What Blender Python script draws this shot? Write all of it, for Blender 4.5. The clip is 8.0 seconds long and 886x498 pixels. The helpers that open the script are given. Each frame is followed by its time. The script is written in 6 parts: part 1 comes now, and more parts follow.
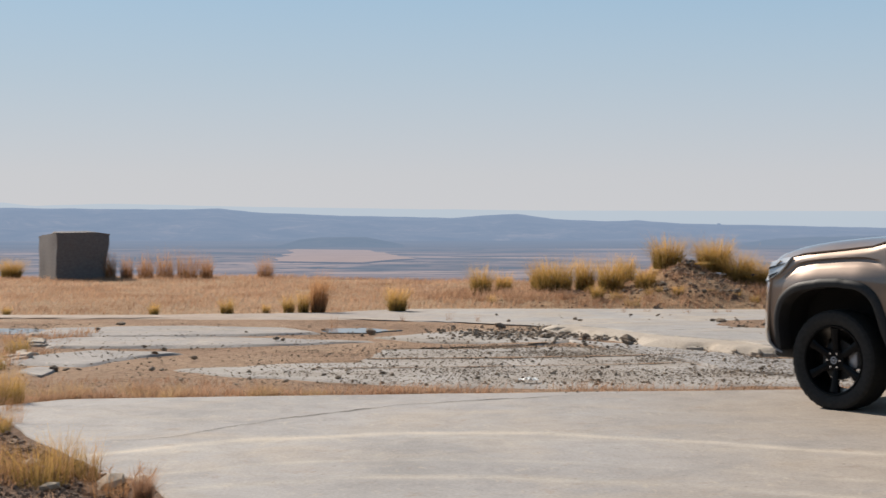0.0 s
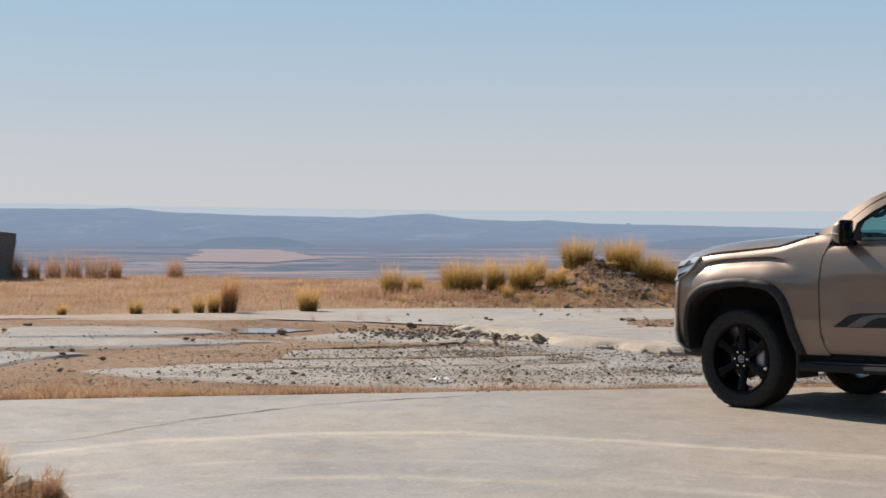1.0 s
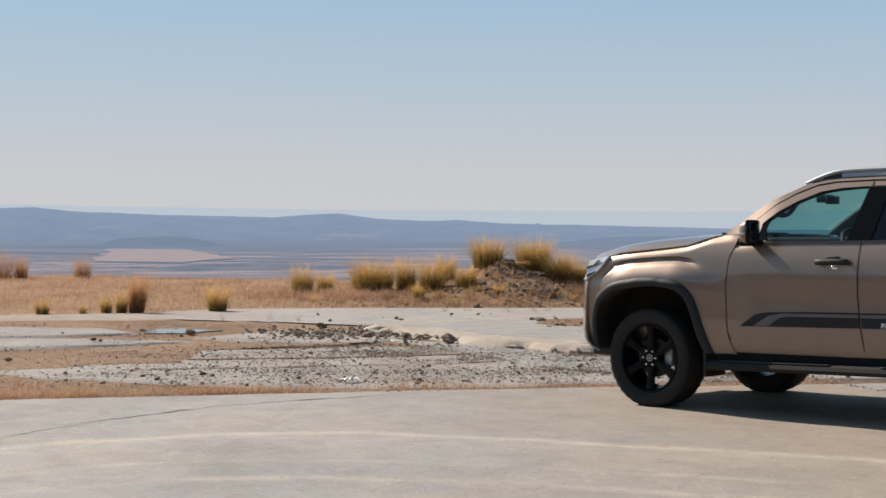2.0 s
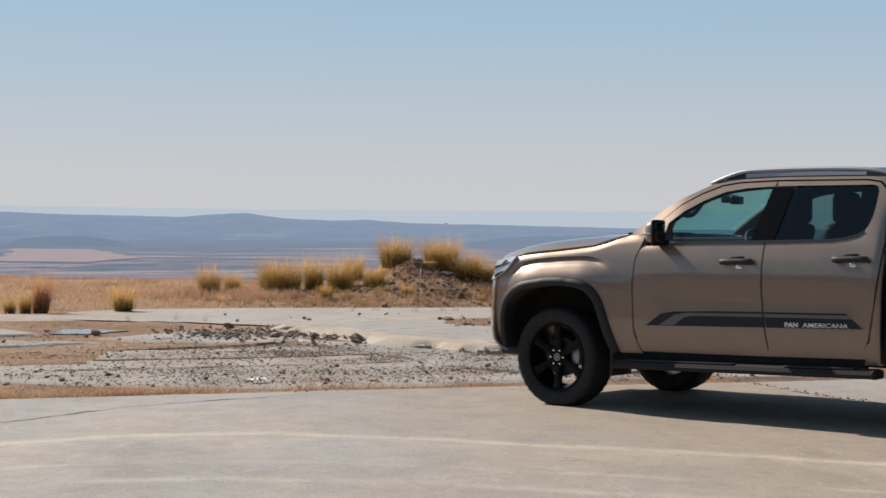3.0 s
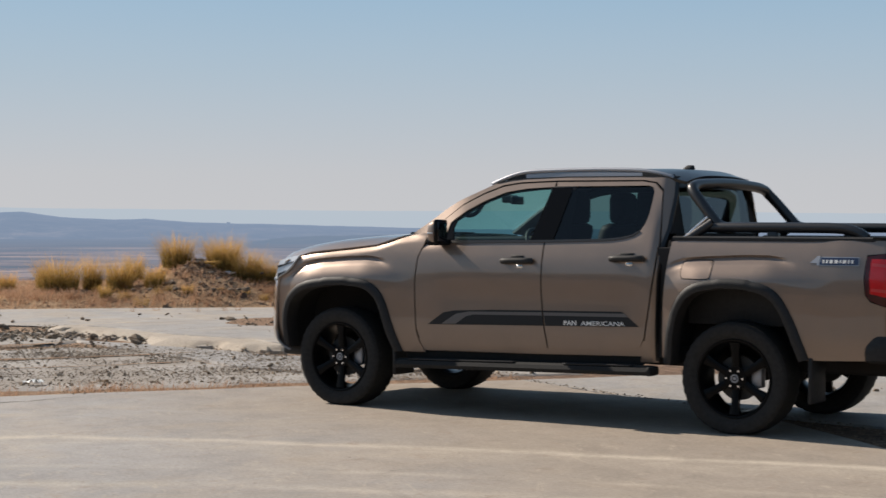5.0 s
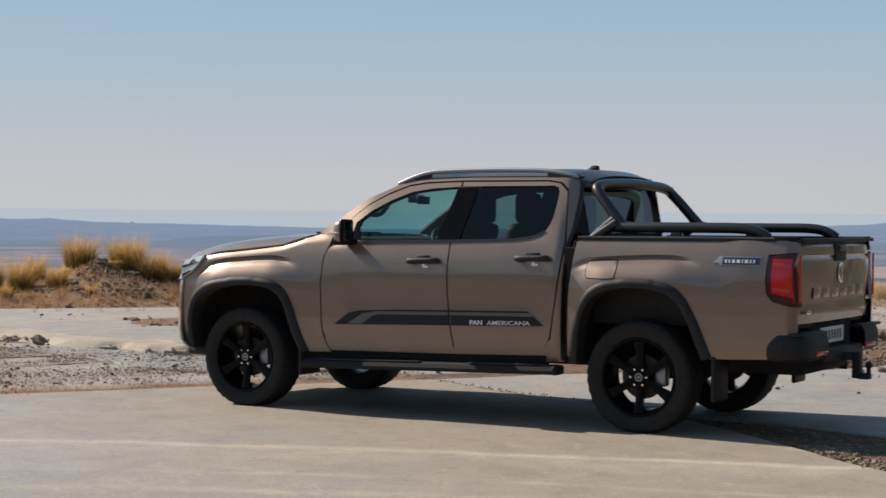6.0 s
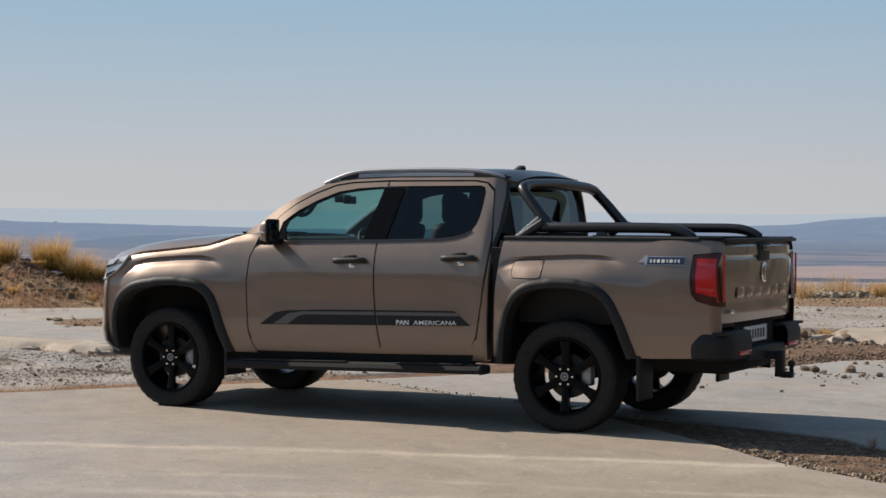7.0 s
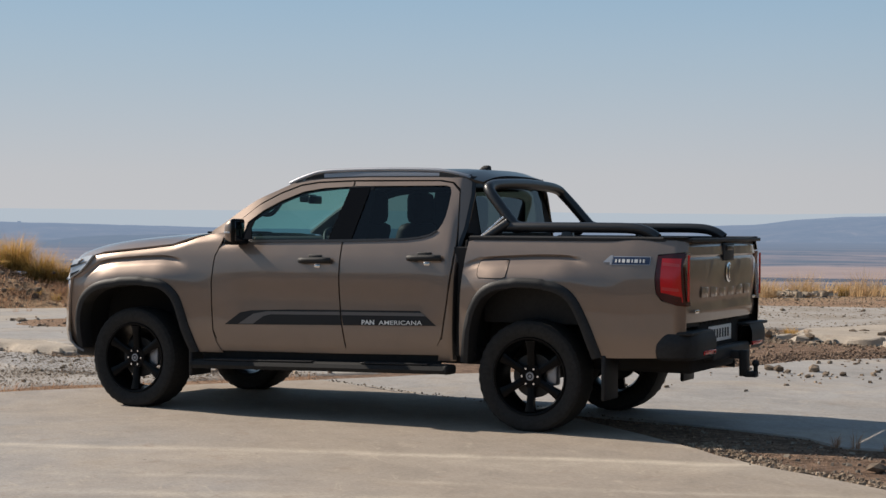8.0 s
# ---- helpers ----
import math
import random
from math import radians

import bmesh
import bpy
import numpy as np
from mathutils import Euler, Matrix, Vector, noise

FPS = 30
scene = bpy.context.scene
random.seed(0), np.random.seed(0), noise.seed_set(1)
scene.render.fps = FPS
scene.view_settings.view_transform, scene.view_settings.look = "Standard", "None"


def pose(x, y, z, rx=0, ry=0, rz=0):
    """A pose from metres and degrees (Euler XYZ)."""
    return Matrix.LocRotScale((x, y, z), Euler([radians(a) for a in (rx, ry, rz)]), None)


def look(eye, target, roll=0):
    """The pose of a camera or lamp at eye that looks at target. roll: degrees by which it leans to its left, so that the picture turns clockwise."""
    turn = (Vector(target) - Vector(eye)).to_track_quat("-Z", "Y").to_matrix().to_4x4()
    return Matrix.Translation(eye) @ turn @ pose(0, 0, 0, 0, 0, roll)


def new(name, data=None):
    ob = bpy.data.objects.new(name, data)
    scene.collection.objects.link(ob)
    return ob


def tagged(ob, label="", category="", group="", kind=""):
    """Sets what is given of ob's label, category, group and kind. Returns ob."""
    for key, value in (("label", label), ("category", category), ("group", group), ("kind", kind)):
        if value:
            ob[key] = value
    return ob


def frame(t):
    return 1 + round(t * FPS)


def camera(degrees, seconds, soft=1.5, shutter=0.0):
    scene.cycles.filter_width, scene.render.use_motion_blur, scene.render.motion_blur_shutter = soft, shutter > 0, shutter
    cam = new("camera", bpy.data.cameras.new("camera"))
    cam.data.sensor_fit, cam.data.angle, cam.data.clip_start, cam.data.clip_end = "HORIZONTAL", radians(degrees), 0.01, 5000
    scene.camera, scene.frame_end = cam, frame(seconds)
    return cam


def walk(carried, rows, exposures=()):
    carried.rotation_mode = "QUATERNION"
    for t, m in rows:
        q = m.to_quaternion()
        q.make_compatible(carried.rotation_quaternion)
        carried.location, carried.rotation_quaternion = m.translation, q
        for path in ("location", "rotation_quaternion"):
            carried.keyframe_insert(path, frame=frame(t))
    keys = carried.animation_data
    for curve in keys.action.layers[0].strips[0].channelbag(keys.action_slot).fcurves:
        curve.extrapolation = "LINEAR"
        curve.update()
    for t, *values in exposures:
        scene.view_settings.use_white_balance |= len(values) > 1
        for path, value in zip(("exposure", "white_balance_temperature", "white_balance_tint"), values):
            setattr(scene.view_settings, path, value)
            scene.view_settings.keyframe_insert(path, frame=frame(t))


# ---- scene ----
# ---------------------------------------------------------------- camera: a slow pan on a tripod
cam = camera(29.28, 8.0, soft=1.45, shutter=0.5)
EYE, TILT, LEAN, MID = 1.385, -0.8, -0.15, 13.0
PAN = [(0.0, 0.0), (0.5, 1.538), (1.0, 3.0), (1.5, 4.517), (3.0, 9.134), (3.5, 10.826), (4.0, 12.664),
       (4.5, 14.628), (6.0, 19.629), (6.5, 21.005), (7.0, 22.11), (7.5, 22.897), (8.0, 23.275)]
walk(cam, [(t, pose(0, 0, EYE, 0, 0, -MID) @ pose(0, 0, 0, TILT) @ pose(0, 0, 0, 90, LEAN, MID - a)) for t, a in PAN],
     [(0.0, 0.29), (4.0, 0.24), (8.0, 0.15)])

# ---------------------------------------------------------------- daylight
SUN_AZ, SUN_EL = 321.0, 36.0      # compass degrees, clockwise from +y
world = bpy.data.worlds.new("sky")
scene.world = world
world.use_nodes = True
wn = world.node_tree
sky = wn.nodes.new("ShaderNodeTexSky")
sky.sky_type, sky.sun_disc = "NISHITA", False
sky.sun_elevation, sky.sun_rotation = radians(SUN_EL), radians(SUN_AZ)
sky.altitude, sky.air_density, sky.dust_density, sky.ozone_density = 600, 1.0, 1.6, 1.0
# dust haze that pales the whole sky towards the horizon
up = wn.nodes.new("ShaderNodeSeparateXYZ")
wn.links.new(wn.nodes.new("ShaderNodeTexCoord").outputs["Generated"], up.inputs[0])
def climb(*stops):
    n = wn.nodes.new("ShaderNodeValToRGB")
    e = n.color_ramp.elements
    while len(e) < len(stops):
        e.new(0.5)
    for k, (at, c) in zip(e, stops):
        k.position, k.color = at, (*c, 1)
    wn.links.new(up.outputs[2], n.inputs[0])
    return n.outputs[0]


veil = climb((0.0, (0.97,) * 3), (0.10, (0.90,) * 3), (0.18, (0.75,) * 3), (0.36, (0.45,) * 3), (0.6, (0.38,) * 3), (1.0, (0.32,) * 3))
dust = climb((0.0, (0.485, 0.487, 0.503)), (0.03, (0.47, 0.48, 0.505)), (0.09, (0.365, 0.452, 0.535)), (0.16, (0.262, 0.425, 0.585)), (0.6, (0.24, 0.39, 0.58)))
gain = wn.nodes.new("ShaderNodeVectorMath")
gain.operation = "SCALE"
wn.links.new(dust, gain.inputs[0])
# the haze is brightest on the sun's side of the sky and dims steadily away from it
toward = wn.nodes.new("ShaderNodeVectorMath")
toward.operation = "DOT_PRODUCT"
toward.inputs[1].default_value = (math.sin(radians(SUN_AZ)) * math.cos(radians(SUN_EL)), math.cos(radians(SUN_AZ)) * math.cos(radians(SUN_EL)), math.sin(radians(SUN_EL)))
wn.links.new(up.inputs[0].links[0].from_socket, toward.inputs[0])
fade = wn.nodes.new("ShaderNodeMapRange")
for k, v in enumerate((-0.9, 0.3, 14.0, 20.5)):
    fade.inputs[k + 1].default_value = v
wn.links.new(toward.outputs["Value"], fade.inputs[0])
wn.links.new(fade.outputs[0], gain.inputs[3])
haze = wn.nodes.new("ShaderNodeMix")
haze.data_type = "RGBA"
wn.links.new(veil, haze.inputs[0])
wn.links.new(sky.outputs[0], haze.inputs[6])
wn.links.new(gain.outputs[0], haze.inputs[7])
wn.links.new(haze.outputs[2], wn.nodes["Background"].inputs[0])
wn.nodes["Background"].inputs[1].default_value = 0.05
sun = new("sun", bpy.data.lights.new("sun", "SUN"))
sun.data.energy, sun.data.angle, sun.data.color = 5.2, radians(0.53), (1.0, 0.89, 0.765)
sun.matrix_world = look((0, 0, 0), [-math.sin(radians(SUN_AZ)) * math.cos(radians(SUN_EL)),
                                    -math.cos(radians(SUN_AZ)) * math.cos(radians(SUN_EL)), -math.sin(radians(SUN_EL))])
# ---------------------------------------------------------------- materials
class Shade:
    """A small builder of node materials in world or object space."""

    def __init__(self, name, rough=0.8, metal=0.0, colour=(0.5, 0.5, 0.5), spec=0.5, space="Object"):
        self.m = bpy.data.materials.new(name)
        self.m.use_nodes = True
        self.nt = self.m.node_tree
        self.b = self.nt.nodes["Principled BSDF"]
        self.co = self.nt.nodes.new("ShaderNodeTexCoord").outputs[space]
        self.set("Base Color", (*colour, 1)), self.set("Roughness", rough), self.set("Metallic", metal)
        self.set("Specular IOR Level", spec)

    def set(self, key, value):
        if hasattr(value, "links"):
            self.nt.links.new(value, self.b.inputs[key])
        else:
            self.b.inputs[key].default_value = value

    def stretch(self, x, y, z, turn=0.0):
        n = self.nt.nodes.new("ShaderNodeMapping")
        n.inputs["Scale"].default_value = (x, y, z)
        n.inputs["Rotation"].default_value = (0, 0, radians(turn))
        self.nt.links.new(self.co, n.inputs["Vector"])
        return n.outputs[0]

    def noise(self, scale, detail=4.0, rough=0.55, warp=0.0, co=None):
        n = self.nt.nodes.new("ShaderNodeTexNoise")
        n.inputs["Scale"].default_value, n.inputs["Detail"].default_value = scale, detail
        n.inputs["Roughness"].default_value, n.inputs["Distortion"].default_value = rough, warp
        self.nt.links.new(co or self.co, n.inputs["Vector"])
        return n.outputs["Fac"]

    def cells(self, scale, co=None, out="Distance"):
        n = self.nt.nodes.new("ShaderNodeTexVoronoi")
        n.inputs["Scale"].default_value = scale
        self.nt.links.new(co or self.co, n.inputs["Vector"])
        return n.outputs[out]

    def ramp(self, fac, *stops):
        n = self.nt.nodes.new("ShaderNodeValToRGB")
        e = n.color_ramp.elements
        while len(e) < len(stops):
            e.new(0.5)
        for k, (at, c) in zip(e, stops):
            k.position = at
            k.color = (*c, 1) if hasattr(c, "__len__") else (c, c, c, 1)
        self.nt.links.new(fac, n.inputs["Fac"])
        return n.outputs["Color"]

    def mix(self, fac, a, b, kind="MIX"):
        n = self.nt.nodes.new("ShaderNodeMix")
        n.data_type, n.blend_type = "RGBA", kind
        for key, v in ((0, fac), (6, a), (7, b)):
            if hasattr(v, "links"):
                self.nt.links.new(v, n.inputs[key])
            else:
                n.inputs[key].default_value = (*v, 1) if hasattr(v, "__len__") else v
        return n.outputs[2]

    def math(self, op, a, b=0.0, c=0.0):
        n = self.nt.nodes.new("ShaderNodeMath")
        n.operation = op
        for k, v in enumerate((a, b, c)):
            if hasattr(v, "links"):
                self.nt.links.new(v, n.inputs[k])
            else:
                n.inputs[k].default_value = v
        return n.outputs[0]

    def axes(self, co=None):
        n = self.nt.nodes.new("ShaderNodeSeparateXYZ")
        self.nt.links.new(co or self.co, n.inputs[0])
        return n.outputs

    def island(self):
        return self.nt.nodes.new("ShaderNodeNewGeometry").outputs["Random Per Island"]

    def each(self):
        return self.nt.nodes.new("ShaderNodeObjectInfo").outputs["Random"]

    def bump(self, height, strength=0.3, depth=0.01):
        n = self.nt.nodes.new("ShaderNodeBump")
        n.inputs["Strength"].default_value, n.inputs["Distance"].default_value = strength, depth
        self.nt.links.new(height, n.inputs["Height"])
        self.nt.links.new(n.outputs[0], self.b.inputs["Normal"])
        return self


def dirt_material():
    s = Shade("sandy_dirt", 0.95, spec=0.2)
    wide = s.ramp(s.noise(0.35, 5, 0.6, 0.6), (0.30, (0.250, 0.152, 0.094)), (0.52, (0.365, 0.236, 0.150)), (0.75, (0.44, 0.310, 0.208)))
    fine = s.ramp(s.noise(14, 6, 0.7), (0.3, 0.55), (0.7, 1.2))
    grit = s.ramp(s.cells(38), (0.0, 0.7), (0.35, 1.05))
    litter = s.ramp(s.noise(3.5, 6, 0.75, 0.4), (0.3, (0.26, 0.165, 0.095)), (0.5, (0.40, 0.265, 0.155)), (0.7, (0.47, 0.325, 0.20)))
    grown = s.math("ADD", s.axes()[1], s.math("MULTIPLY", s.noise(0.8, 4), 2.0))
    wide = s.mix(s.ramp(s.math("MULTIPLY_ADD", grown, 0.2, -5.35), (0.0, 0.0), (0.3, 1.0)), wide, litter)
    humus = s.ramp(s.noise(7, 7, 0.75, 0.4), (0.32, (0.095, 0.058, 0.040)), (0.5, (0.205, 0.130, 0.088)), (0.66, (0.33, 0.22, 0.15)))
    near = s.ramp(s.math("MULTIPLY_ADD", s.axes()[1], 0.25, s.math("MULTIPLY_ADD", s.noise(0.9, 4), 0.8, -1.4)), (0.0, 0.0), (0.5, 1.0))
    bank = s.math("MULTIPLY", near, s.ramp(s.math("MULTIPLY_ADD", s.axes()[0], -1.0, -1.0), (0.0, 0.0), (0.6, 1.0)))
    bank = s.math("MULTIPLY", bank, s.ramp(s.math("MULTIPLY_ADD", s.axes()[1], -0.25, 3.5), (0.0, 0.0), (0.7, 1.0)))
    wide = s.mix(bank, wide, humus)
    cut = s.math("MULTIPLY", s.ramp(s.math("MULTIPLY_ADD", s.axes()[0], 1.0, -4.8), (0.0, 0.0), (0.5, 1.0)), s.ramp(s.math("MULTIPLY_ADD", s.axes()[1], -0.5, 10.4), (0.0, 0.0), (1.0, 1.0)))
    wide = s.mix(s.math("MULTIPLY", cut, 0.85), wide, humus)
    c = s.mix(1.0, wide, fine, "MULTIPLY")
    s.set("Base Color", s.mix(0.6, c, grit, "MULTIPLY"))
    s.bump(s.noise(16, 8, 0.72), 1.0, 0.05)
    return s.m


def concrete_material(name="worn_concrete", streak=True, tone=(0.324, 0.304, 0.288), sandy=0.62, soil=False):
    """Bleached site concrete: cloudy grey, sandy film, long wheel-swept streaks, pits and small stains."""
    s = Shade(name, 0.82, spec=0.35)
    x, y, _ = s.axes()
    pale, deep = [min(1, 1.10 * v) for v in tone], [0.86 * v for v in tone]
    c = s.ramp(s.noise(0.8, 7, 0.62, 0.4, s.stretch(1, 0.7, 1)), (0.32, deep), (0.52, tone), (0.72, pale))
    film = s.ramp(s.noise(0.9, 7, 0.68, 0.6, s.stretch(0.7, 0.9, 1, 8)), (0.62 - 0.24 * sandy, 0.0), (0.80 - 0.16 * sandy, min(1, sandy)))
    c = s.mix(film, c, (0.42, 0.345, 0.265))
    if soil:
        k = s.math("ADD", s.math("MULTIPLY_ADD", x, -0.14, 0.05), s.math("MULTIPLY", s.noise(0.6, 5, 0.6), 0.5))
        c = s.mix(s.ramp(k, (0.2, 0.0), (0.9, 0.85)), c, (0.335, 0.245, 0.180))
    if streak:
        c = s.mix(s.ramp(s.math("MULTIPLY_ADD", x, 0.2, s.math("MULTIPLY", s.noise(0.7, 5), 0.6)), (0.45, 0.0), (1.2, 0.75)), c, (0.325, 0.262, 0.200))
        wob = s.math("MULTIPLY", s.noise(0.7, 4), 0.5)
        sweep = s.math("ADD", s.math("MULTIPLY", s.math("MULTIPLY", x, x), -0.184), s.math("MULTIPLY", s.math("MULTIPLY", s.math("MULTIPLY", x, x), x), 0.016))
        for at, half, strong in ((11.30, 0.15, 0.85), (11.05, 0.5, 0.30), (10.0, 0.10, 0.40), (9.3, 0.16, 0.45), (8.55, 0.12, 0.35)):
            off = s.math("ABSOLUTE", s.math("SUBTRACT", s.math("SUBTRACT", y, sweep), s.math("ADD", wob, at - 0.25)))
            line = s.ramp(s.math("DIVIDE", off, half), (0.0, strong), (1.0, 0.0))
            line = s.mix(1.0, line, s.ramp(s.noise(1.1, 5, 0.7, 0, s.stretch(1, 1.5, 1)), (0.36, 0.25 if at > 11.2 else 0.0), (0.6, 1.0)), "MULTIPLY")
            c = s.mix(line, c, (0.55, 0.475, 0.38))
    wash = s.ramp(s.noise(3.0, 8, 0.75, 0.7, s.stretch(1, 0.7, 1, -6)), (0.30, 0.82), (0.52, 1.0), (0.72, 1.10))
    c = s.mix(1.0, c, wash, "MULTIPLY")
    c = s.mix(s.ramp(s.noise(4.5, 6, 0.72, 0.3, s.stretch(1, 0.8, 1)), (0.58, 0.0), (0.72, 0.55)), c, (0.25, 0.175, 0.125))
    c = s.mix(s.ramp(s.noise(17, 4, 0.65, 0, s.stretch(1, 0.6, 1)), (0.64, 0.0), (0.72, 0.6)), c, (0.16, 0.125, 0.10))
    scuff = s.ramp(s.noise(9, 6, 0.8, 1.2, s.stretch(0.8, 0.35, 1, 25)), (0.57, 0.0), (0.66, 0.45))
    c = s.mix(scuff, c, (0.50, 0.42, 0.325))
    fine = s.ramp(s.noise(48, 5, 0.75, 0, s.stretch(1, 0.5, 1)), (0.25, 0.74), (0.75, 1.16))
    s.set("Base Color", s.mix(0.9, c, fine, "MULTIPLY"))
    s.set("Roughness", s.ramp(s.noise(3, 4), (0.3, 0.72), (0.7, 0.92)))
    s.bump(s.noise(45, 8, 0.75), 0.35, 0.008)
    return s.m


def gravel_pad_material():
    """Concrete under a litter of grit."""
    s = Shade("gritty_concrete", 0.92, spec=0.25)
    c = s.ramp(s.noise(0.8, 6, 0.6, 0.5), (0.35, (0.265, 0.228, 0.190)), (0.6, (0.345, 0.318, 0.290)), (0.75, (0.38, 0.325, 0.265)))
    grit = s.ramp(s.cells(75), (0.08, 0.5), (0.34, 1.05))
    gate = s.ramp(s.noise(1.1, 5, 0.6), (0.38, 0.2), (0.6, 1.0))
    s.set("Base Color", s.mix(gate, c, s.mix(1.0, c, grit, "MULTIPLY")))
    s.bump(s.noise(60, 6, 0.7), 0.3, 0.006)
    return s.m


def stone_material(name, dark, light, per="each"):
    s = Shade(name, 0.9, spec=0.3)
    r = s.each() if per == "each" else s.island()
    c = s.ramp(r, (0.0, dark), (0.7, [0.5 * (a + b) for a, b in zip(dark, light)]), (1.0, light))
    s.set("Base Color", s.mix(0.7, c, s.ramp(s.noise(18, 6, 0.7), (0.25, 0.55), (0.75, 1.25)), "MULTIPLY"))
    s.bump(s.noise(30, 6, 0.7), 0.6, 0.01)
    return s.m


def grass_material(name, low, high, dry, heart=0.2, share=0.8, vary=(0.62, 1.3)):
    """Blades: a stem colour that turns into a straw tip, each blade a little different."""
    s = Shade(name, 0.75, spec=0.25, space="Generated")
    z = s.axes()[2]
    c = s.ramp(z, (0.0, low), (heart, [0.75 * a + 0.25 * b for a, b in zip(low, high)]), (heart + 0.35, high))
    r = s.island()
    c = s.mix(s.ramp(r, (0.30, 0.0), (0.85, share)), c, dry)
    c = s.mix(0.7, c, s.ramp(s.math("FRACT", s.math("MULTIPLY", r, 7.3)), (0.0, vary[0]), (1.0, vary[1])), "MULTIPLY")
    ground = s.nt.nodes.new("ShaderNodeTexCoord").outputs["Object"]
    c = s.mix(1.0, c, s.ramp(s.noise(0.45, 5, 0.65, 0.5, ground), (0.32, (0.62, 0.53, 0.48)), (0.52, (1.0, 0.96, 0.93)), (0.70, (1.14, 1.16, 1.18))), "MULTIPLY")
    s.set("Base Color", c)
    t = s.nt.nodes.new("ShaderNodeBsdfTranslucent")
    s.nt.links.new(c, t.inputs[0])
    k = s.nt.nodes.new("ShaderNodeMixShader")
    k.inputs[0].default_value = 0.5
    s.nt.links.new(s.b.outputs[0], k.inputs[1]), s.nt.links.new(t.outputs[0], k.inputs[2])
    s.nt.links.new(k.outputs[0], s.nt.nodes["Material Output"].inputs[0])
    return s.m


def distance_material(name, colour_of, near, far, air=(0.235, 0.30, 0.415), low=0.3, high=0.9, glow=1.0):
    """Far country seen through miles of air: its own colours, with haze painted in as bluish glow by distance."""
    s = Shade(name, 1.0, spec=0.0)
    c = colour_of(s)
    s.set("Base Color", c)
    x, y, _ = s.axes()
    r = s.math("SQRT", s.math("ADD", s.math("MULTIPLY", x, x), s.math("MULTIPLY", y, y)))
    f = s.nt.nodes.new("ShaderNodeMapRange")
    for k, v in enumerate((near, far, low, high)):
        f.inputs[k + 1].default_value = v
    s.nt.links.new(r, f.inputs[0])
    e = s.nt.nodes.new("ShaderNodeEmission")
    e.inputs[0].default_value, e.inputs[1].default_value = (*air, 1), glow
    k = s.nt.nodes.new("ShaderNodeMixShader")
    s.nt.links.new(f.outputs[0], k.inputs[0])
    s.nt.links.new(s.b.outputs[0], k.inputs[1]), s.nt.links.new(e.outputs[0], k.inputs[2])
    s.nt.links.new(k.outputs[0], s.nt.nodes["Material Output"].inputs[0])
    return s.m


def valley_colours(s):
    """Scrub and dry fields in long plots, parted by thin lines of trees; plots are laid out by bearing and distance."""
    scrub, tan, rose, trees = (0.045, 0.056, 0.064), (0.42, 0.285, 0.215), (0.26, 0.180, 0.152), (0.020, 0.030, 0.034)
    x, y, _ = s.axes()
    r = s.math("SQRT", s.math("ADD", s.math("MULTIPLY", x, x), s.math("MULTIPLY", y, y)))
    n = s.nt.nodes.new("ShaderNodeCombineXYZ")
    s.nt.links.new(s.math("ARCTAN2", x, y), n.inputs[0])
    s.nt.links.new(s.math("LOGARITHM", r, math.e), n.inputs[1])
    polar = n.outputs[0]

    def plots(across, deep, shift, detail=3.0, warp=0.7):
        m = s.nt.nodes.new("ShaderNodeMapping")
        m.inputs["Scale"].default_value, m.inputs["Location"].default_value = (across, deep, 1), (shift, shift * 1.7, 0)
        s.nt.links.new(polar, m.inputs["Vector"])
        return s.noise(1.0, detail, 0.55, warp, m.outputs[0])

    c = s.ramp(plots(8, 9, 1.3), (0.33, scrub), (0.43, (0.12, 0.098, 0.090)), (0.49, rose), (0.56, (0.16, 0.122, 0.108)), (0.64, tan))
    near = s.ramp(s.math("MULTIPLY_ADD", r, -0.0005, 1.35), (0.0, 0.0), (0.85, 1.0))
    strips = s.ramp(plots(9, 13, 7.7), (0.53, 0.0), (0.60, 0.9))
    c = s.mix(s.math("MULTIPLY", strips, s.math("MULTIPLY", near, 1.0)), c, tan)
    c = s.mix(s.ramp(plots(15, 18, 3.1, 3.0), (0.52, 0.0), (0.62, 0.6)), c, scrub)
    rows = s.math("MULTIPLY", s.ramp(plots(12, 28, 11.4), (0.52, 0.0), (0.60, 1.0)), s.ramp(plots(70, 40, 5.0, 4.0), (0.36, 0.3), (0.56, 1.0)))
    c = s.mix(rows, c, trees)
    c = s.mix(s.ramp(plots(150, 60, 2.0, 3.0, 0.0), (0.62, 0.0), (0.70, 0.7)), c, trees)
    woods = s.math("ADD", s.math("MULTIPLY", r, 0.0006), s.math("MULTIPLY", plots(6, 8, 9.0), 0.7))
    return s.mix(s.ramp(s.math("SUBTRACT", woods, 1.45), (0.0, 0.0), (0.45, 0.75)), c, scrub)


M_DIRT = dirt_material()
M_CONCRETE = concrete_material()
M_CONCRETE_B = concrete_material("pale_concrete", False, (0.322, 0.303, 0.285))
M_CONCRETE_D = concrete_material("sandy_concrete", False, (0.275, 0.252, 0.235), 0.55)
M_STRIP = concrete_material("dusty_concrete_strip", False, (0.335, 0.322, 0.31), 0.8, True)
M_BROKEN = concrete_material("sandy_broken_concrete", False, (0.405, 0.345, 0.28))
M_PAD = gravel_pad_material()
M_STONE = stone_material("dark_stone", (0.13, 0.095, 0.068), (0.40, 0.31, 0.225))
M_GRIT = stone_material("dark_grit", (0.165, 0.118, 0.080), (0.45, 0.355, 0.26), "island")
M_PALE_GRIT = stone_material("pale_grit", (0.13, 0.11, 0.09), (0.42, 0.36, 0.29), "island")
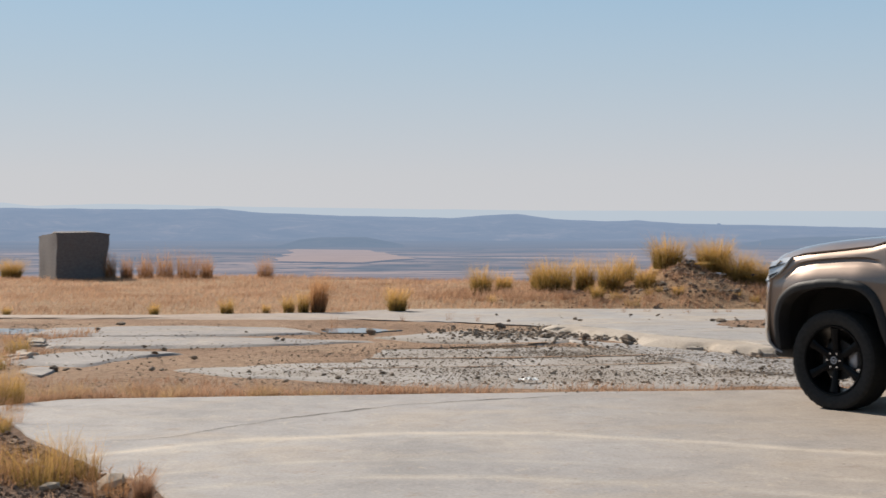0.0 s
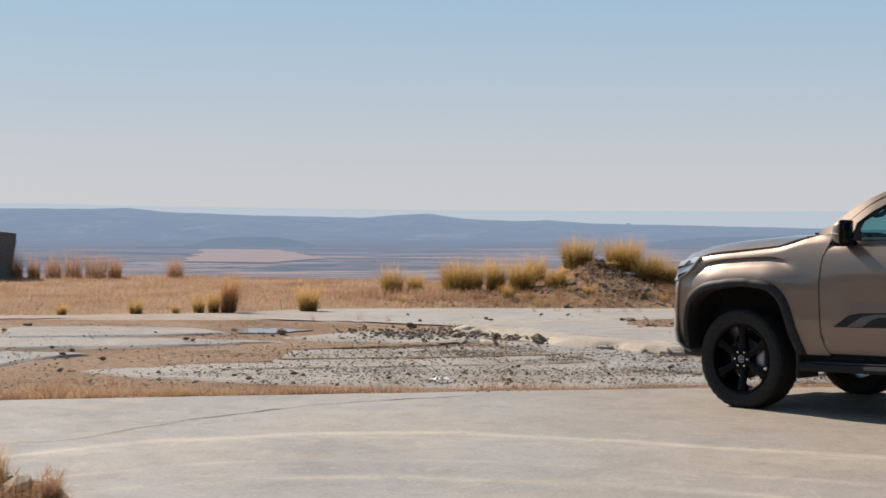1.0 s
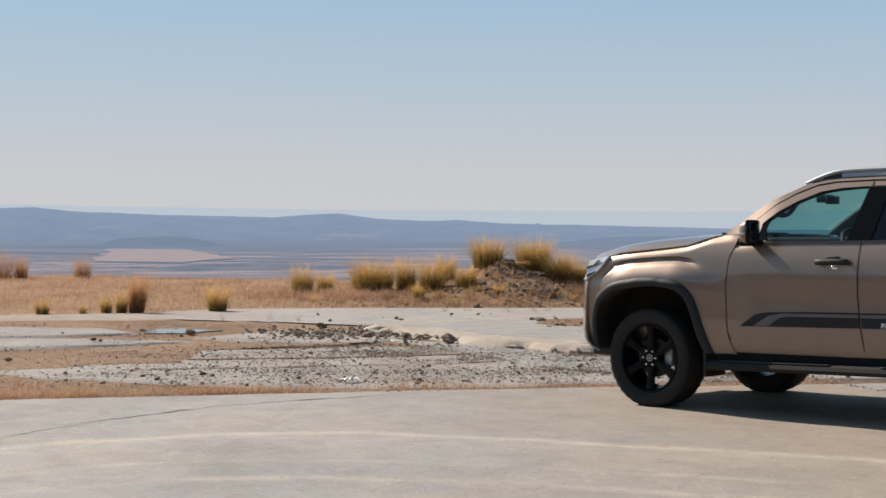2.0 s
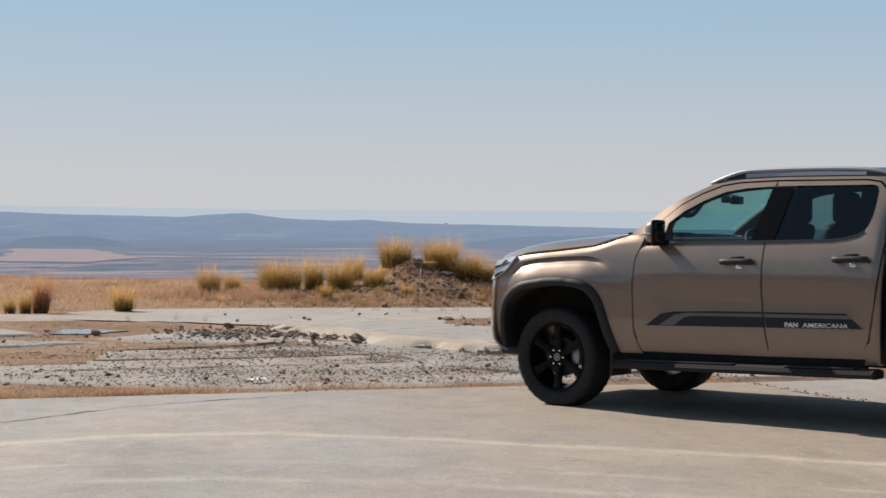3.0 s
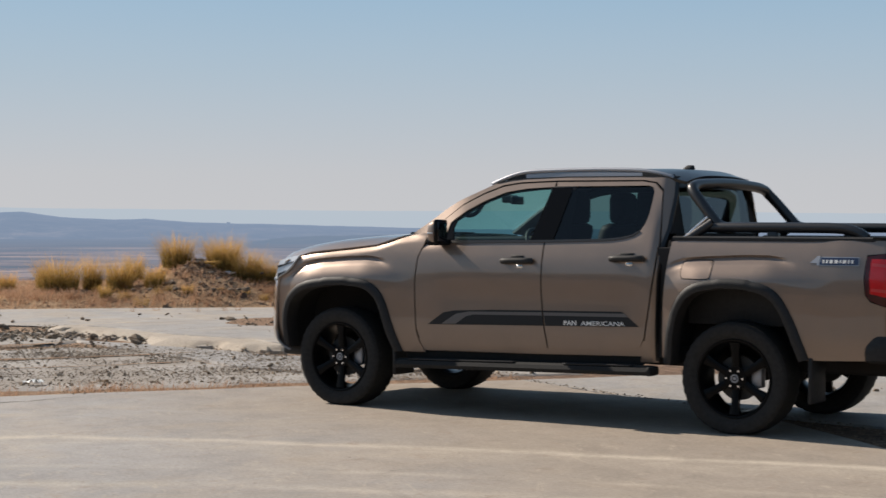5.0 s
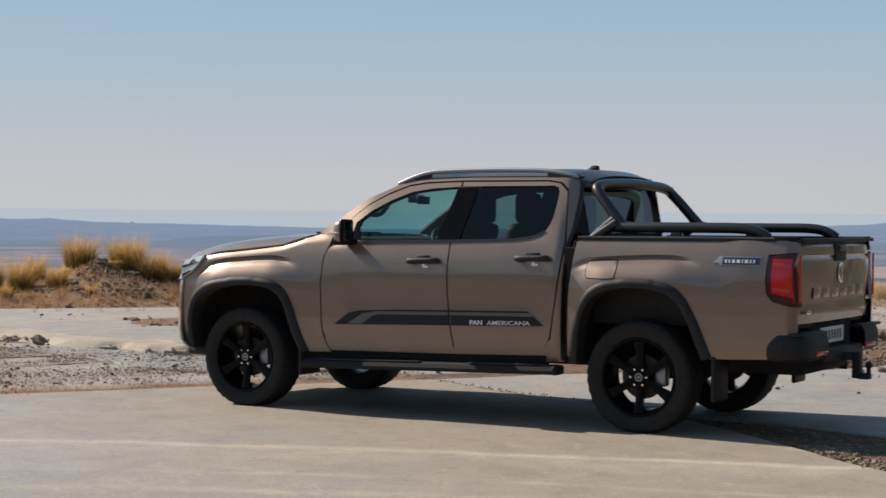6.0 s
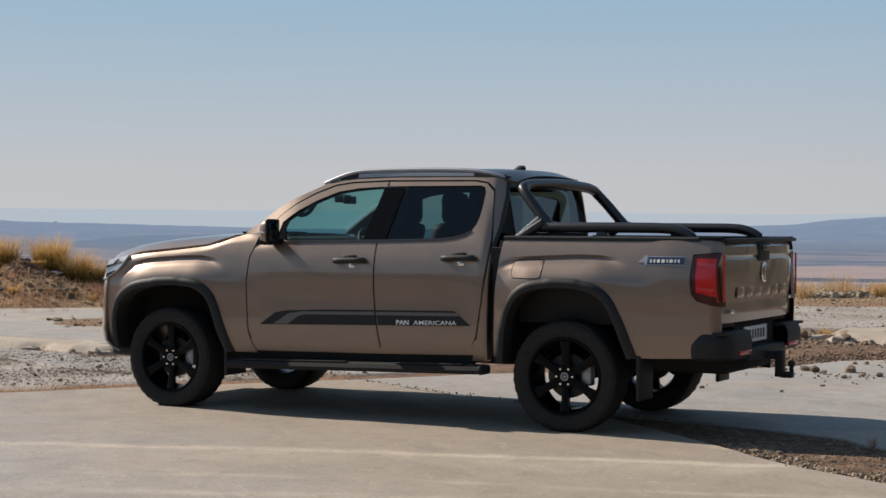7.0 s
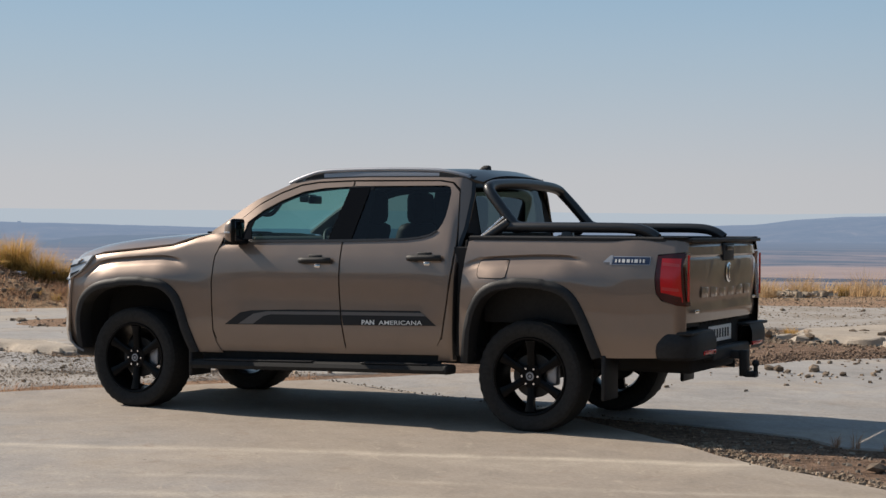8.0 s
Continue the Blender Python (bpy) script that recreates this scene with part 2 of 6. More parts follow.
M_BLOCK = stone_material("weathered_block", (0.135, 0.125, 0.124), (0.205, 0.188, 0.182))
M_STRAW = grass_material("straw_grass", (0.38, 0.250, 0.155), (0.55, 0.375, 0.250), (0.43, 0.255, 0.165), vary=(0.8, 1.18))
M_PALE_STRAW = grass_material("pale_straw_grass", (0.46, 0.33, 0.18), (0.68, 0.51, 0.30), (0.60, 0.44, 0.25))
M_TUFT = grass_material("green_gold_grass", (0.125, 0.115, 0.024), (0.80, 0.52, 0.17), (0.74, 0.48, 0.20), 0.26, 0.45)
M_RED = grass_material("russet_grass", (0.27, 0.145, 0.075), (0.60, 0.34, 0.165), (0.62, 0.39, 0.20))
# for the slope out of view that darkens reflections on the truck
M_UNSEEN_SLOPE = stone_material("unseen_dark_slope", (0.035, 0.038, 0.022), (0.10, 0.085, 0.05))
M_CRACK = Shade("crack_shadow_soil", 1.0, colour=(0.05, 0.04, 0.033), spec=0.0).m
M_WATER = Shade("puddle_water", 0.03, colour=(0.05, 0.05, 0.045), spec=0.6).m
# distant country: haze is painted in as emission, stronger with distance
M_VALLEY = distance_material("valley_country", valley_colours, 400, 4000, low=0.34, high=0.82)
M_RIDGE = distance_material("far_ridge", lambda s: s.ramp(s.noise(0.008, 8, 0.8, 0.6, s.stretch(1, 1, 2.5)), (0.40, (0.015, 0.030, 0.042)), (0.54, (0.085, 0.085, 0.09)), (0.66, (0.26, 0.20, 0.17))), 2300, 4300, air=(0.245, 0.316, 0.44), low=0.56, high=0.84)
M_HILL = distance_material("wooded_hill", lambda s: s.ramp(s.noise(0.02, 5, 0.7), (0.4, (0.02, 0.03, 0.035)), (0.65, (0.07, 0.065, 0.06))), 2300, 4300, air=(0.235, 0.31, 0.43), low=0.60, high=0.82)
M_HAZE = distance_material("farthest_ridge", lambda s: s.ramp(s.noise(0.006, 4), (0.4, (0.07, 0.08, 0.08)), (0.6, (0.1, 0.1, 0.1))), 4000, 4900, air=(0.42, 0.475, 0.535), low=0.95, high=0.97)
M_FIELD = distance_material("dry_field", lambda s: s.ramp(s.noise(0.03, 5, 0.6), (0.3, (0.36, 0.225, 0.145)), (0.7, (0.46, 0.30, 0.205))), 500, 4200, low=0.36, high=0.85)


# ---------------------------------------------------------------- mesh helpers
def mesh_object(name, verts, faces, material, parent=None, smooth=False):
    me = bpy.data.meshes.new(name)
    me.from_pydata([tuple(v) for v in verts], [], [tuple(f) for f in faces])
    me.materials.append(material)
    if smooth:
        me.shade_smooth()
    ob = new(name, me)
    ob.parent = parent
    return ob


def part(name, bm, material, parent, label="", smooth=None):
    """Links a bmesh as one mesh object under a thing or under a part. smooth: the angle below which edges are shaded smooth."""
    me = bpy.data.meshes.new(name)
    bmesh.ops.recalc_face_normals(bm, faces=bm.faces)
    if smooth is not None:
        for f in bm.faces:
            f.smooth = True
        for e in bm.edges:
            if len(e.link_faces) == 2 and e.calc_face_angle(0) > radians(smooth):
                e.smooth = False
    bm.to_mesh(me)
    bm.free()
    me.materials.append(material)
    ob = new(name, me)
    ob.parent = parent
    return tagged(ob, label)


def interp(x, pairs):
    return float(np.interp(x, [p[0] for p in pairs], [p[1] for p in pairs]))


def step(a, b, x):
    t = min(1.0, max(0.0, (x - a) / (b - a)))
    return t * t * (3 - 2 * t)


def rough_outline(points, length=0.18, jag=0.05, seed=0.0):
    """A closed outline with broken, uneven edges."""
    out = []
    for (ax, ay), (bx, by) in zip(points, points[1:] + points[:1]):
        n = max(1, int(math.hypot(bx - ax, by - ay) / length))
        for k in range(n):
            x, y = ax + (bx - ax) * k / n, ay + (by - ay) * k / n
            d = noise.noise_vector((x * 1.3 + seed, y * 1.3, seed)) * jag + noise.noise_vector((x * 5 + seed, y * 5, 3.0)) * jag * 0.5
            out.append((x + d.x, y + d.y))
    return out


def slab(name, points, top, thick, material, label, flare=0.03, jag=0.05, seed=0.0, length=0.18):
    """A cast slab with a broken edge that slopes outwards to the ground."""
    ring = rough_outline(points, length, jag, seed)
    cx, cy = sum(p[0] for p in ring) / len(ring), sum(p[1] for p in ring) / len(ring)
    bm = bmesh.new()
    rings = [[bm.verts.new((x, y, top)) for x, y in ring], [], []]
    for x, y in ring:
        k = flare * (0.45 + 1.1 * abs(noise.noise((x * 1.1, y * 1.1, seed + 7))))
        d = math.hypot(x - cx, y - cy) or 1
        for far, drop, at in ((0.30, 0.22, 1), (1.0, 1.0, 2)):
            rings[at].append(bm.verts.new((x + (x - cx) / d * k * far, y + (y - cy) / d * k * far, top - thick * drop)))
    face = bm.faces.new(rings[0])
    n = len(ring)
    for a, b in zip(rings, rings[1:]):
        for k in range(n):
            bm.faces.new((a[k], b[k], b[(k + 1) % n], a[(k + 1) % n])).smooth = True
    bmesh.ops.triangulate(bm, faces=[face])
    ob = part(name, bm, material, None)
    return tagged(ob, label, "concrete slab", kind="structure")


# ---------------------------------------------------------------- the ground: a plateau that breaks off into a valley
def ground_height(x, y):
    r, az = math.hypot(x, y), math.degrees(math.atan2(x, y))
    brink = interp(az, [(-180, 60), (-40, 55), (-15, 47), (-3, 44), (3, 41), (12, 42), (28, 38), (40, 36), (90, 50), (180, 60)])
    z = -0.022 + 0.014 * noise.noise((x * 0.4, y * 0.4, 0)) + 0.008 * noise.noise((x * 1.7, y * 1.7, 4))
    z += 0.05 * step(28, 32, r) + 0.10 * step(30, brink, r) * noise.noise((x * 0.15, y * 0.15, 9))
    z += 0.10 * math.exp(-((x + 2.9) / 0.75) ** 2 - ((y - 9.0) / 1.3) ** 2)
    if r > brink:
        z -= 28 * step(brink, brink + 190, r) + 0.12 * min(30, r - brink)
    return z


def build_ground():
    az = [*np.arange(-180, -24, 6.0), *np.arange(-24, 46, 0.5), *np.arange(48, 180, 6.0)]
    rs = [0.6 * 1.045 ** k for k in range(140)]
    rs = [r for r in rs if r < 262]
    verts, faces = [(0, 0, -0.05)], []
    for r in rs:
        for a in az:
            x, y = r * math.sin(radians(a)), r * math.cos(radians(a))
            verts.append((x, y, ground_height(x, y)))
    n = len(az)
    for k in range(n):
        faces.append((0, 1 + k, 1 + (k + 1) % n))
    for i in range(len(rs) - 1):
        for k in range(n):
            a, b = 1 + i * n + k, 1 + i * n + (k + 1) % n
            faces.append((a, a + n, b + n, b))
    ob = mesh_object("ground", verts, faces, M_DIRT, smooth=True)
    tagged(ob, "sandy brown earth of a plateau with grit and dry litter", "ground", kind="structure")


def build_valley():
    az = [*np.arange(-180, -30, 6.0), *np.arange(-30, 55, 1.0), *np.arange(60, 180, 6.0)]
    rs = [235 * 1.06 ** k for k in range(54)]
    rs = [r for r in rs if r < 4850]
    verts, faces = [], []
    for r in rs:
        for a in az:
            x, y = r * math.sin(radians(a)), r * math.cos(radians(a))
            verts.append((x, y, -29.5 + 2.0 * noise.noise((x * 0.002, y * 0.002, 2)) + 0.002 * max(0, r - 3000)))
    n = len(az)
    for i in range(len(rs) - 1):
        for k in range(n):
            a, b = i * n + k, i * n + (k + 1) % n
            faces.append((a, a + n, b + n, b))
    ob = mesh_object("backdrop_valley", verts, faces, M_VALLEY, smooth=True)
    tagged(ob, "wide hazy valley with scrub and dry fields", "valley", kind="structure")


def ridge(name, r, deep, foot, crest, material, label, wobble=1.0):
    """A long hill at the distance r: crest gives bearings and angles of height above the eye's level."""
    lo, hi = crest[0][0], crest[-1][0]
    az = np.arange(lo, hi + 0.01, 0.25)
    verts, faces = [], []
    rows = [(0.0, 0.0), (0.25, 0.35), (0.5, 0.72), (0.75, 0.93), (1.0, 1.0), (1.5, 0.5), (2.2, 0.0)]
    for a in az:
        top = EYE + r * math.tan(radians(interp(a, crest))) + wobble * noise.fractal((a * 1.1, r * 0.01, 0), 0.9, 2.0, 4)
        for far, up in rows:
            q = r + deep * (far - 1)
            z = foot + (top - foot) * up + (0.05 * (top - foot) * noise.noise((a * 2.0, far * 3, 5)) if 0 < up < 1 else 0)
            verts.append((q * math.sin(radians(a)), q * math.cos(radians(a)), z))
    m = len(rows)
    for i in range(len(az) - 1):
        for k in range(m - 1):
            faces.append((i * m + k, i * m + k + 1, i * m + m + k + 1, i * m + m + k))
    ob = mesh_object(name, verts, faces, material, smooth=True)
    tagged(ob, label, "hills", kind="structure")


build_ground()
build_valley()
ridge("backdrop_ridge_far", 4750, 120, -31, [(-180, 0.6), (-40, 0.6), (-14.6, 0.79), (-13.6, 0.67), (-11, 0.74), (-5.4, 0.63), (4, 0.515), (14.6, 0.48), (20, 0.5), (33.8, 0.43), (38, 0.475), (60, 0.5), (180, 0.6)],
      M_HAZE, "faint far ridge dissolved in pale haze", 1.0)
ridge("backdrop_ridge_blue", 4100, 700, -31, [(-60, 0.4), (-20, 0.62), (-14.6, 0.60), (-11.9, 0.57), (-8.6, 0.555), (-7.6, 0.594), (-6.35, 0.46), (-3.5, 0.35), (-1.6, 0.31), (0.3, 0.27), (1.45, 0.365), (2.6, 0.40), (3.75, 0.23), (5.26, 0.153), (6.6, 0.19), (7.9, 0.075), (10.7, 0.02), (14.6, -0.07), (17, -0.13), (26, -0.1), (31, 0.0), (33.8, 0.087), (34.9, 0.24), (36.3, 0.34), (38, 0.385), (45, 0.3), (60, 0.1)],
      M_RIDGE, "long wooded ridge with low summits, bluish from painted haze", 1.2)
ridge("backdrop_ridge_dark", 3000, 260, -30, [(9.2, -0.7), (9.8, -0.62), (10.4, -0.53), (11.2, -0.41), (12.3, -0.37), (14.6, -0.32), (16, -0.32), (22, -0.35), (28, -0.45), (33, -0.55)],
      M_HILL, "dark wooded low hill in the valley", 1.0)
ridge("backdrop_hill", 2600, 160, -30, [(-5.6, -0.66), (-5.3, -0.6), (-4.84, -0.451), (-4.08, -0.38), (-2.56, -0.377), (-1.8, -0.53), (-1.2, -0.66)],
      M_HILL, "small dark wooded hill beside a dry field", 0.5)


# out of view, added to darken what the truck's flank and tailgate mirror
ridge("backdrop_slope", 34, 6, -0.6, [(46, 0.0), (52, 2.5), (60, 5.0), (70, 7.0), (84, 8.0), (100, 8.5), (118, 8.5), (136, 9.0), (150, 9.0), (175, 9.0), (200, 9.0), (225, 9.0), (245, 9.0), (262, 8.0), (274, 6.0), (284, 3.0), (292, 0.0)],
      M_UNSEEN_SLOPE, "unseen dark slope added to darken the truck's reflections", 0.9)


def far_field(name, corners, label):
    """A cleared plot on the valley floor; corners are bearings and distances."""
    bm = bmesh.new()
    ring = rough_outline([(r * math.sin(radians(a)), r * math.cos(radians(a))) for a, r in corners], 40, 12, 5.0)
    bm.faces.new([bm.verts.new((x, y, -28.0)) for x, y in ring])
    bmesh.ops.triangulate(bm, faces=bm.faces[:])
    low = bmesh.ops.extrude_face_region(bm, geom=bm.faces[:])
    bmesh.ops.translate(bm, verts=[v for v in low["geom"] if isinstance(v, bmesh.types.BMVert)], vec=(0, 0, -0.25))
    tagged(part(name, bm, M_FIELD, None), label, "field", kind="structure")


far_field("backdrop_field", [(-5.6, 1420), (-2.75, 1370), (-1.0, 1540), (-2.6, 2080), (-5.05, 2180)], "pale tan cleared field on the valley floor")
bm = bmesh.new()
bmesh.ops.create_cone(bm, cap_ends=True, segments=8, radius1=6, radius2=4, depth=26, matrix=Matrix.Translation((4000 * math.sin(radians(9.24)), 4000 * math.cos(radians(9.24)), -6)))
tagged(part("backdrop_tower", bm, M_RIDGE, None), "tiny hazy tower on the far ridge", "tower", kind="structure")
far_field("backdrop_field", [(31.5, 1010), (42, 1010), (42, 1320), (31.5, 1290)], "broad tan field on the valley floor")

# ---------------------------------------------------------------- concrete remains on the plateau
SLAB_A = [(-3.42, 13.07), (-3.05, 13.54), (-1.76, 13.76), (-0.39, 13.94), (1.02, 14.12), (2.94, 14.30), (4.0, 14.32), (4.96, 14.39),
          (5.14, 13.7), (5.23, 13.14), (5.4, 12.58), (5.57, 12.09), (5.70, 11.5), (5.74, 10.74), (5.71, 10.0), (5.67, 9.4), (5.65, 9.06),
          (5.6, 8.54), (5.59, 8.12), (5.66, 7.6), (5.8, 6.0), (5.6, 4.2), (0.0, 3.6), (-1.6, 4.4), (-1.25, 7.6), (-1.39, 8.61), (-1.61, 9.27), (-1.85, 9.48),
          (-2.0, 9.6), (-2.34, 10.38), (-2.7, 11.08), (-2.97, 11.81), (-3.25, 12.41)]
SLAB_B = [(5.02, 14.42), (5.18, 13.72), (5.28, 13.16), (5.45, 12.6), (5.63, 12.1), (5.80, 11.5), (6.0, 11.0), (6.22, 10.55), (6.40, 10.06), (6.56, 9.65), (6.66, 9.34), (6.58, 8.9),
          (6.75, 8.65), (7.2, 8.45), (9.5, 7.4), (16, 8.5), (16.5, 12.8), (13.4, 14.3), (11.57, 14.75), (10.48, 14.81), (9.75, 14.46), (8.58, 14.16), (7.5, 14.5), (6.3, 14.6)]
slab("pavement", SLAB_A, 0.0, 0.09, M_CONCRETE, "bleached grey concrete slab with sandy streaks and a long crack", 0.02, 0.04, 1.0)
slab("pavement", SLAB_B, -0.006, 0.09, M_CONCRETE_B, "bleached grey concrete slab beyond a sandy joint", 0.03, 0.04, 2.0)
slab("pavement", [(-16, 26.4), (-9, 26.6), (-4.76, 26.6), (-3.06, 26.82), (-1.82, 27.25), (-0.63, 28.4), (0.98, 28.55), (3.35, 28.39), (5.35, 28.26), (9.5, 27.9), (9.0, 23.4),
                  (6.5, 23.1), (4.45, 23.4), (3.61, 23.8), (2.76, 23.45), (2.01, 23.05), (1.66, 23.4), (0.74, 24.09), (0.11, 24.7), (-0.8, 25.06), (-2.1, 25.8), (-4.61, 25.8), (-9, 25.7), (-16, 25.5)],
     -0.006, 0.022, M_STRIP, "long pale concrete strip along the dry grass", 0.8, 0.08, 3.0)
slab("pavement", [(1.45, 22.45), (1.94, 22.85), (2.75, 23.1), (3.67, 23.4), (4.6, 23.0), (7.5, 22.7), (7.8, 19.6), (5.6, 18.4), (3.5, 18.2), (3.15, 19.01), (2.64, 19.59), (2.12, 20.93), (1.63, 21.9)],
     0.07, 0.14, M_BROKEN, "raised concrete slab with a crumbled sandy edge", 0.42, 0.2, 4.0, 0.10)
slab("pavement", [(1.75, 22.3), (2.75, 22.95), (3.67, 23.2), (4.6, 22.8), (7.3, 22.5), (7.5, 19.9), (5.6, 18.8), (3.62, 18.6), (3.3, 19.4), (2.8, 20.1), (2.3, 21.3)],
     0.082, 0.05, M_CONCRETE_B, "grey concrete top of a raised slab", 0.05, 0.10, 5.0)
slab("pavement", [(1.6, 20.6), (2.33, 19.6), (3.0, 18.4), (3.41, 17.66), (5.0, 17.3), (5.4, 15.6), (3.3, 15.6), (2.83, 16.41), (2.39, 17.73), (1.88, 19.19)],
     0.005, 0.08, M_CONCRETE_B, "grey concrete strewn with small stones", 0.06, 0.10, 6.0)
slab("pavement", [(-5.24, 21.69), (-5.33, 22.9), (-3.78, 23.39), (-2.18, 22.98), (-1.73, 22.12), (-2.42, 21.67), (-4.18, 21.46)],
     0.010, 0.06, M_CONCRETE_D, "thin broken concrete slab in the dirt", 0.30, 0.16, 7.0)
slab("pavement", [(-4.83, 20.41), (-4.59, 21.03), (-3.41, 21.12), (-1.97, 20.79), (-0.9, 20.3), (-2.41, 19.75), (-3.81, 19.5), (-4.42, 19.6)],
     0.008, 0.06, M_CONCRETE_D, "thin broken concrete slab in the dirt", 0.30, 0.16, 8.0)
slab("pavement", [(-4.62, 17.79), (-4.37, 18.09), (-3.89, 18.9), (-3.0, 18.57), (-3.36, 17.85), (-3.59, 16.98), (-4.34, 17.27)],
     0.004, 0.06, M_CONCRETE_D, "broken scrap of concrete paving", 0.25, 0.14, 9.0)
slab("pavement", [(-4.06, 16.2), (-3.97, 16.6), (-3.77, 16.45), (-3.72, 15.6)], 0.01, 0.08, M_CONCRETE_D, "small scrap of concrete paving", 0.05, 0.06, 10.0)
slab("pavement", [(-2.5, 16.4), (-1.74, 17.05), (-0.83, 17.25), (-0.54, 18.95), (0.49, 19.2), (1.41, 19.45), (1.75, 19.3), (2.3, 17.8), (2.75, 16.4), (3.2, 15.5), (5.6, 15.3), (5.6, 14.95), (3.4, 14.9), (1.54, 14.72), (0.08, 14.75), (-1.14, 15.3), (-2.02, 15.75)],
     -0.002, 0.06, M_PAD, "grey concrete pad littered with gravel", 0.35, 0.15, 11.0)
slab("pavement", [(-0.8, 21.2), (0.3, 22.4), (1.4, 22.2), (1.7, 20.9), (1.2, 20.0), (-0.3, 20.4)], 0.0, 0.08, M_PAD, "patch of concrete buried in dark rubble", 0.2, 0.15, 12.0)
slab("pavement", [(13.3, 27.9), (17.47, 28.05), (19.41, 28.1), (24, 27.6), (23, 21), (15.33, 19.66), (13.92, 19.4), (12.0, 20.2), (10, 21.5), (10, 26)],
     0.01, 0.08, M_PAD, "wide grey concrete pad littered with gravel", 0.10, 0.15, 13.0)
slab("pavement", [(12.51, 17.57), (13.2, 18.5), (14.4, 18.8), (17.5, 18.2), (17.0, 15.5), (14.2, 15.6), (12.9, 16.2)],
     0.07, 0.16, M_BROKEN, "broken sandy concrete slab heaved out of the ground", 0.35, 0.15, 14.0)
slab("dirt_patch", [(3.72, 21.9), (3.8, 23.2), (4.4, 23.3), (5.2, 22.6), (5.2, 21.6), (4.12, 21.55)], 0.088, 0.02, M_DIRT, "patch of brown dirt and rubble on the raised slab", 0.25, 0.2, 16.0)["category"] = "dirt"
for pool in ([(-7.0, 23.2), (-5.59, 23.14), (-5.15, 22.63), (-5.38, 21.8), (-7.0, 21.7)], [(-1.65, 23.05), (-1.12, 23.2), (-0.6, 22.8), (-1.0, 22.2), (-1.51, 22.2)]):
    ob = slab("water", pool, -0.012, 0.05, M_WATER, "shallow puddle that mirrors the sky", 0.01, 0.12, 15.0)
    ob["category"] = "puddle"


def ribbon(name, points, wide, z, material, seed):
    """A thin jagged line on the concrete."""
    bm = bmesh.new()
    pts = []
    for (ax, ay), (bx, by) in zip(points, points[1:]):
        n = max(2, int(math.hypot(bx - ax, by - ay) / 0.06))
        for k in range(n):
            x, y = ax + (bx - ax) * k / n, ay + (by - ay) * k / n
            pts.append((x + 0.03 * noise.noise((x * 3, y * 3, seed)), y + 0.05 * noise.noise((x * 4, y * 4, seed + 3)) + 0.035 * noise.noise((x * 14, y * 14, seed + 5))))
    rows = []
    for k, (x, y) in enumerate(pts):
        w = wide * (0.25 + 1.3 * abs(noise.noise((x * 2.2, y * 2.2, seed + 8)))) * min(1, k / 8, (len(pts) - 1 - k) / 8)
        rows.append((bm.verts.new((x, y - w, z)), bm.verts.new((x, y + w, z))))
    for a, b in zip(rows, rows[1:]):
        bm.faces.new((a[0], b[0], b[1], a[1]))
    ob = part(name, bm, material, None)
    return tagged(ob, "dark crack across the concrete", "crack", kind="structure")


M_SAND = Shade("joint_sand", 1.0, colour=(0.42, 0.335, 0.25), spec=0.1).m
ob = ribbon("joint", [(4.98, 14.4), (5.16, 13.7), (5.255, 13.15), (5.425, 12.58), (5.60, 12.09), (5.75, 11.5)], 0.05, 0.004, M_SAND, 4.0)
tagged(ob, "sandy joint between two slabs", "joint")
ob = ribbon("scratch", [(1.36, 28.0), (1.5, 26.9), (1.7, 25.4)], 0.05, 0.016, M_SAND, 6.0)
tagged(ob, "pale sandy scratch on the concrete", "scratch")
for path, wide, at in (([(-0.9, 19.05), (-0.1, 19.45), (1.03, 20.0), (1.5, 20.3)], 0.22, 2.0), ([(-1.2, 17.6), (-0.6, 17.66), (0.68, 17.78), (2.0, 18.07), (2.75, 18.4)], 0.13, 9.0), ([(-1.5, 16.4), (0.2, 16.6), (1.8, 16.9), (2.6, 17.2)], 0.06, 12.0)):
    tagged(ribbon("dirt_strip", path, wide, 0.006, M_DIRT, at), "drift of brown dirt over the gravelled pad", "dirt")
ribbon("crack", [(1.5, 22.15), (1.67, 22.6), (1.96, 22.9), (2.29, 23.3)], 0.05, 0.012, M_CRACK, 5.0)
ribbon("crack", [(2.45, 20.75), (2.94, 21.15), (3.49, 21.5), (4.0, 21.7)], 0.016, 0.088, M_CRACK, 8.0)
ribbon("crack", [(-2.2, 10.85), (-1.95, 10.95), (-1.66, 11.3), (-1.16, 12.15), (-0.37, 13.05), (0.4, 13.5), (1.2, 13.9)], 0.017, 0.004, M_CRACK, 1.0)
# ---------------------------------------------------------------- the pickup truck
# Truck space: x runs back from the front axle, y to the far flank, z up.
def paint_material():
    """Metallic bronze-beige under clear lacquer, with a thin veil of road dust low down on the panels."""
    s = Shade("bronze_beige_paint", 0.42, 0.62, (0.252, 0.189, 0.149), 0.5)
    flake = s.ramp(s.noise(900, 2, 0.5), (0.3, 0.92), (0.7, 1.06))
    film = s.ramp(s.noise(2.2, 5, 0.6, 0.3), (0.35, 0.94), (0.7, 1.04))
    s.set("Base Color", s.mix(1.0, s.mix(1.0, (0.252, 0.189, 0.149), flake, "MULTIPLY"), film, "MULTIPLY"))
    s.set("Roughness", s.ramp(s.noise(5, 4), (0.3, 0.38), (0.7, 0.45)))
    s.set("Coat Weight", 1.0), s.set("Coat Roughness", 0.04)
    return s.m


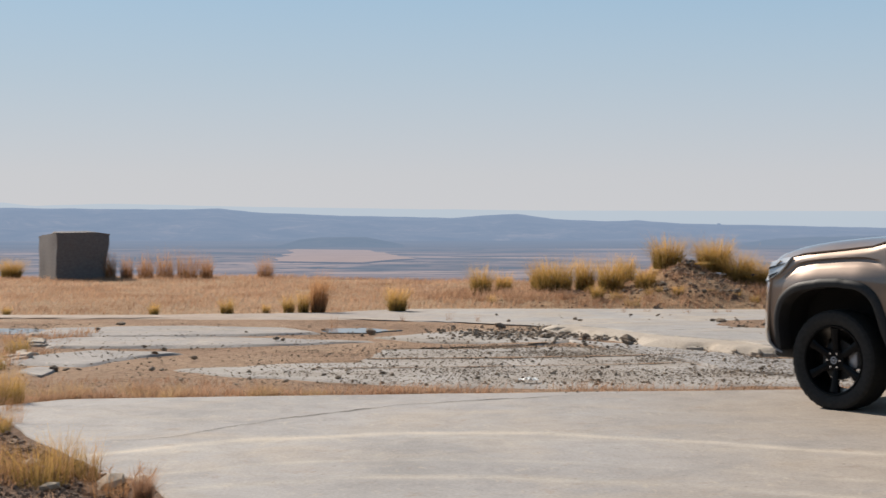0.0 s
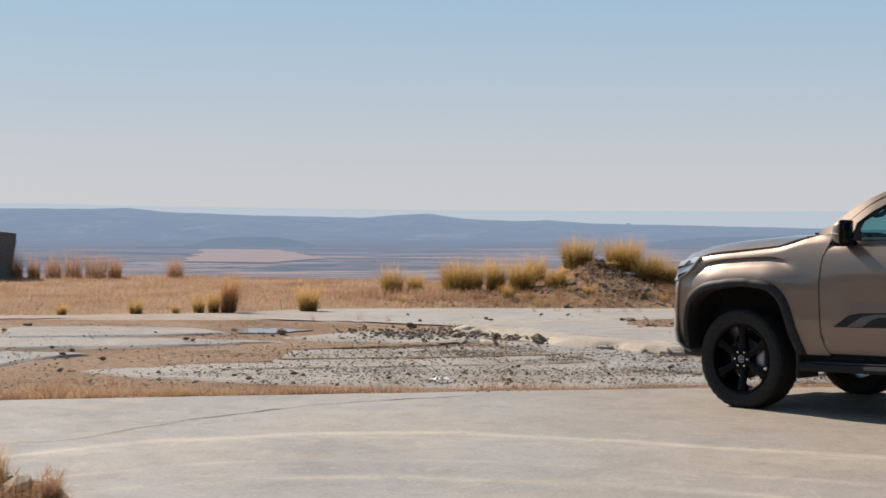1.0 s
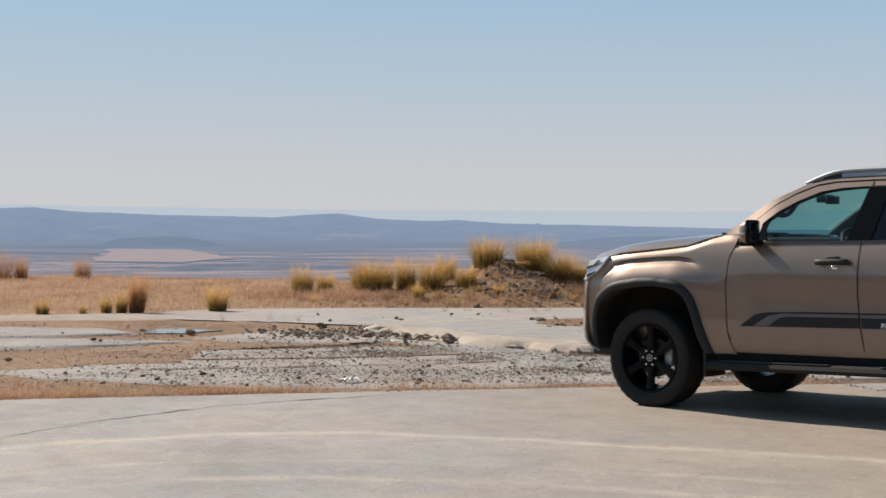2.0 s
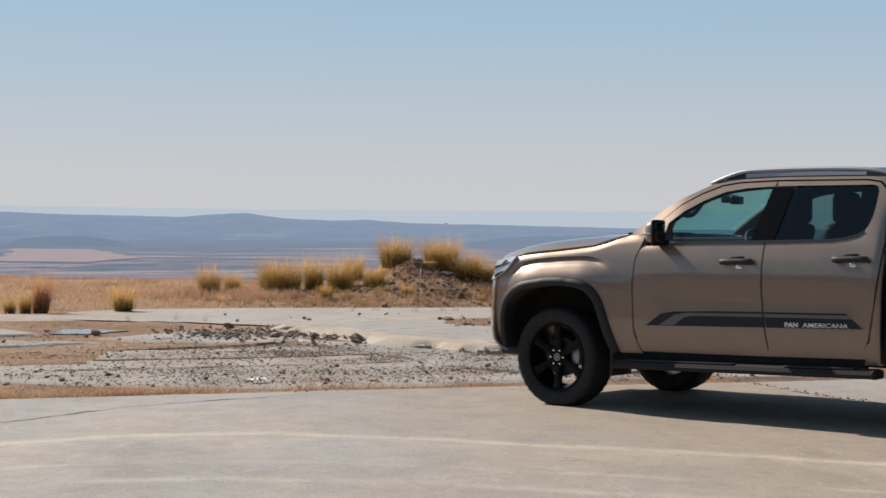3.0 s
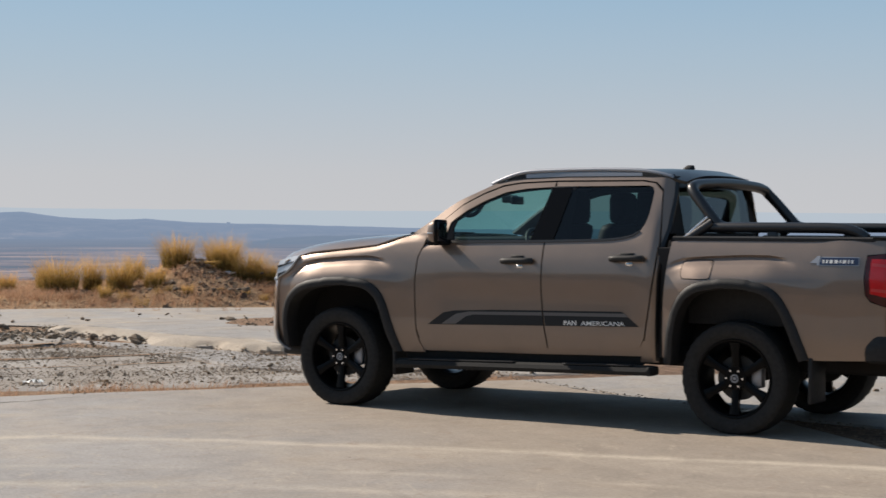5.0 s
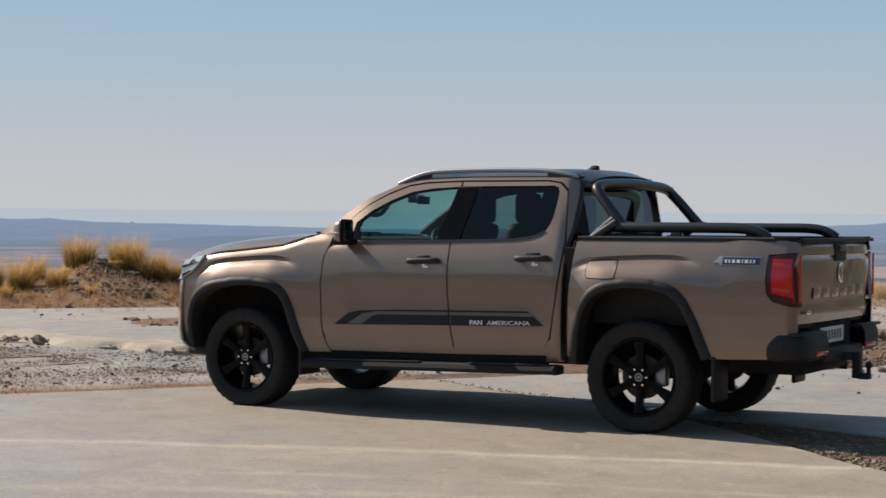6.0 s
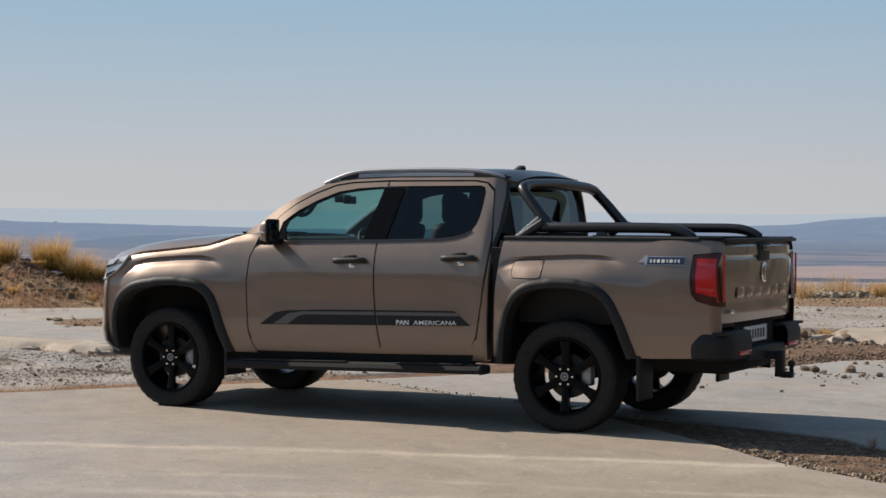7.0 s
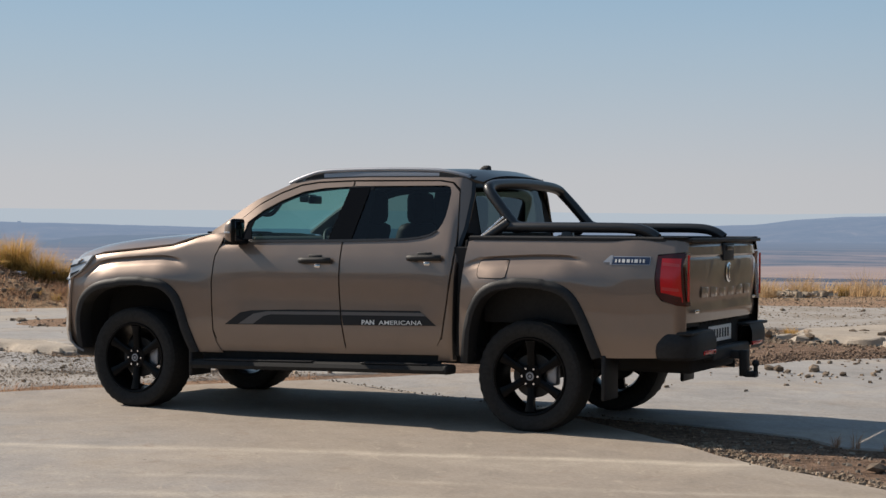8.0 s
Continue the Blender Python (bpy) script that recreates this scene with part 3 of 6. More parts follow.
def plain(name, colour, rough, metal=0.0, coat=0.0, grain=0.0):
    s = Shade(name, rough, metal, colour)
    s.set("Coat Weight", coat)
    s.set("Specular IOR Level", 0.3 if rough > 0.4 else 0.5)
    if grain:
        lo, hi = [v * (1 - grain) for v in colour], [min(1, v * (1 + grain)) for v in colour]
        s.set("Base Color", s.ramp(s.noise(40, 5, 0.7), (0.3, lo), (0.7, hi)))
        s.bump(s.noise(220, 3), 0.15, 0.002)
    return s.m


def pane_material(name, tint, clear):
    """Tinted pane: a share of it lets the view through, the rest mirrors."""
    s = Shade(name, 0.02)
    g = s.nt.nodes.new("ShaderNodeBsdfTransparent")
    g.inputs[0].default_value = (*tint, 1)
    m = s.nt.nodes.new("ShaderNodeBsdfGlossy")
    m.inputs["Roughness"].default_value = 0.02
    f = s.nt.nodes.new("ShaderNodeLayerWeight")
    f.inputs[0].default_value = 0.5
    k = s.nt.nodes.new("ShaderNodeMixShader")
    s.nt.links.new(s.math("MULTIPLY_ADD", s.math("POWER", f.outputs["Facing"], 4.0), 0.6, clear), k.inputs[0])
    s.nt.links.new(g.outputs[0], k.inputs[1]), s.nt.links.new(m.outputs[0], k.inputs[2])
    s.nt.links.new(k.outputs[0], s.nt.nodes["Material Output"].inputs[0])
    return s.m


M_PAINT = paint_material()
M_BLACK = plain("gloss_black", (0.011, 0.011, 0.012), 0.30, coat=0.15)
M_PLASTIC = plain("textured_black_plastic", (0.022, 0.022, 0.023), 0.6, grain=0.25)
M_RUBBER = plain("dusty_tyre_rubber", (0.024, 0.0233, 0.0228), 0.85, grain=0.3)
M_RIM = Shade("satin_black_alloy", 0.28, 0.0, (0.004, 0.004, 0.0045), 0.11).m
M_LINER = plain("dark_liner", (0.026, 0.025, 0.025), 0.9)
M_STEEL = plain("brake_steel", (0.055, 0.054, 0.053), 0.6, 0.6)
M_CHROME = plain("bright_chrome", (0.80, 0.80, 0.80), 0.12, 1.0)
M_SILVER = plain("brushed_aluminium", (0.36, 0.37, 0.40), 0.5, 0.8)
M_TUBE = plain("powder_coated_tube", (0.016, 0.016, 0.018), 0.38, coat=0.2, grain=0.15)
M_GLASS = pane_material("green_tinted_glass", (0.45, 0.68, 0.665), 0.045)
M_PRIVACY = pane_material("privacy_glass", (0.22, 0.30, 0.305), 0.045)
M_BOARD = plain("dusty_black_board", (0.020, 0.020, 0.020), 0.8, grain=0.2)
M_MIRROR = plain("dim_mirror", (0.10, 0.10, 0.11), 0.03, 1.0)
M_PILLAR = Shade("gloss_black_pillar", 0.12, 0.0, (0.006, 0.006, 0.0065), 0.12).m
M_BACK = pane_material("dark_back_glass", (0.16, 0.165, 0.13), 0.085)
M_TRIM = plain("grey_cabin_trim", (0.035, 0.036, 0.038), 0.8, grain=0.2)
M_PALE_TRIM = plain("light_grey_trim", (0.30, 0.31, 0.31), 0.8, grain=0.1)
M_SEAT = plain("dark_seat_leather", (0.018, 0.018, 0.020), 0.6, grain=0.2)
M_LAMP_RED = plain("red_lamp_lens", (0.66, 0.012, 0.016), 0.18, coat=0.4)
M_LAMP_BAR = plain("pale_red_lens", (0.62, 0.06, 0.06), 0.2, coat=0.3)
M_LAMP_DARK = plain("smoked_lamp_lens", (0.055, 0.006, 0.007), 0.25, coat=0.2)
M_LAMP_CLEAR = plain("headlight_lens", (0.60, 0.64, 0.68), 0.12, 0.1, 0.8)
M_DECAL = plain("matt_black_decal", (0.016, 0.017, 0.019), 0.45)
M_DECAL_GREY = plain("grey_decal", (0.14, 0.13, 0.125), 0.45)
M_WHITE = plain("white_print", (0.80, 0.80, 0.78), 0.5)
M_BADGE_BLUE = plain("dark_blue_badge", (0.02, 0.035, 0.085), 0.3, coat=0.4)

HOOD_EDGE = [(-0.60, 1.105), (-0.40, 1.144), (-0.335, 1.168), (-0.20, 1.184), (0.063, 1.208), (0.323, 1.236), (0.385, 1.246), (0.451, 1.275), (0.52, 1.302), (0.70, 1.318)]


# crease over each wheel, above a bulge: the line, then where it fades in and out
BULGES = [([(-0.50, 0.98), (-0.44, 1.022), (-0.37, 1.076), (-0.30, 1.103), (-0.17, 1.126), (0.09, 1.146), (0.275, 1.153), (0.35, 1.147), (0.43, 1.128), (0.52, 1.085), (0.62, 1.03)], -0.62, -0.22, 0.32, 0.78,
           [(-0.60, 1.06), (-0.37, 1.09), (-0.17, 1.126), (0.09, 1.146), (0.30, 1.150), (0.50, 1.12), (0.80, 1.05)]),
          ([(2.72, 1.07), (2.80, 1.13), (2.88, 1.162), (2.95, 1.174), (3.13, 1.184), (3.34, 1.194), (3.54, 1.193), (3.66, 1.168), (3.76, 1.12), (3.86, 1.06)], 2.70, 3.06, 3.52, 4.00,
           [(2.72, 1.10), (2.88, 1.162), (3.13, 1.184), (3.54, 1.193), (3.75, 1.15), (4.0, 1.08)])]


def soft(x, pairs, w):
    """Interpolation with its corners rounded over w."""
    return sum(interp(x + w * k, pairs) * g for k, g in ((-1, 0.1), (-0.6, 0.15), (-0.25, 0.25), (0.25, 0.25), (0.6, 0.15), (1, 0.1)))


def lat(x, z):
    """Half width of the body below the windows."""
    y = soft(z, [(0.30, 0.86), (0.40, 0.885), (0.50, 0.910), (0.65, 0.928), (0.85, 0.934), (1.0, 0.933), (1.08, 0.927), (1.14, 0.917), (1.20, 0.901), (1.27, 0.875), (1.33, 0.848)], 0.05)
    y -= 0.010 * math.exp(-((z - 0.86) / 0.12) ** 2) * step(0.75, 1.1, x) * (1 - step(2.4, 2.7, x))
    for line, a, b, c, d, ridge in BULGES:
        near = step(a, b, x) * (1 - step(c, c + 0.20, x))
        far = step(a, b, x) * (1 - step(c - 0.10, d, x))
        y += 0.060 * far * step(-0.01, 0.17, soft(x, ridge, 0.05) - z)
        if near:
            below = soft(x, line, 0.05) - z
            y -= 0.020 * near * step(-0.003, 0.012, below) * (1 - step(0.016, 0.07, below))
    y -= 0.022 * step(-0.06, 0.01, z - soft(x, HOOD_EDGE, 0.10)) * (1 - step(0.60, 0.85, x))
    return y - 0.035 * step(-0.1, -0.62, x) - 0.030 * step(3.95, 4.42, x) - 0.075 * step(4.28, 4.42, x) ** 2


def lat_up(x, z):
    """Half width of the cab from the belt line up."""
    return 0.878 - (z - 1.27) * 0.435 - 0.02 * step(2.55, 2.86, x) - 0.07 * (1 - step(0.6, 1.1, x))


def curve(points, per=6):
    """A smooth open curve through points."""
    p = [np.array(q, float) for q in points]
    p = [2 * p[0] - p[1], *p, 2 * p[-1] - p[-2]]
    out = []
    for a, b, c, d in zip(p, p[1:], p[2:], p[3:]):
        for k in range(per):
            t = k / per
            out.append(0.5 * (2 * b + (c - a) * t + (2 * a - 5 * b + 4 * c - d) * t * t + (3 * b - a - 3 * c + d) * t ** 3))
    return [tuple(float(v) for v in q) for q in [*out, p[-2]]]


def panel(name, outline, half, side, material, parent, label="", lift=0.0, thick=0.014, cell=0.025, crease=None):
    """A pressed sheet: an outline in x and z, bent over the flank that half(x, z) gives, with its edges turned in."""
    bm = bmesh.new()
    bm.faces.new([bm.verts.new((x, 0, z)) for x, z in outline])
    for axis in (0, 2):
        lo, hi = min(v.co[axis] for v in bm.verts), max(v.co[axis] for v in bm.verts)
        at = math.ceil(lo / cell) * cell + 0.0013
        while at < hi:
            no = [0, 0, 0]
            no[axis] = 1
            co = [0, 0, 0]
            co[axis] = at
            bmesh.ops.bisect_plane(bm, geom=bm.verts[:] + bm.edges[:] + bm.faces[:], plane_co=co, plane_no=no, dist=1e-5)
            at += cell
    if crease:
        line, a, b, c = crease
        for v in bm.verts:
            below = soft(v.co.x, line, 0.05) - v.co.z
            if a < v.co.x < c + 0.20 and not v.is_boundary and -0.0085 < below < 0.0195:
                v.co.z += below - (-0.003 if below < 0.0045 else 0.012)
    for v in bm.verts:
        v.co.y = side * (half(v.co.x, v.co.z) + lift)
    rim = [e for e in bm.edges if len(e.link_faces) == 1]
    got = bmesh.ops.extrude_edge_only(bm, edges=rim)
    for v in got["geom"]:
        if isinstance(v, bmesh.types.BMVert):
            v.co.y -= side * thick
    return part(name, bm, material, parent, label, smooth=45)


def sheet(name, rows, material, parent, label="", thick=0.0, smooth=40):
    """A surface through rows of points, thickened downwards along its normals if asked."""
    bm = bmesh.new()
    grid = [[bm.verts.new(p) for p in row] for row in rows]
    for a, b in zip(grid, grid[1:]):
        for k in range(len(a) - 1):
            bm.faces.new((a[k], b[k], b[k + 1], a[k + 1]))
    if thick:
        bmesh.ops.recalc_face_normals(bm, faces=bm.faces)
        bmesh.ops.solidify(bm, geom=bm.faces[:], thickness=thick)
    return part(name, bm, material, parent, label, smooth=smooth)


def block(name, x0, x1, y0, y1, z0, z1, material, parent, label="", soft=0.01, taper=None):
    """A box with rounded edges; taper moves its upper face (dx, shrink)."""
    bm = bmesh.new()
    bmesh.ops.create_cube(bm, size=1)
    for v in bm.verts:
        t = v.co.z + 0.5
        dx, k = (taper[0] * t, 1 - taper[1] * t) if taper else (0, 1)
        v.co = ((x0 + x1) / 2 + v.co.x * (x1 - x0) * k + dx, (y0 + y1) / 2 + v.co.y * (y1 - y0) * k, (z0 + z1) / 2 + v.co.z * (z1 - z0))
    if soft:
        bmesh.ops.bevel(bm, geom=bm.edges[:], offset=soft, segments=2, affect="EDGES", profile=0.5)
    return part(name, bm, material, parent, label, smooth=50)


def tube(name, points, radius, material, parent, label="", flat=1.0, around=12, smooth_path=5):
    """A bent tube along points."""
    pts = [Vector(p) for p in (curve(points, smooth_path) if smooth_path else points)]
    bm = bmesh.new()
    rings, up = [], Vector((0, 0, 1))
    for k, p in enumerate(pts):
        d = (pts[min(k + 1, len(pts) - 1)] - pts[max(k - 1, 0)]).normalized()
        a = d.cross(up)
        a = a.normalized() if a.length > 0.05 else Vector((0, 1, 0)).cross(d).normalized()
        b = a.cross(d).normalized()
        rings.append([bm.verts.new(p + a * radius * math.cos(t) + b * radius * flat * math.sin(t)) for t in np.linspace(0, 2 * math.pi, around, endpoint=False)])
    for a, b in zip(rings, rings[1:]):
        for k in range(around):
            bm.faces.new((a[k], a[(k + 1) % around], b[(k + 1) % around], b[k]))
    bm.faces.new(rings[0]), bm.faces.new(rings[-1])
    return part(name, bm, material, parent, label, smooth=50)


def lathe(name, profile, material, parent, label="", around=64, wave=None, smooth=35, closed=False):
    """A body turned about the y axis; profile rows are (y, radius)."""
    bm = bmesh.new()
    rings = []
    for i, (y, r) in enumerate(profile):
        ring = []
        for k in range(around):
            t = 2 * math.pi * k / around
            q = r + (wave(i, k) if wave else 0)
            ring.append(bm.verts.new((q * math.cos(t), y, q * math.sin(t))))
        rings.append(ring)
    pairs = list(zip(rings, rings[1:])) + ([(rings[-1], rings[0])] if closed else [])
    for a, b in pairs:
        for k in range(around):
            bm.faces.new((a[k], a[(k + 1) % around], b[(k + 1) % around], b[k]))
    return part(name, bm, material, parent, label, smooth=smooth)


def disc(name, y0, y1, radius, material, parent, label="", around=32, inner=0.0):
    prof = [(y0, inner), (y0, radius), (y1, radius), (y1, inner)]
    if not inner:
        prof = [(y0, 0.0005), (y0, radius), (y1, radius), (y1, 0.0005)]
    return lathe(name, prof, material, parent, label, around, closed=bool(inner))


truck = tagged(new("pickup_truck"), "bronze-beige double-cab pickup with black wheels, parked on concrete", "pickup truck")
ARCH_F = curve([(-0.535, 0.43), (-0.535, 0.655), (-0.495, 0.785), (-0.437, 0.848), (-0.342, 0.905), (-0.222, 0.942), (-0.068, 0.961), (0.134, 0.969), (0.281, 0.957), (0.372, 0.919), (0.439, 0.851), (0.481, 0.753), (0.524, 0.612), (0.575, 0.47), (0.59, 0.44)], 6)
ARCH_R = curve([(2.778, 0.45), (2.820, 0.712), (2.880, 0.865), (2.975, 0.962), (3.117, 1.007), (3.327, 1.013), (3.500, 0.989), (3.611, 0.915), (3.690, 0.774), (3.752, 0.615), (3.785, 0.52)], 8)


def shrink(arch, cx, cz, k):
    return [(cx + (x - cx) * k, cz + (z - cz) * k) for x, z in arch]


FENDER = [(-0.570, 0.44), (-0.600, 0.48), (-0.618, 0.56), (-0.616, 0.74), (-0.602, 0.88), (-0.580, 0.96), (-0.535, 1.05), (-0.515, 1.112), (-0.43, 1.135), (-0.24, 1.160), (0.10, 1.195), (0.34, 1.223), (0.45, 1.25), (0.55, 1.285), (0.66, 1.315), (0.79, 1.328),
          (0.775, 1.25), (0.735, 1.15), (0.718, 0.96), (0.728, 0.60), (0.755, 0.51), (0.80, 0.44)] + ARCH_F[::-1]
DOOR_F = [(0.745, 1.15), (0.728, 0.96), (0.738, 0.61), (0.77, 0.525), (0.84, 0.497), (1.30, 0.501), (1.850, 0.512), (1.818, 0.72), (1.800, 0.90), (1.800, 1.272), (1.30, 1.266), (0.935, 1.270),
          (0.960, 1.405), (1.08, 1.492), (1.22, 1.565), (1.39, 1.630), (1.56, 1.655), (1.790, 1.666), (1.795, 1.700), (1.50, 1.690), (1.36, 1.670), (1.20, 1.612), (1.04, 1.532), (0.885, 1.420), (0.80, 1.280), (0.785, 1.240)]
DOOR_R = [(1.860, 0.517), (2.30, 0.522), (2.50, 0.528), (2.58, 0.555), (2.615, 0.62), (2.655, 0.85), (2.685, 1.10), (2.694, 1.26), (2.682, 1.40), (2.668, 1.52), (2.652, 1.625), (2.590, 1.682), (2.49, 1.697), (1.806, 1.700),
          (1.806, 1.668), (2.545, 1.668), (2.580, 1.655), (2.594, 1.62), (2.592, 1.52), (2.585, 1.45), (2.570, 1.395), (2.545, 1.353), (2.50, 1.322), (2.42, 1.301), (2.30, 1.287), (1.811, 1.272), (1.811, 0.90), (1.829, 0.72)]
BED = [(2.752, 0.50), (2.766, 0.90), (2.80, 1.280), (2.90, 1.296), (4.30, 1.296), (4.385, 1.285), (4.39, 1.222), (4.17, 1.204), (4.157, 1.05), (4.167, 0.95), (4.21, 0.905), (4.33, 0.875), (4.39, 0.870), (4.385, 0.67), (4.25, 0.67), (4.19, 0.62), (4.18, 0.53), (3.90, 0.52)] + ARCH_R[::-1]
CAB = [(0.80, 1.30), (0.895, 1.432), (1.045, 1.545), (1.20, 1.625), (1.355, 1.682), (1.50, 1.702), (1.80, 1.712), (2.50, 1.708), (2.60, 1.692), (2.66, 1.64), (2.678, 1.50), (2.705, 1.26), (2.695, 1.10), (2.665, 0.85),
       (2.625, 0.61), (2.60, 0.53), (2.58, 0.45), (2.705, 0.45), (2.712, 0.90), (2.725, 1.30), (2.738, 1.36), (2.742, 1.60), (2.732, 1.69), (2.70, 1.722), (2.45, 1.731), (1.85, 1.734), (1.45, 1.722), (1.28, 1.690), (1.00, 1.570), (0.87, 1.495), (0.73, 1.400), (0.64, 1.345), (0.62, 1.322), (0.68, 1.318)]
GLASS_F = [(0.94, 1.278), (0.965, 1.40), (1.08, 1.488), (1.22, 1.560), (1.39, 1.625), (1.56, 1.650), (1.765, 1.660), (1.675, 1.282)]
GLASS_R = [(1.875, 1.284), (1.945, 1.672), (2.550, 1.672), (2.588, 1.655), (2.598, 1.62), (2.596, 1.52), (2.589, 1.45), (2.574, 1.390), (2.547, 1.348), (2.50, 1.317), (2.42, 1.297), (2.30, 1.283)]
PILLAR = [(1.680, 1.276), (1.772, 1.664), (1.940, 1.667), (1.868, 1.284)]
SEAL = [(0.82, 1.31), (0.905, 1.445), (1.05, 1.556), (1.20, 1.636), (1.36, 1.692), (1.50, 1.712), (1.80, 1.720), (2.50, 1.716), (2.61, 1.702), (2.675, 1.65), (2.695, 1.50), (2.72, 1.26),
        (2.66, 1.26), (2.645, 1.50), (2.625, 1.60), (2.575, 1.664), (2.48, 1.684), (1.80, 1.686), (1.50, 1.676), (1.36, 1.656), (1.20, 1.598), (1.05, 1.522), (0.925, 1.425), (0.85, 1.31)]
BELT = [(0.80, 1.252), (1.80, 1.266), (2.30, 1.281), (2.42, 1.295), (2.50, 1.316), (2.545, 1.346), (2.538, 1.355), (2.49, 1.328), (2.41, 1.308), (2.29, 1.296), (1.80, 1.284), (0.80, 1.272)]


def body(x, z):
    """Half width of the flank from sill to roof."""
    k = step(1.20, 1.31, z)
    return lat(x, z) * (1 - k) + lat_up(x, z) * k - 0.07 * step(2.66, 2.76, x)


def flare(name, arch, cx, side, parent):
    """Black wheel-arch cladding: a rounded lip along the arch."""
    rows = []
    cz = 0.40
    for x, z in arch:
        d = math.hypot(x - cx, z - cz)
        ux, uz = (x - cx) / d, (z - cz) / d
        base = lat(x, z)
        pad = 0.006 if -0.10 < x - cx < 0.12 else 0.0
        rows.append([(x + ux * (o + pad), side * (base + h + 0.4 * pad), z + uz * (o + pad)) for o, h in ((0.019, -0.004), (0.017, 0.012), (0.002, 0.028), (-0.020, 0.034), (-0.045, 0.026), (-0.050, -0.02), (-0.050, -0.10))])
    return sheet(name, rows, M_PLASTIC, parent, "black plastic arch cladding", 0.0, 35)


def liner(name, arch, cx, side, parent):
    rows = [[(x, side * w, z) for w in (0.88, 0.70, 0.50)] for x, z in shrink(arch, cx, 0.40, 1.02)]
    ob = sheet(name, rows, M_LINER, parent)
    bm = bmesh.new()
    ring = [bm.verts.new((x, side * 0.50, z)) for x, z in shrink(arch, cx, 0.40, 1.02)]
    bm.faces.new(ring)
    part("splash_wall", bm, M_LINER, ob)


def bars(parent, half, side, x0, z0, widths, gap, tall, material, lift, slope=0.02):
    """A line of small upright print marks."""
    x = x0
    for w in widths:
        panel("print_mark", [(x, z0 + slope * (x - x0)), (x + w, z0 + slope * (x + w - x0)), (x + w, z0 + tall + slope * (x + w - x0)), (x, z0 + tall + slope * (x - x0))], half, side, material, parent, "", lift, 0.002, 0.2)
        x += w + gap


def lettering(words, parent, x0, z0, long, tall, bold):
    """Raised print on the near flank, bent over it like the decal below."""
    data = bpy.data.curves.new("print", "FONT")
    data.body, data.size, data.offset, data.resolution_u = words, 1.0, bold, 3
    ob = new("print", data)
    me = bpy.data.meshes.new_from_object(ob)
    bpy.data.objects.remove(ob)
    xs, ys = [v.co.x for v in me.vertices], [v.co.y for v in me.vertices]
    lo, wide, foot, high = min(xs), max(xs) - min(xs), min(ys), max(ys) - min(ys)
    for v in me.vertices:
        x = x0 + (v.co.x - lo) / wide * long
        z = z0 + (v.co.y - foot) / high * tall + 0.022 * (x - x0)
        v.co = (x, -(lat(x, z) + 0.0045), z)
    me.materials.clear()
    me.materials.append(M_WHITE)
    ob = new("lettering", me)
    ob.parent = parent
    tagged(ob, "pale printed lettering")


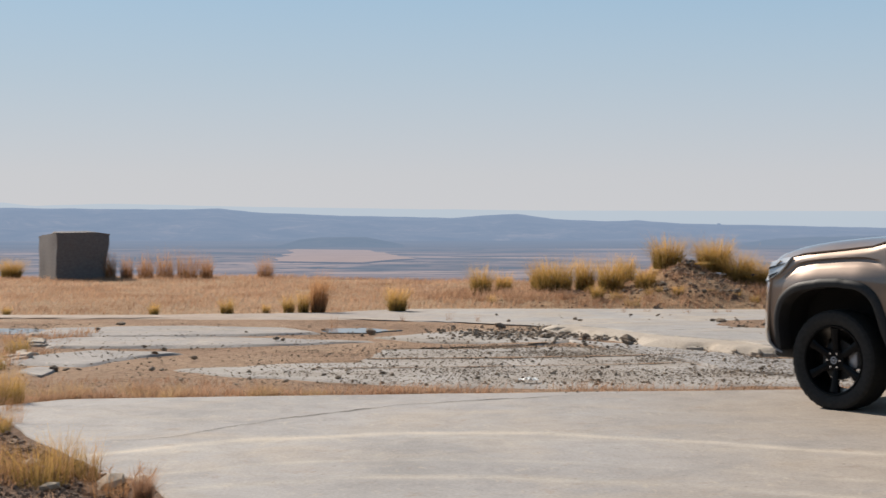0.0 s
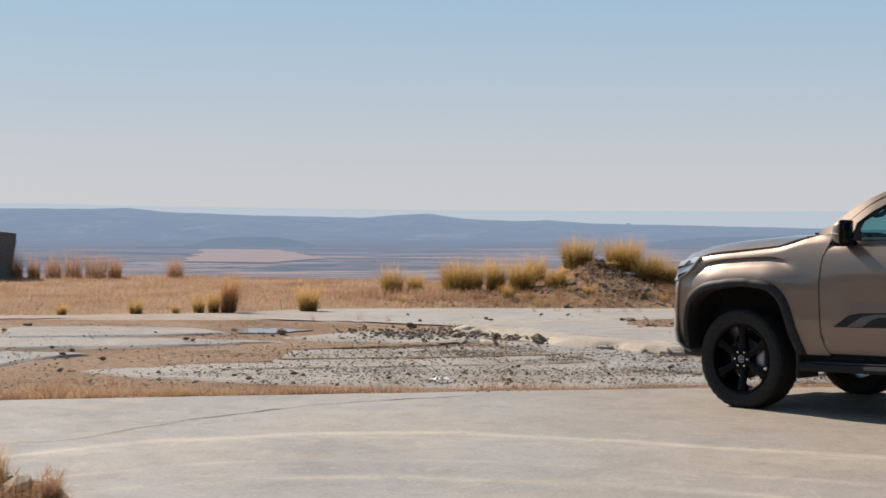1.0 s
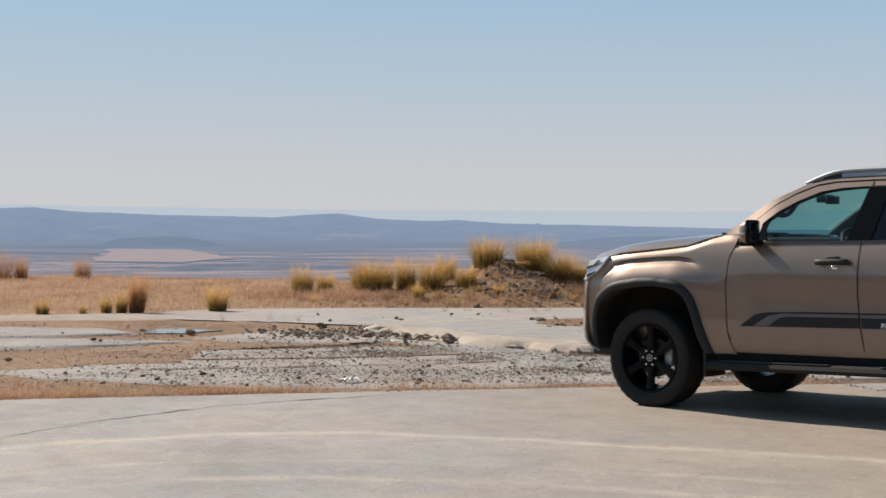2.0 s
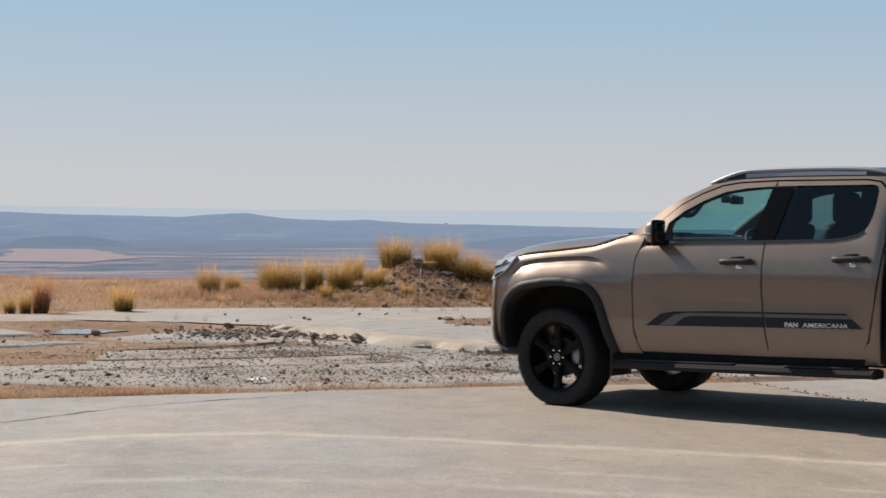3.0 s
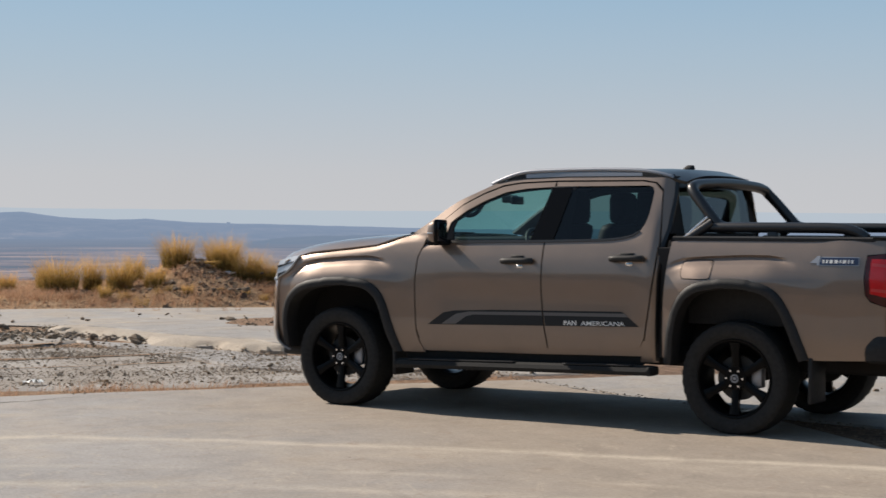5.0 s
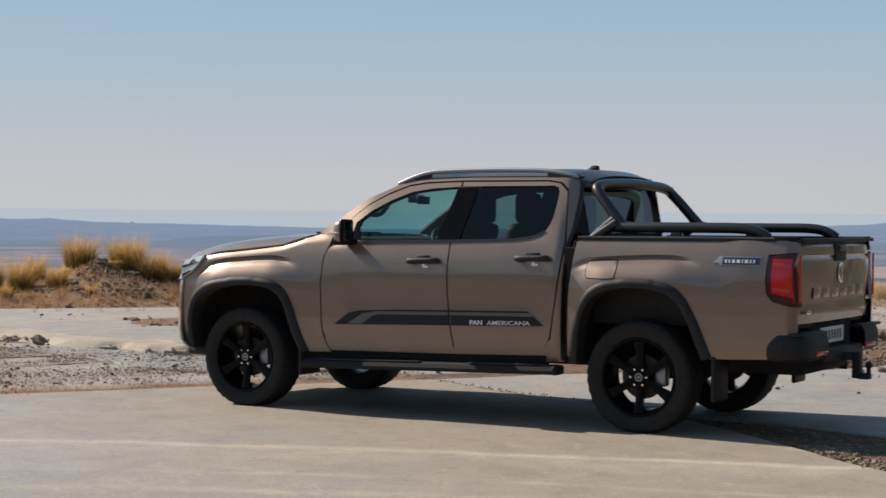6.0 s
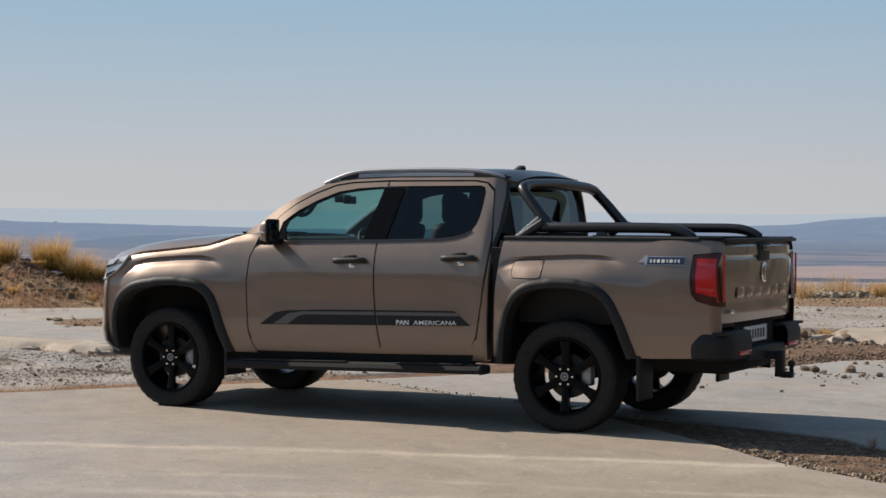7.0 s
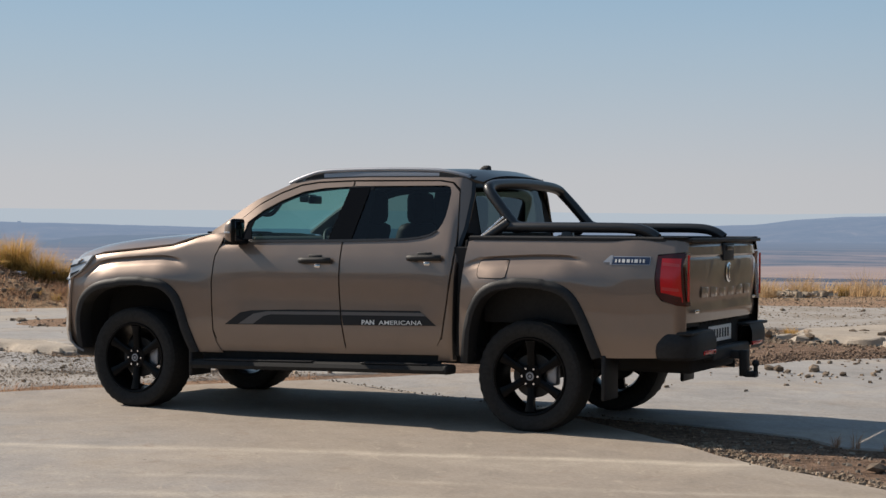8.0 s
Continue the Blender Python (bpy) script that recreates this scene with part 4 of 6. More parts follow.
for side in (-1, 1):
    panel("front_fender", FENDER, lat, side, M_PAINT, truck, cell=0.011 if side < 0 else 0.025, crease=(BULGES[0][0], *BULGES[0][1:4]))
    for nm, shape, pane, glass, hx, hz in (("front_door", DOOR_F, GLASS_F, M_GLASS, 1.485, 1.13), ("rear_door", DOOR_R, GLASS_R, M_PRIVACY, 2.36, 1.158)):
        door = panel(nm, shape, body, side, M_PAINT, truck)
        ob = panel("window_pane", pane, body, side, glass, door, "tinted side window", -0.012, 0.001)
        ob.visible_shadow = False
        # pull handle with its recess and a bright lock cap
        cy = lat(hx + 0.12, hz)
        block("handle_recess", hx + 0.06, hx + 0.17, side * (cy - 0.01) - 0.008, side * (cy - 0.01) + 0.012, hz - 0.042, hz + 0.042, M_PLASTIC, door, "black handle recess", 0.006)
        tube("door_handle", [(hx, side * (cy + 0.012), hz), (hx + 0.05, side * (cy + 0.036), hz + 0.002), (hx + 0.20, side * (cy + 0.036), hz + 0.004), (hx + 0.25, side * (cy + 0.012), hz + 0.004)], 0.022, M_PLASTIC, door, "black pull handle")
        block("lock_cap", hx + 0.115, hx + 0.165, side * cy - 0.016, side * cy + 0.016, hz - 0.052, hz - 0.022, M_CHROME, door, "small bright lock cap", 0.009)
    # decals: a dark band with a grey inlay on each door
    fd = [o for o in truck.children if o.name.startswith("front_door")][-1]
    rd = [o for o in truck.children if o.name.startswith("rear_door")][-1]
    panel("decal_band", [(0.840, 0.652), (1.831, 0.675), (1.812, 0.783), (1.40, 0.775), (1.07, 0.761), (0.974, 0.743)], lat, side, M_DECAL, fd, "matt black side decal", 0.0022, 0.002)
    panel("decal_inlay", [(0.960, 0.660), (1.085, 0.663), (1.175, 0.722), (1.235, 0.736), (1.817, 0.747), (1.813, 0.770), (1.20, 0.757), (1.09, 0.738)], lat, side, M_DECAL_GREY, fd, "grey decal inlay", 0.0040, 0.002)
    panel("decal_band", [(1.842, 0.675), (2.581, 0.693), (2.450, 0.793), (1.823, 0.783)], lat, side, M_DECAL, rd, "matt black side decal", 0.0022, 0.002)
    panel("decal_inlay", [(1.828, 0.747), (2.50, 0.757), (2.468, 0.780), (1.824, 0.770)], lat, side, M_DECAL_GREY, rd, "grey decal inlay", 0.0040, 0.002)
    if side < 0:
        lettering("PAN", rd, 1.993, 0.684, 0.102, 0.034, 0.034)
        lettering("AMERICANA", rd, 2.130, 0.687, 0.342, 0.031, 0.008)
    panel("belt_trim", BELT, body, side, M_BLACK, truck, "black belt line trim", 0.006, 0.02)
    panel("door_pillar", PILLAR, body, side, M_PILLAR, truck, "gloss black door pillar", -0.004, 0.02)
    panel("cab_side", CAB, body, side, M_PAINT, truck)
    # dark filler sheet gives the open gap behind the cab its shade
    panel("bed_gap", [(2.725, 0.48), (2.84, 0.48), (2.84, 1.288), (2.735, 1.288)], lat, side, M_LINER, truck, "dark sheet put in for the shade between cab and bed", -0.085, 0.02)
    # black strip stands in for shade and dim reflection on the cab's rear edge
    panel("cab_edge_trim", [(2.690, 0.46), (2.708, 0.46), (2.728, 1.285), (2.741, 1.37), (2.744, 1.60), (2.734, 1.70), (2.702, 1.747), (2.69, 1.735), (2.716, 1.69), (2.724, 1.60), (2.720, 1.37), (2.708, 1.285)], body, side, M_BLACK, truck, "gloss black strip put in for the cab's shaded rear edge", 0.003, 0.006)
    panel("door_seal", SEAL, body, side, M_LINER, truck, "black rubber door seal", -0.018, 0.01)
    panel("mirror_sail", [(0.935, 1.276), (0.958, 1.396), (1.025, 1.440), (1.000, 1.36), (1.030, 1.278)], body, side, M_PILLAR, truck, "black sail panel at the mirror", -0.006, 0.01)
    panel("rocker_panel", [(0.61, 0.452), (1.60, 0.466), (2.61, 0.490), (2.62, 0.600), (2.54, 0.575), (2.40, 0.536), (2.0, 0.530), (0.84, 0.520), (0.74, 0.545), (0.70, 0.50)], lat, side, M_PAINT, truck, "", -0.008)
    panel("sill", [(0.62, 0.36), (2.57, 0.38), (2.60, 0.486), (1.60, 0.462), (0.80, 0.450), (0.60, 0.448)], lat, side, M_BOARD, truck, "black sill", -0.030)
    bed_side = panel("bed_side", BED, lat, side, M_PAINT, truck, cell=0.011 if side < 0 else 0.025, crease=(BULGES[1][0], *BULGES[1][1:4]))
    cap = [[(x, side * y, z) for y, z in ((0.70, 1.28), (0.70, 1.312), (0.74, 1.319), (0.85, 1.318), (lat(x, 1.30) + 0.008, 1.308), (lat(x, 1.30) + 0.008, 1.288))] for x in (2.80, 2.9, 3.3, 3.8, 4.2, 4.38)]
    sheet("bed_rail_cap", cap, M_PLASTIC, bed_side, "black plastic rail cap", 0.0, 30)
    flare("arch_cladding", ARCH_F, 0.02, side, truck)
    flare("arch_cladding", ARCH_R, 3.28, side, truck)
    liner("wheel_liner", ARCH_F, 0.02, side, truck)
    liner("wheel_liner", ARCH_R, 3.28, side, truck)
    # running board with two step pads
    board = sheet("running_board", [[(x, side * (0.86 + dy), z + 0.020 * (x - 1.1)) for dy, z in ((0.0, 0.365), (0.02, 0.398), (0.10, 0.400), (0.145, 0.388), (0.158, 0.362), (0.145, 0.336), (0.05, 0.328), (0.0, 0.365))] for x in (0.60, 0.64, 1.2, 1.9, 2.60, 2.68)], M_BOARD, truck, "black running board", 0.0, 40)
    for x in (0.60, 2.69):
        block("board_end", x - 0.02, x + 0.02, side * 0.94 - 0.076, side * 0.94 + 0.076, 0.332 + 0.020 * (x - 1.1), 0.396 + 0.020 * (x - 1.1), M_BOARD, board, "rounded board end", 0.018)
    for a, b in ((0.72, 1.62), (2.02, 2.55)):
        pad = block("step_pad", a, b, side * 0.955 - 0.045, side * 0.955 + 0.045, 0.395, 0.405, M_PLASTIC, board, "ribbed step pad", 0.003)
        for v in pad.data.vertices:
            v.co.z += 0.020 * (v.co.x - 1.1)
    # lower flap boards behind the wheels
    for x, w0, w1, z0 in ((0.52, 0.66, 0.94, 0.26), (3.80, 0.68, 0.95, 0.235)):
        block("mud_flap", x, x + 0.03, side * (w0 + w1) / 2 - 0.13, side * (w0 + w1) / 2 + 0.13, z0, z0 + 0.30, M_PLASTIC, truck, "black mud flap", 0.012)

# badge on the bed sides: a dark plate with pale marks
for side in (-1, 1):
    bed_side = [o for o in truck.children if o.name.startswith("bed_side")][0 if side < 0 else 1]
    panel("badge_plate", [(3.865, 1.140), (4.120, 1.140), (4.120, 1.186), (3.875, 1.186)], lat, side, M_BADGE_BLUE, bed_side, "dark blue drive badge", 0.003, 0.004)
    panel("badge_rim", [(3.860, 1.135), (4.125, 1.135), (4.125, 1.191), (3.870, 1.191)], lat, side, M_SILVER, bed_side, "silver badge rim", 0.0012, 0.004)
    panel("badge_sign", [(3.800, 1.150), (3.850, 1.196), (3.868, 1.196), (3.862, 1.135), (3.848, 1.135), (3.848, 1.150)], lat, side, M_SILVER, bed_side, "silver slanted badge mark", 0.003, 0.004)
    bars(bed_side, lat, side, 3.885, 1.150, [0.012, 0.012, 0.020, 0.022, 0.008, 0.022, 0.010, 0.012], 0.0120, 0.022, M_WHITE, 0.0045, 0.0)
    if side < 0:
        panel("flap_gap", curve([(2.915, 1.029), (3.105, 1.029), (3.131, 1.06), (3.131, 1.13), (3.105, 1.161), (2.925, 1.156), (2.899, 1.12), (2.899, 1.06), (2.915, 1.029)], 3)[:-1], lat, side, M_LINER, bed_side, "dark gap round the fuel flap", 0.0012, 0.003)
    panel("fuel_flap", curve([(2.92, 1.035), (3.10, 1.035), (3.125, 1.06), (3.125, 1.13), (3.10, 1.155), (2.93, 1.15), (2.905, 1.12), (2.905, 1.06), (2.92, 1.035)], 3)[:-1], lat, side, M_PAINT, bed_side, "round-cornered fuel flap", 0.0035, 0.004) if side < 0 else None


# bonnet, nose, windscreen, roof
# how far the front face stands back, by height
NOSE = [(0.40, 0.10), (0.43, 0.03), (0.48, -0.025), (0.56, -0.042), (0.74, -0.040), (0.88, -0.030), (0.96, -0.016), (1.02, 0.014), (1.08, 0.055), (1.118, 0.086)]


def nose_x(y):
    return -(0.555 + 0.40 * (1 - min(1.0, abs(y) / 0.93) ** 2.6))


def bonnet():
    rows = []
    for d in (0.0, 0.03, 0.07, 0.12, 0.20, 0.32, 0.48, 0.68, 0.90, 1.12, 1.30, 1.42):
        row = []
        for k in range(-16, 17):
            u = k / 16
            front = nose_x(u * 0.855) + 0.088
            back = 0.56 - 0.10 * (1 - u * u)
            x = front + (back - front) * d / 1.42
            he = interp(x, HOOD_EDGE) + 0.002
            tip = interp(d, [(0, 1.124), (0.03, 1.148), (0.07, 1.168), (0.12, 1.187), (0.20, 1.206), (0.32, 1.226), (0.5, 1.252), (0.8, 1.290), (1.42, 1.33)])
            hc = min(tip, interp(x, [(-0.62, 1.17), (-0.53, 1.204), (-0.448, 1.223), (-0.34, 1.242), (-0.2, 1.261), (-0.07, 1.275), (0.19, 1.298), (0.35, 1.310), (0.56, 1.313)])) + 0.010 * (1 - u ** 4) * step(0, 0.3, d)
            z = he + (max(hc, he) - he) * (1 - abs(u) ** 8)
            row.append((x, u * (lat(x, he) - 0.003), z))
        rows.append(row)
    return sheet("bonnet", rows, M_PAINT, truck, "", 0.012, 60)


def fascia():
    rows = []
    for z, dx in NOSE:
        rows.append([(nose_x(y) + dx, y, z) for y in np.linspace(-0.915, 0.915, 41)])
    return sheet("front_bumper", rows, M_PAINT, truck, "", 0.015, 50)


def on_nose(name, y0, y1, zs, material, parent, label, lift):
    rows = []
    for z in zs:
        dx = interp(z, NOSE)
        rows.append([(nose_x(y) + dx - lift, y * (1 + lift * 0.6), z) for y in np.linspace(y0, y1, 14)])
    return sheet(name, rows, material, parent, label, 0.006, 50)


bonnet()
nose = fascia()
on_nose("grille", -0.50, 0.50, (0.74, 0.82, 0.92, 1.00), M_BLACK, nose, "black radiator grille", 0.012)
on_nose("lower_grille", -0.45, 0.45, (0.44, 0.50, 0.56), M_PLASTIC, nose, "black lower air intake", 0.012)
for a, b in ((-0.915, -0.52), (0.52, 0.915)):
    lamp = on_nose("headlight", a, b, (0.950, 1.00, 1.04, 1.08, 1.108), M_LAMP_CLEAR, truck, "clear headlight lens", 0.010)
    on_nose("lamp_brow", a * 0.998, b * 0.998, (1.020, 1.036), M_BLACK, lamp, "dark lamp divider", 0.016)
    on_nose("lamp_base", a * 0.998, b * 0.998, (0.950, 0.962), M_BLACK, lamp, "dark lamp base", 0.014)
    side = -1 if a < 0 else 1
    panel("lens_wrap", [(-0.595, 0.965), (-0.50, 1.015), (-0.443, 1.065), (-0.392, 1.146), (-0.46, 1.138), (-0.585, 1.105)], lat, side, M_LAMP_CLEAR, lamp, "lens that wraps round the corner", 0.024, 0.03)
    panel("lens_shade", [(-0.592, 1.045), (-0.45, 1.085), (-0.438, 1.100), (-0.590, 1.065)], lat, side, M_BLACK, lamp, "dark lamp divider", 0.027, 0.004)
    panel("lens_shade", [(-0.592, 0.972), (-0.51, 1.015), (-0.50, 1.030), (-0.590, 1.000)], lat, side, M_BLACK, lamp, "dark lamp base", 0.027, 0.004)
block("front_skid", -0.80, -0.45, -0.60, 0.60, 0.34, 0.44, M_PLASTIC, truck, "black lower skid plate", 0.03)

rows = []
for t in np.linspace(0, 1, 9):
    row = []
    for u in np.linspace(-1, 1, 17):
        bow = 1 - u * u
        xb, zb = 0.60 - 0.13 * bow, 1.300 + 0.004 * bow
        xt, zt = 1.335 - 0.05 * bow, 1.715 + 0.050 * bow
        x, z = xb + (xt - xb) * t, zb + (zt - zb) * t + 0.018 * math.sin(math.pi * t)
        row.append((x, u * (lat_up(x, max(1.33, z - 0.03)) - 0.012), z))
    rows.append(row)
ob = sheet("windscreen", rows, M_GLASS, truck, "tinted windscreen")
ob.visible_shadow = False
rows = [[(0.48 + 0.12 * u * u + d, u * 0.80, 1.292 + 0.006 * (1 - u * u) + d * 0.12) for u in np.linspace(-1, 1, 13)] for d in (-0.06, 0.0, 0.05)]
sheet("scuttle", rows, M_PLASTIC, truck, "black plastic scuttle", 0.01)
for y in (-0.35, 0.25):
    tube("wiper", [(0.50, y, 1.322), (0.53, y - 0.22, 1.326), (0.585, y - 0.42, 1.326)], 0.008, M_PLASTIC, truck, "black wiper arm")
rows = []
for x in np.linspace(1.30, 2.785, 14):
    edge = interp(x, [(1.30, 1.694), (1.45, 1.723), (1.85, 1.735), (2.45, 1.732), (2.72, 1.720), (2.785, 1.69)])
    mid = interp(x, [(1.30, 1.766), (1.45, 1.786), (1.85, 1.806), (2.45, 1.800), (2.68, 1.786), (2.785, 1.745)])
    rows.append([(x, u * (lat_up(x, edge) + 0.002 - 0.07 * step(2.66, 2.76, x)), edge + 0.004 + (mid - edge) * (1 - u ** 4) * (1 - 0.35 * u * u)) for u in np.linspace(-1, 1, 25)])
roof = sheet("roof", rows, M_BLACK, truck, "gloss black roof", 0.02, 60)
block("antenna", 2.46, 2.56, -0.028, 0.028, 1.796, 1.832, M_PLASTIC, truck, "small black roof aerial", 0.012, (0.02, 0.45))
for side in (-1, 1):
    rail = tube("roof_rail", [(1.25, side * 0.680, 1.690), (1.36, side * 0.670, 1.734), (1.50, side * 0.660, 1.772), (1.70, side * 0.655, 1.783), (2.04, side * 0.652, 1.786), (2.30, side * 0.652, 1.782), (2.46, side * 0.652, 1.774), (2.58, side * 0.650, 1.756), (2.66, side * 0.645, 1.736), (2.70, side * 0.640, 1.722)], 0.014, M_SILVER, truck, "brushed silver roof rail", 1.1)
    for nm, a, b, material, lb in (("rail_foot", 1.37, 1.53, M_PLASTIC, "black rail foot"), ("rail_base", 1.53, 2.47, M_SILVER, "silver rail base"), ("rail_foot", 2.47, 2.62, M_PLASTIC, "black rail foot")):
        rows = [[(x, side * w, z) for w, z in ((0.650, low - 0.01), (0.672, low), (0.668, high - 0.004), (0.660, high))] for x, low, high in
                [(x, interp(x, [(1.36, 1.700), (1.53, 1.720), (2.04, 1.730), (2.47, 1.729), (2.64, 1.716)]), interp(x, [(1.36, 1.728), (1.53, 1.764), (2.04, 1.768), (2.47, 1.762), (2.56, 1.752), (2.64, 1.734)])) for x in np.linspace(a, b, 12)]]
        sheet(nm, rows, material, rail, lb, 0.006)

# cab back wall with its window
def cab_back():
    wall = new("cab_back_wall")
    wall.parent = truck
    def strip(nm, y0, y1, z0, z1, mat, lb="", x=2.752):
        rows = [[(x - 0.18 * max(0.0, z - 1.33), y0 + (y1 - y0) * k / 6, z) for k in range(7)] for z in np.linspace(z0, z1, 4)]
        return sheet(nm, rows, mat, wall, lb, 0.02)
    strip("lower_wall", -0.70, 0.70, 0.60, 1.335, M_LINER)
    strip("upper_wall", -0.595, 0.595, 1.655, 1.735, M_BLACK, "black upper edge")
    for s in (-1, 1):
        rows = [[(2.752 - 0.18 * max(0.0, z - 1.33), s * (0.56 + (lat_up(2.74, z) - 0.066 - 0.56) * k), z) for k in (0, 0.5, 1)] for z in np.linspace(1.335, 1.70, 5)]
        sheet("corner_post", rows, M_LINER, wall, "dark corner post", 0.012)
    rows = [[(2.760 - 0.18 * max(0.0, z - 1.33), y, z) for y in np.linspace(-0.585, 0.585, 7)] for z in (1.335, 1.45, 1.56, 1.655)]
    ob = sheet("back_window", rows, M_BACK, wall, "dark tinted back window")
    ob.visible_shadow = False
    block("brake_lamp", 2.745, 2.775, -0.16, 0.16, 1.70, 1.722, M_LAMP_DARK, wall, "dark red high brake lamp", 0.005)


cab_back()

# load bed, tailgate, lamps, rear bumper
block("bed_floor", 2.86, 4.34, -0.72, 0.72, 0.72, 0.76, M_PLASTIC, truck, "black bed liner floor", 0.005)
for side in (-1, 1):
    block("bed_wall", 2.86, 4.34, side * 0.72 - 0.02, side * 0.72 + 0.02, 0.72, 1.306, M_PLASTIC, truck, "black bed liner wall", 0.005)
block("bed_headboard", 2.87, 2.91, -0.72, 0.72, 0.72, 1.31, M_PLASTIC, truck, "black bed headboard", 0.005)
rows = []
for z, dx in ((0.755, -0.010), (0.80, 0.0), (0.84, 0.002), (0.86, -0.002), (0.90, 0.0), (1.05, 0.008), (1.16, 0.010), (1.185, 0.000), (1.20, 0.012), (1.255, 0.006), (1.284, -0.012)):
    rows.append([(4.402 + dx - 0.042 * (y / 0.80) ** 4, y, z) for y in np.linspace(-0.812, 0.812, 29)])
tailgate = sheet("tailgate", rows, M_PAINT, truck, "", 0.05, 25)
block("tailgate_cap", 4.33, 4.42, -0.80, 0.80, 1.284, 1.310, M_PLASTIC, tailgate, "black tailgate cap", 0.008)
handle = block("tailgate_handle", 4.40, 4.425, -0.12, 0.12, 1.155, 1.275, M_PLASTIC, tailgate, "black tailgate handle plate", 0.01)
block("pull_lip", 4.415, 4.438, -0.075, 0.075, 1.225, 1.262, M_BLACK, handle, "gloss black pull lip", 0.006)
emblem = None
for nm, r0, r1, x, mat, lb in (("round_emblem", 0.052, 0.066, 4.424, M_CHROME, "plain round chrome emblem ring"), ("emblem_face", 0.0, 0.052, 4.420, M_BADGE_BLUE, "dark emblem face")):
    bm = bmesh.new()
    n = 32
    a = [bm.verts.new((x, r1 * math.cos(2 * math.pi * k / n), 1.075 + r1 * 1.05 * math.sin(2 * math.pi * k / n))) for k in range(n)]
    b = [bm.verts.new((x + 0.006, max(r0, 0.001) * math.cos(2 * math.pi * k / n), 1.075 + max(r0, 0.001) * 1.05 * math.sin(2 * math.pi * k / n))) for k in range(n)]
    for k in range(n):
        bm.faces.new((a[k], a[(k + 1) % n], b[(k + 1) % n], b[k]))
    emblem = part(nm, bm, mat, emblem or tailgate, lb, 40)
block("emblem_bar", 4.424, 4.431, -0.012, 0.012, 1.030, 1.120, M_CHROME, emblem.parent, "bright emblem bar", 0.003)
for k in range(6):
    block("raised_mark", 4.404, 4.4058, -0.56 + k * 0.195, -0.42 + k * 0.195, 0.915, 0.985, M_PAINT, tailgate, "embossed mark", 0.0015)
block("small_badge", 4.404, 4.412, -0.70, -0.62, 0.815, 0.84, M_CHROME, tailgate, "small chrome badge", 0.003)
block("small_badge", 4.404, 4.412, 0.62, 0.69, 0.875, 0.895, M_CHROME, tailgate, "small chrome badge", 0.003)
LAMP = [(4.175, 1.195), (4.165, 1.05), (4.175, 0.955), (4.215, 0.915), (4.33, 0.876), (4.392, 0.868), (4.378, 0.99), (4.368, 1.136), (4.385, 1.213), (4.30, 1.213)]
LENS = [(4.213, 1.180), (4.205, 1.05), (4.213, 0.960), (4.25, 0.930), (4.375, 0.895), (4.364, 0.99), (4.356, 1.136), (4.358, 1.180)]
for side in (-1, 1):
    half = lat
    lamp = panel("tail_lamp", LAMP, half, side, M_LAMP_DARK, truck, "red tail lamp with smoked edges", 0.008, 0.10, 0.03)
    panel("lens", LENS, half, side, M_LAMP_RED, lamp, "bright red lens", 0.014, 0.02, 0.03)
    for z0, z1 in ((0.975, 0.995), (1.135, 1.155)):
        panel("light_bar", [(4.220, z0), (4.350, z0 - 0.010), (4.350, z1 - 0.010), (4.220, z1)], half, side, M_LAMP_BAR, lamp, "paler red light bar", 0.017, 0.004, 0.03)
    panel("lamp_shade", [(4.213, 0.958), (4.25, 0.930), (4.370, 0.897), (4.366, 0.93), (4.26, 0.952)], half, side, M_LAMP_DARK, lamp, "dark foot of the lens", 0.0165, 0.004, 0.03)
    rows = [[(4.408, side * y, z) for y in (0.815, 0.828, 0.840)] for z in (0.90, 1.0, 1.1, 1.2)]
    sheet("inner_lens", rows, M_LAMP_RED, lamp, "red inner lens", 0.01)

bumper = new("rear_bumper")
bumper.parent = truck
tagged(bumper, "black steel-look step bumper")
for side in (-1, 1):
    rows = []
    for z, o in ((0.515, -0.030), (0.535, 0.0), (0.60, 0.012), (0.65, 0.008), (0.690, -0.012), (0.705, -0.05)):
        path = [(4.165, 0.895), (4.19, 0.918), (4.29, 0.920), (4.385, 0.890), (4.445, 0.82), (4.468, 0.70), (4.470, 0.42)]
        rows.append([(x + o * step(4.25, 4.45, x), side * (y + o * (1 - step(4.35, 4.5, x))), 0.53 + (z - 0.53) * (0.62 + 0.38 * step(4.15, 4.27, x))) for x, y in curve(path, 4)])
    end = sheet("bumper_end", rows, M_PLASTIC, bumper, "textured black bumper end", 0.0, 40)
    block("bumper_top", 4.26, 4.456, side * 0.66 - 0.235, side * 0.66 + 0.235, 0.682, 0.702, M_PLASTIC, end, "ribbed step top", 0.006)
    block("reflector", 4.462, 4.485, side * 0.56 - 0.12, side * 0.56 + 0.12, 0.545, 0.572, M_LAMP_RED, end, "red reflector", 0.004)
block("bumper_centre", 4.36, 4.46, -0.44, 0.44, 0.485, 0.575, M_PLASTIC, bumper, "low centre step", 0.02)
block("bumper_recess", 4.25, 4.34, -0.46, 0.46, 0.54, 0.76, M_LINER, bumper, "dark plate recess", 0.01)
plate = block("number_plate", 4.345, 4.352, -0.26, 0.26, 0.597, 0.707, M_WHITE, bumper, "white number plate with dark bars", 0.003)
for k in range(7):
    block("plate_bar", 4.3505, 4.3545, -0.21 + k * 0.062, -0.21 + k * 0.062 + 0.034, 0.622, 0.684, M_DECAL, plate, "dark bar", 0.0)
hitch = new("tow_hitch")
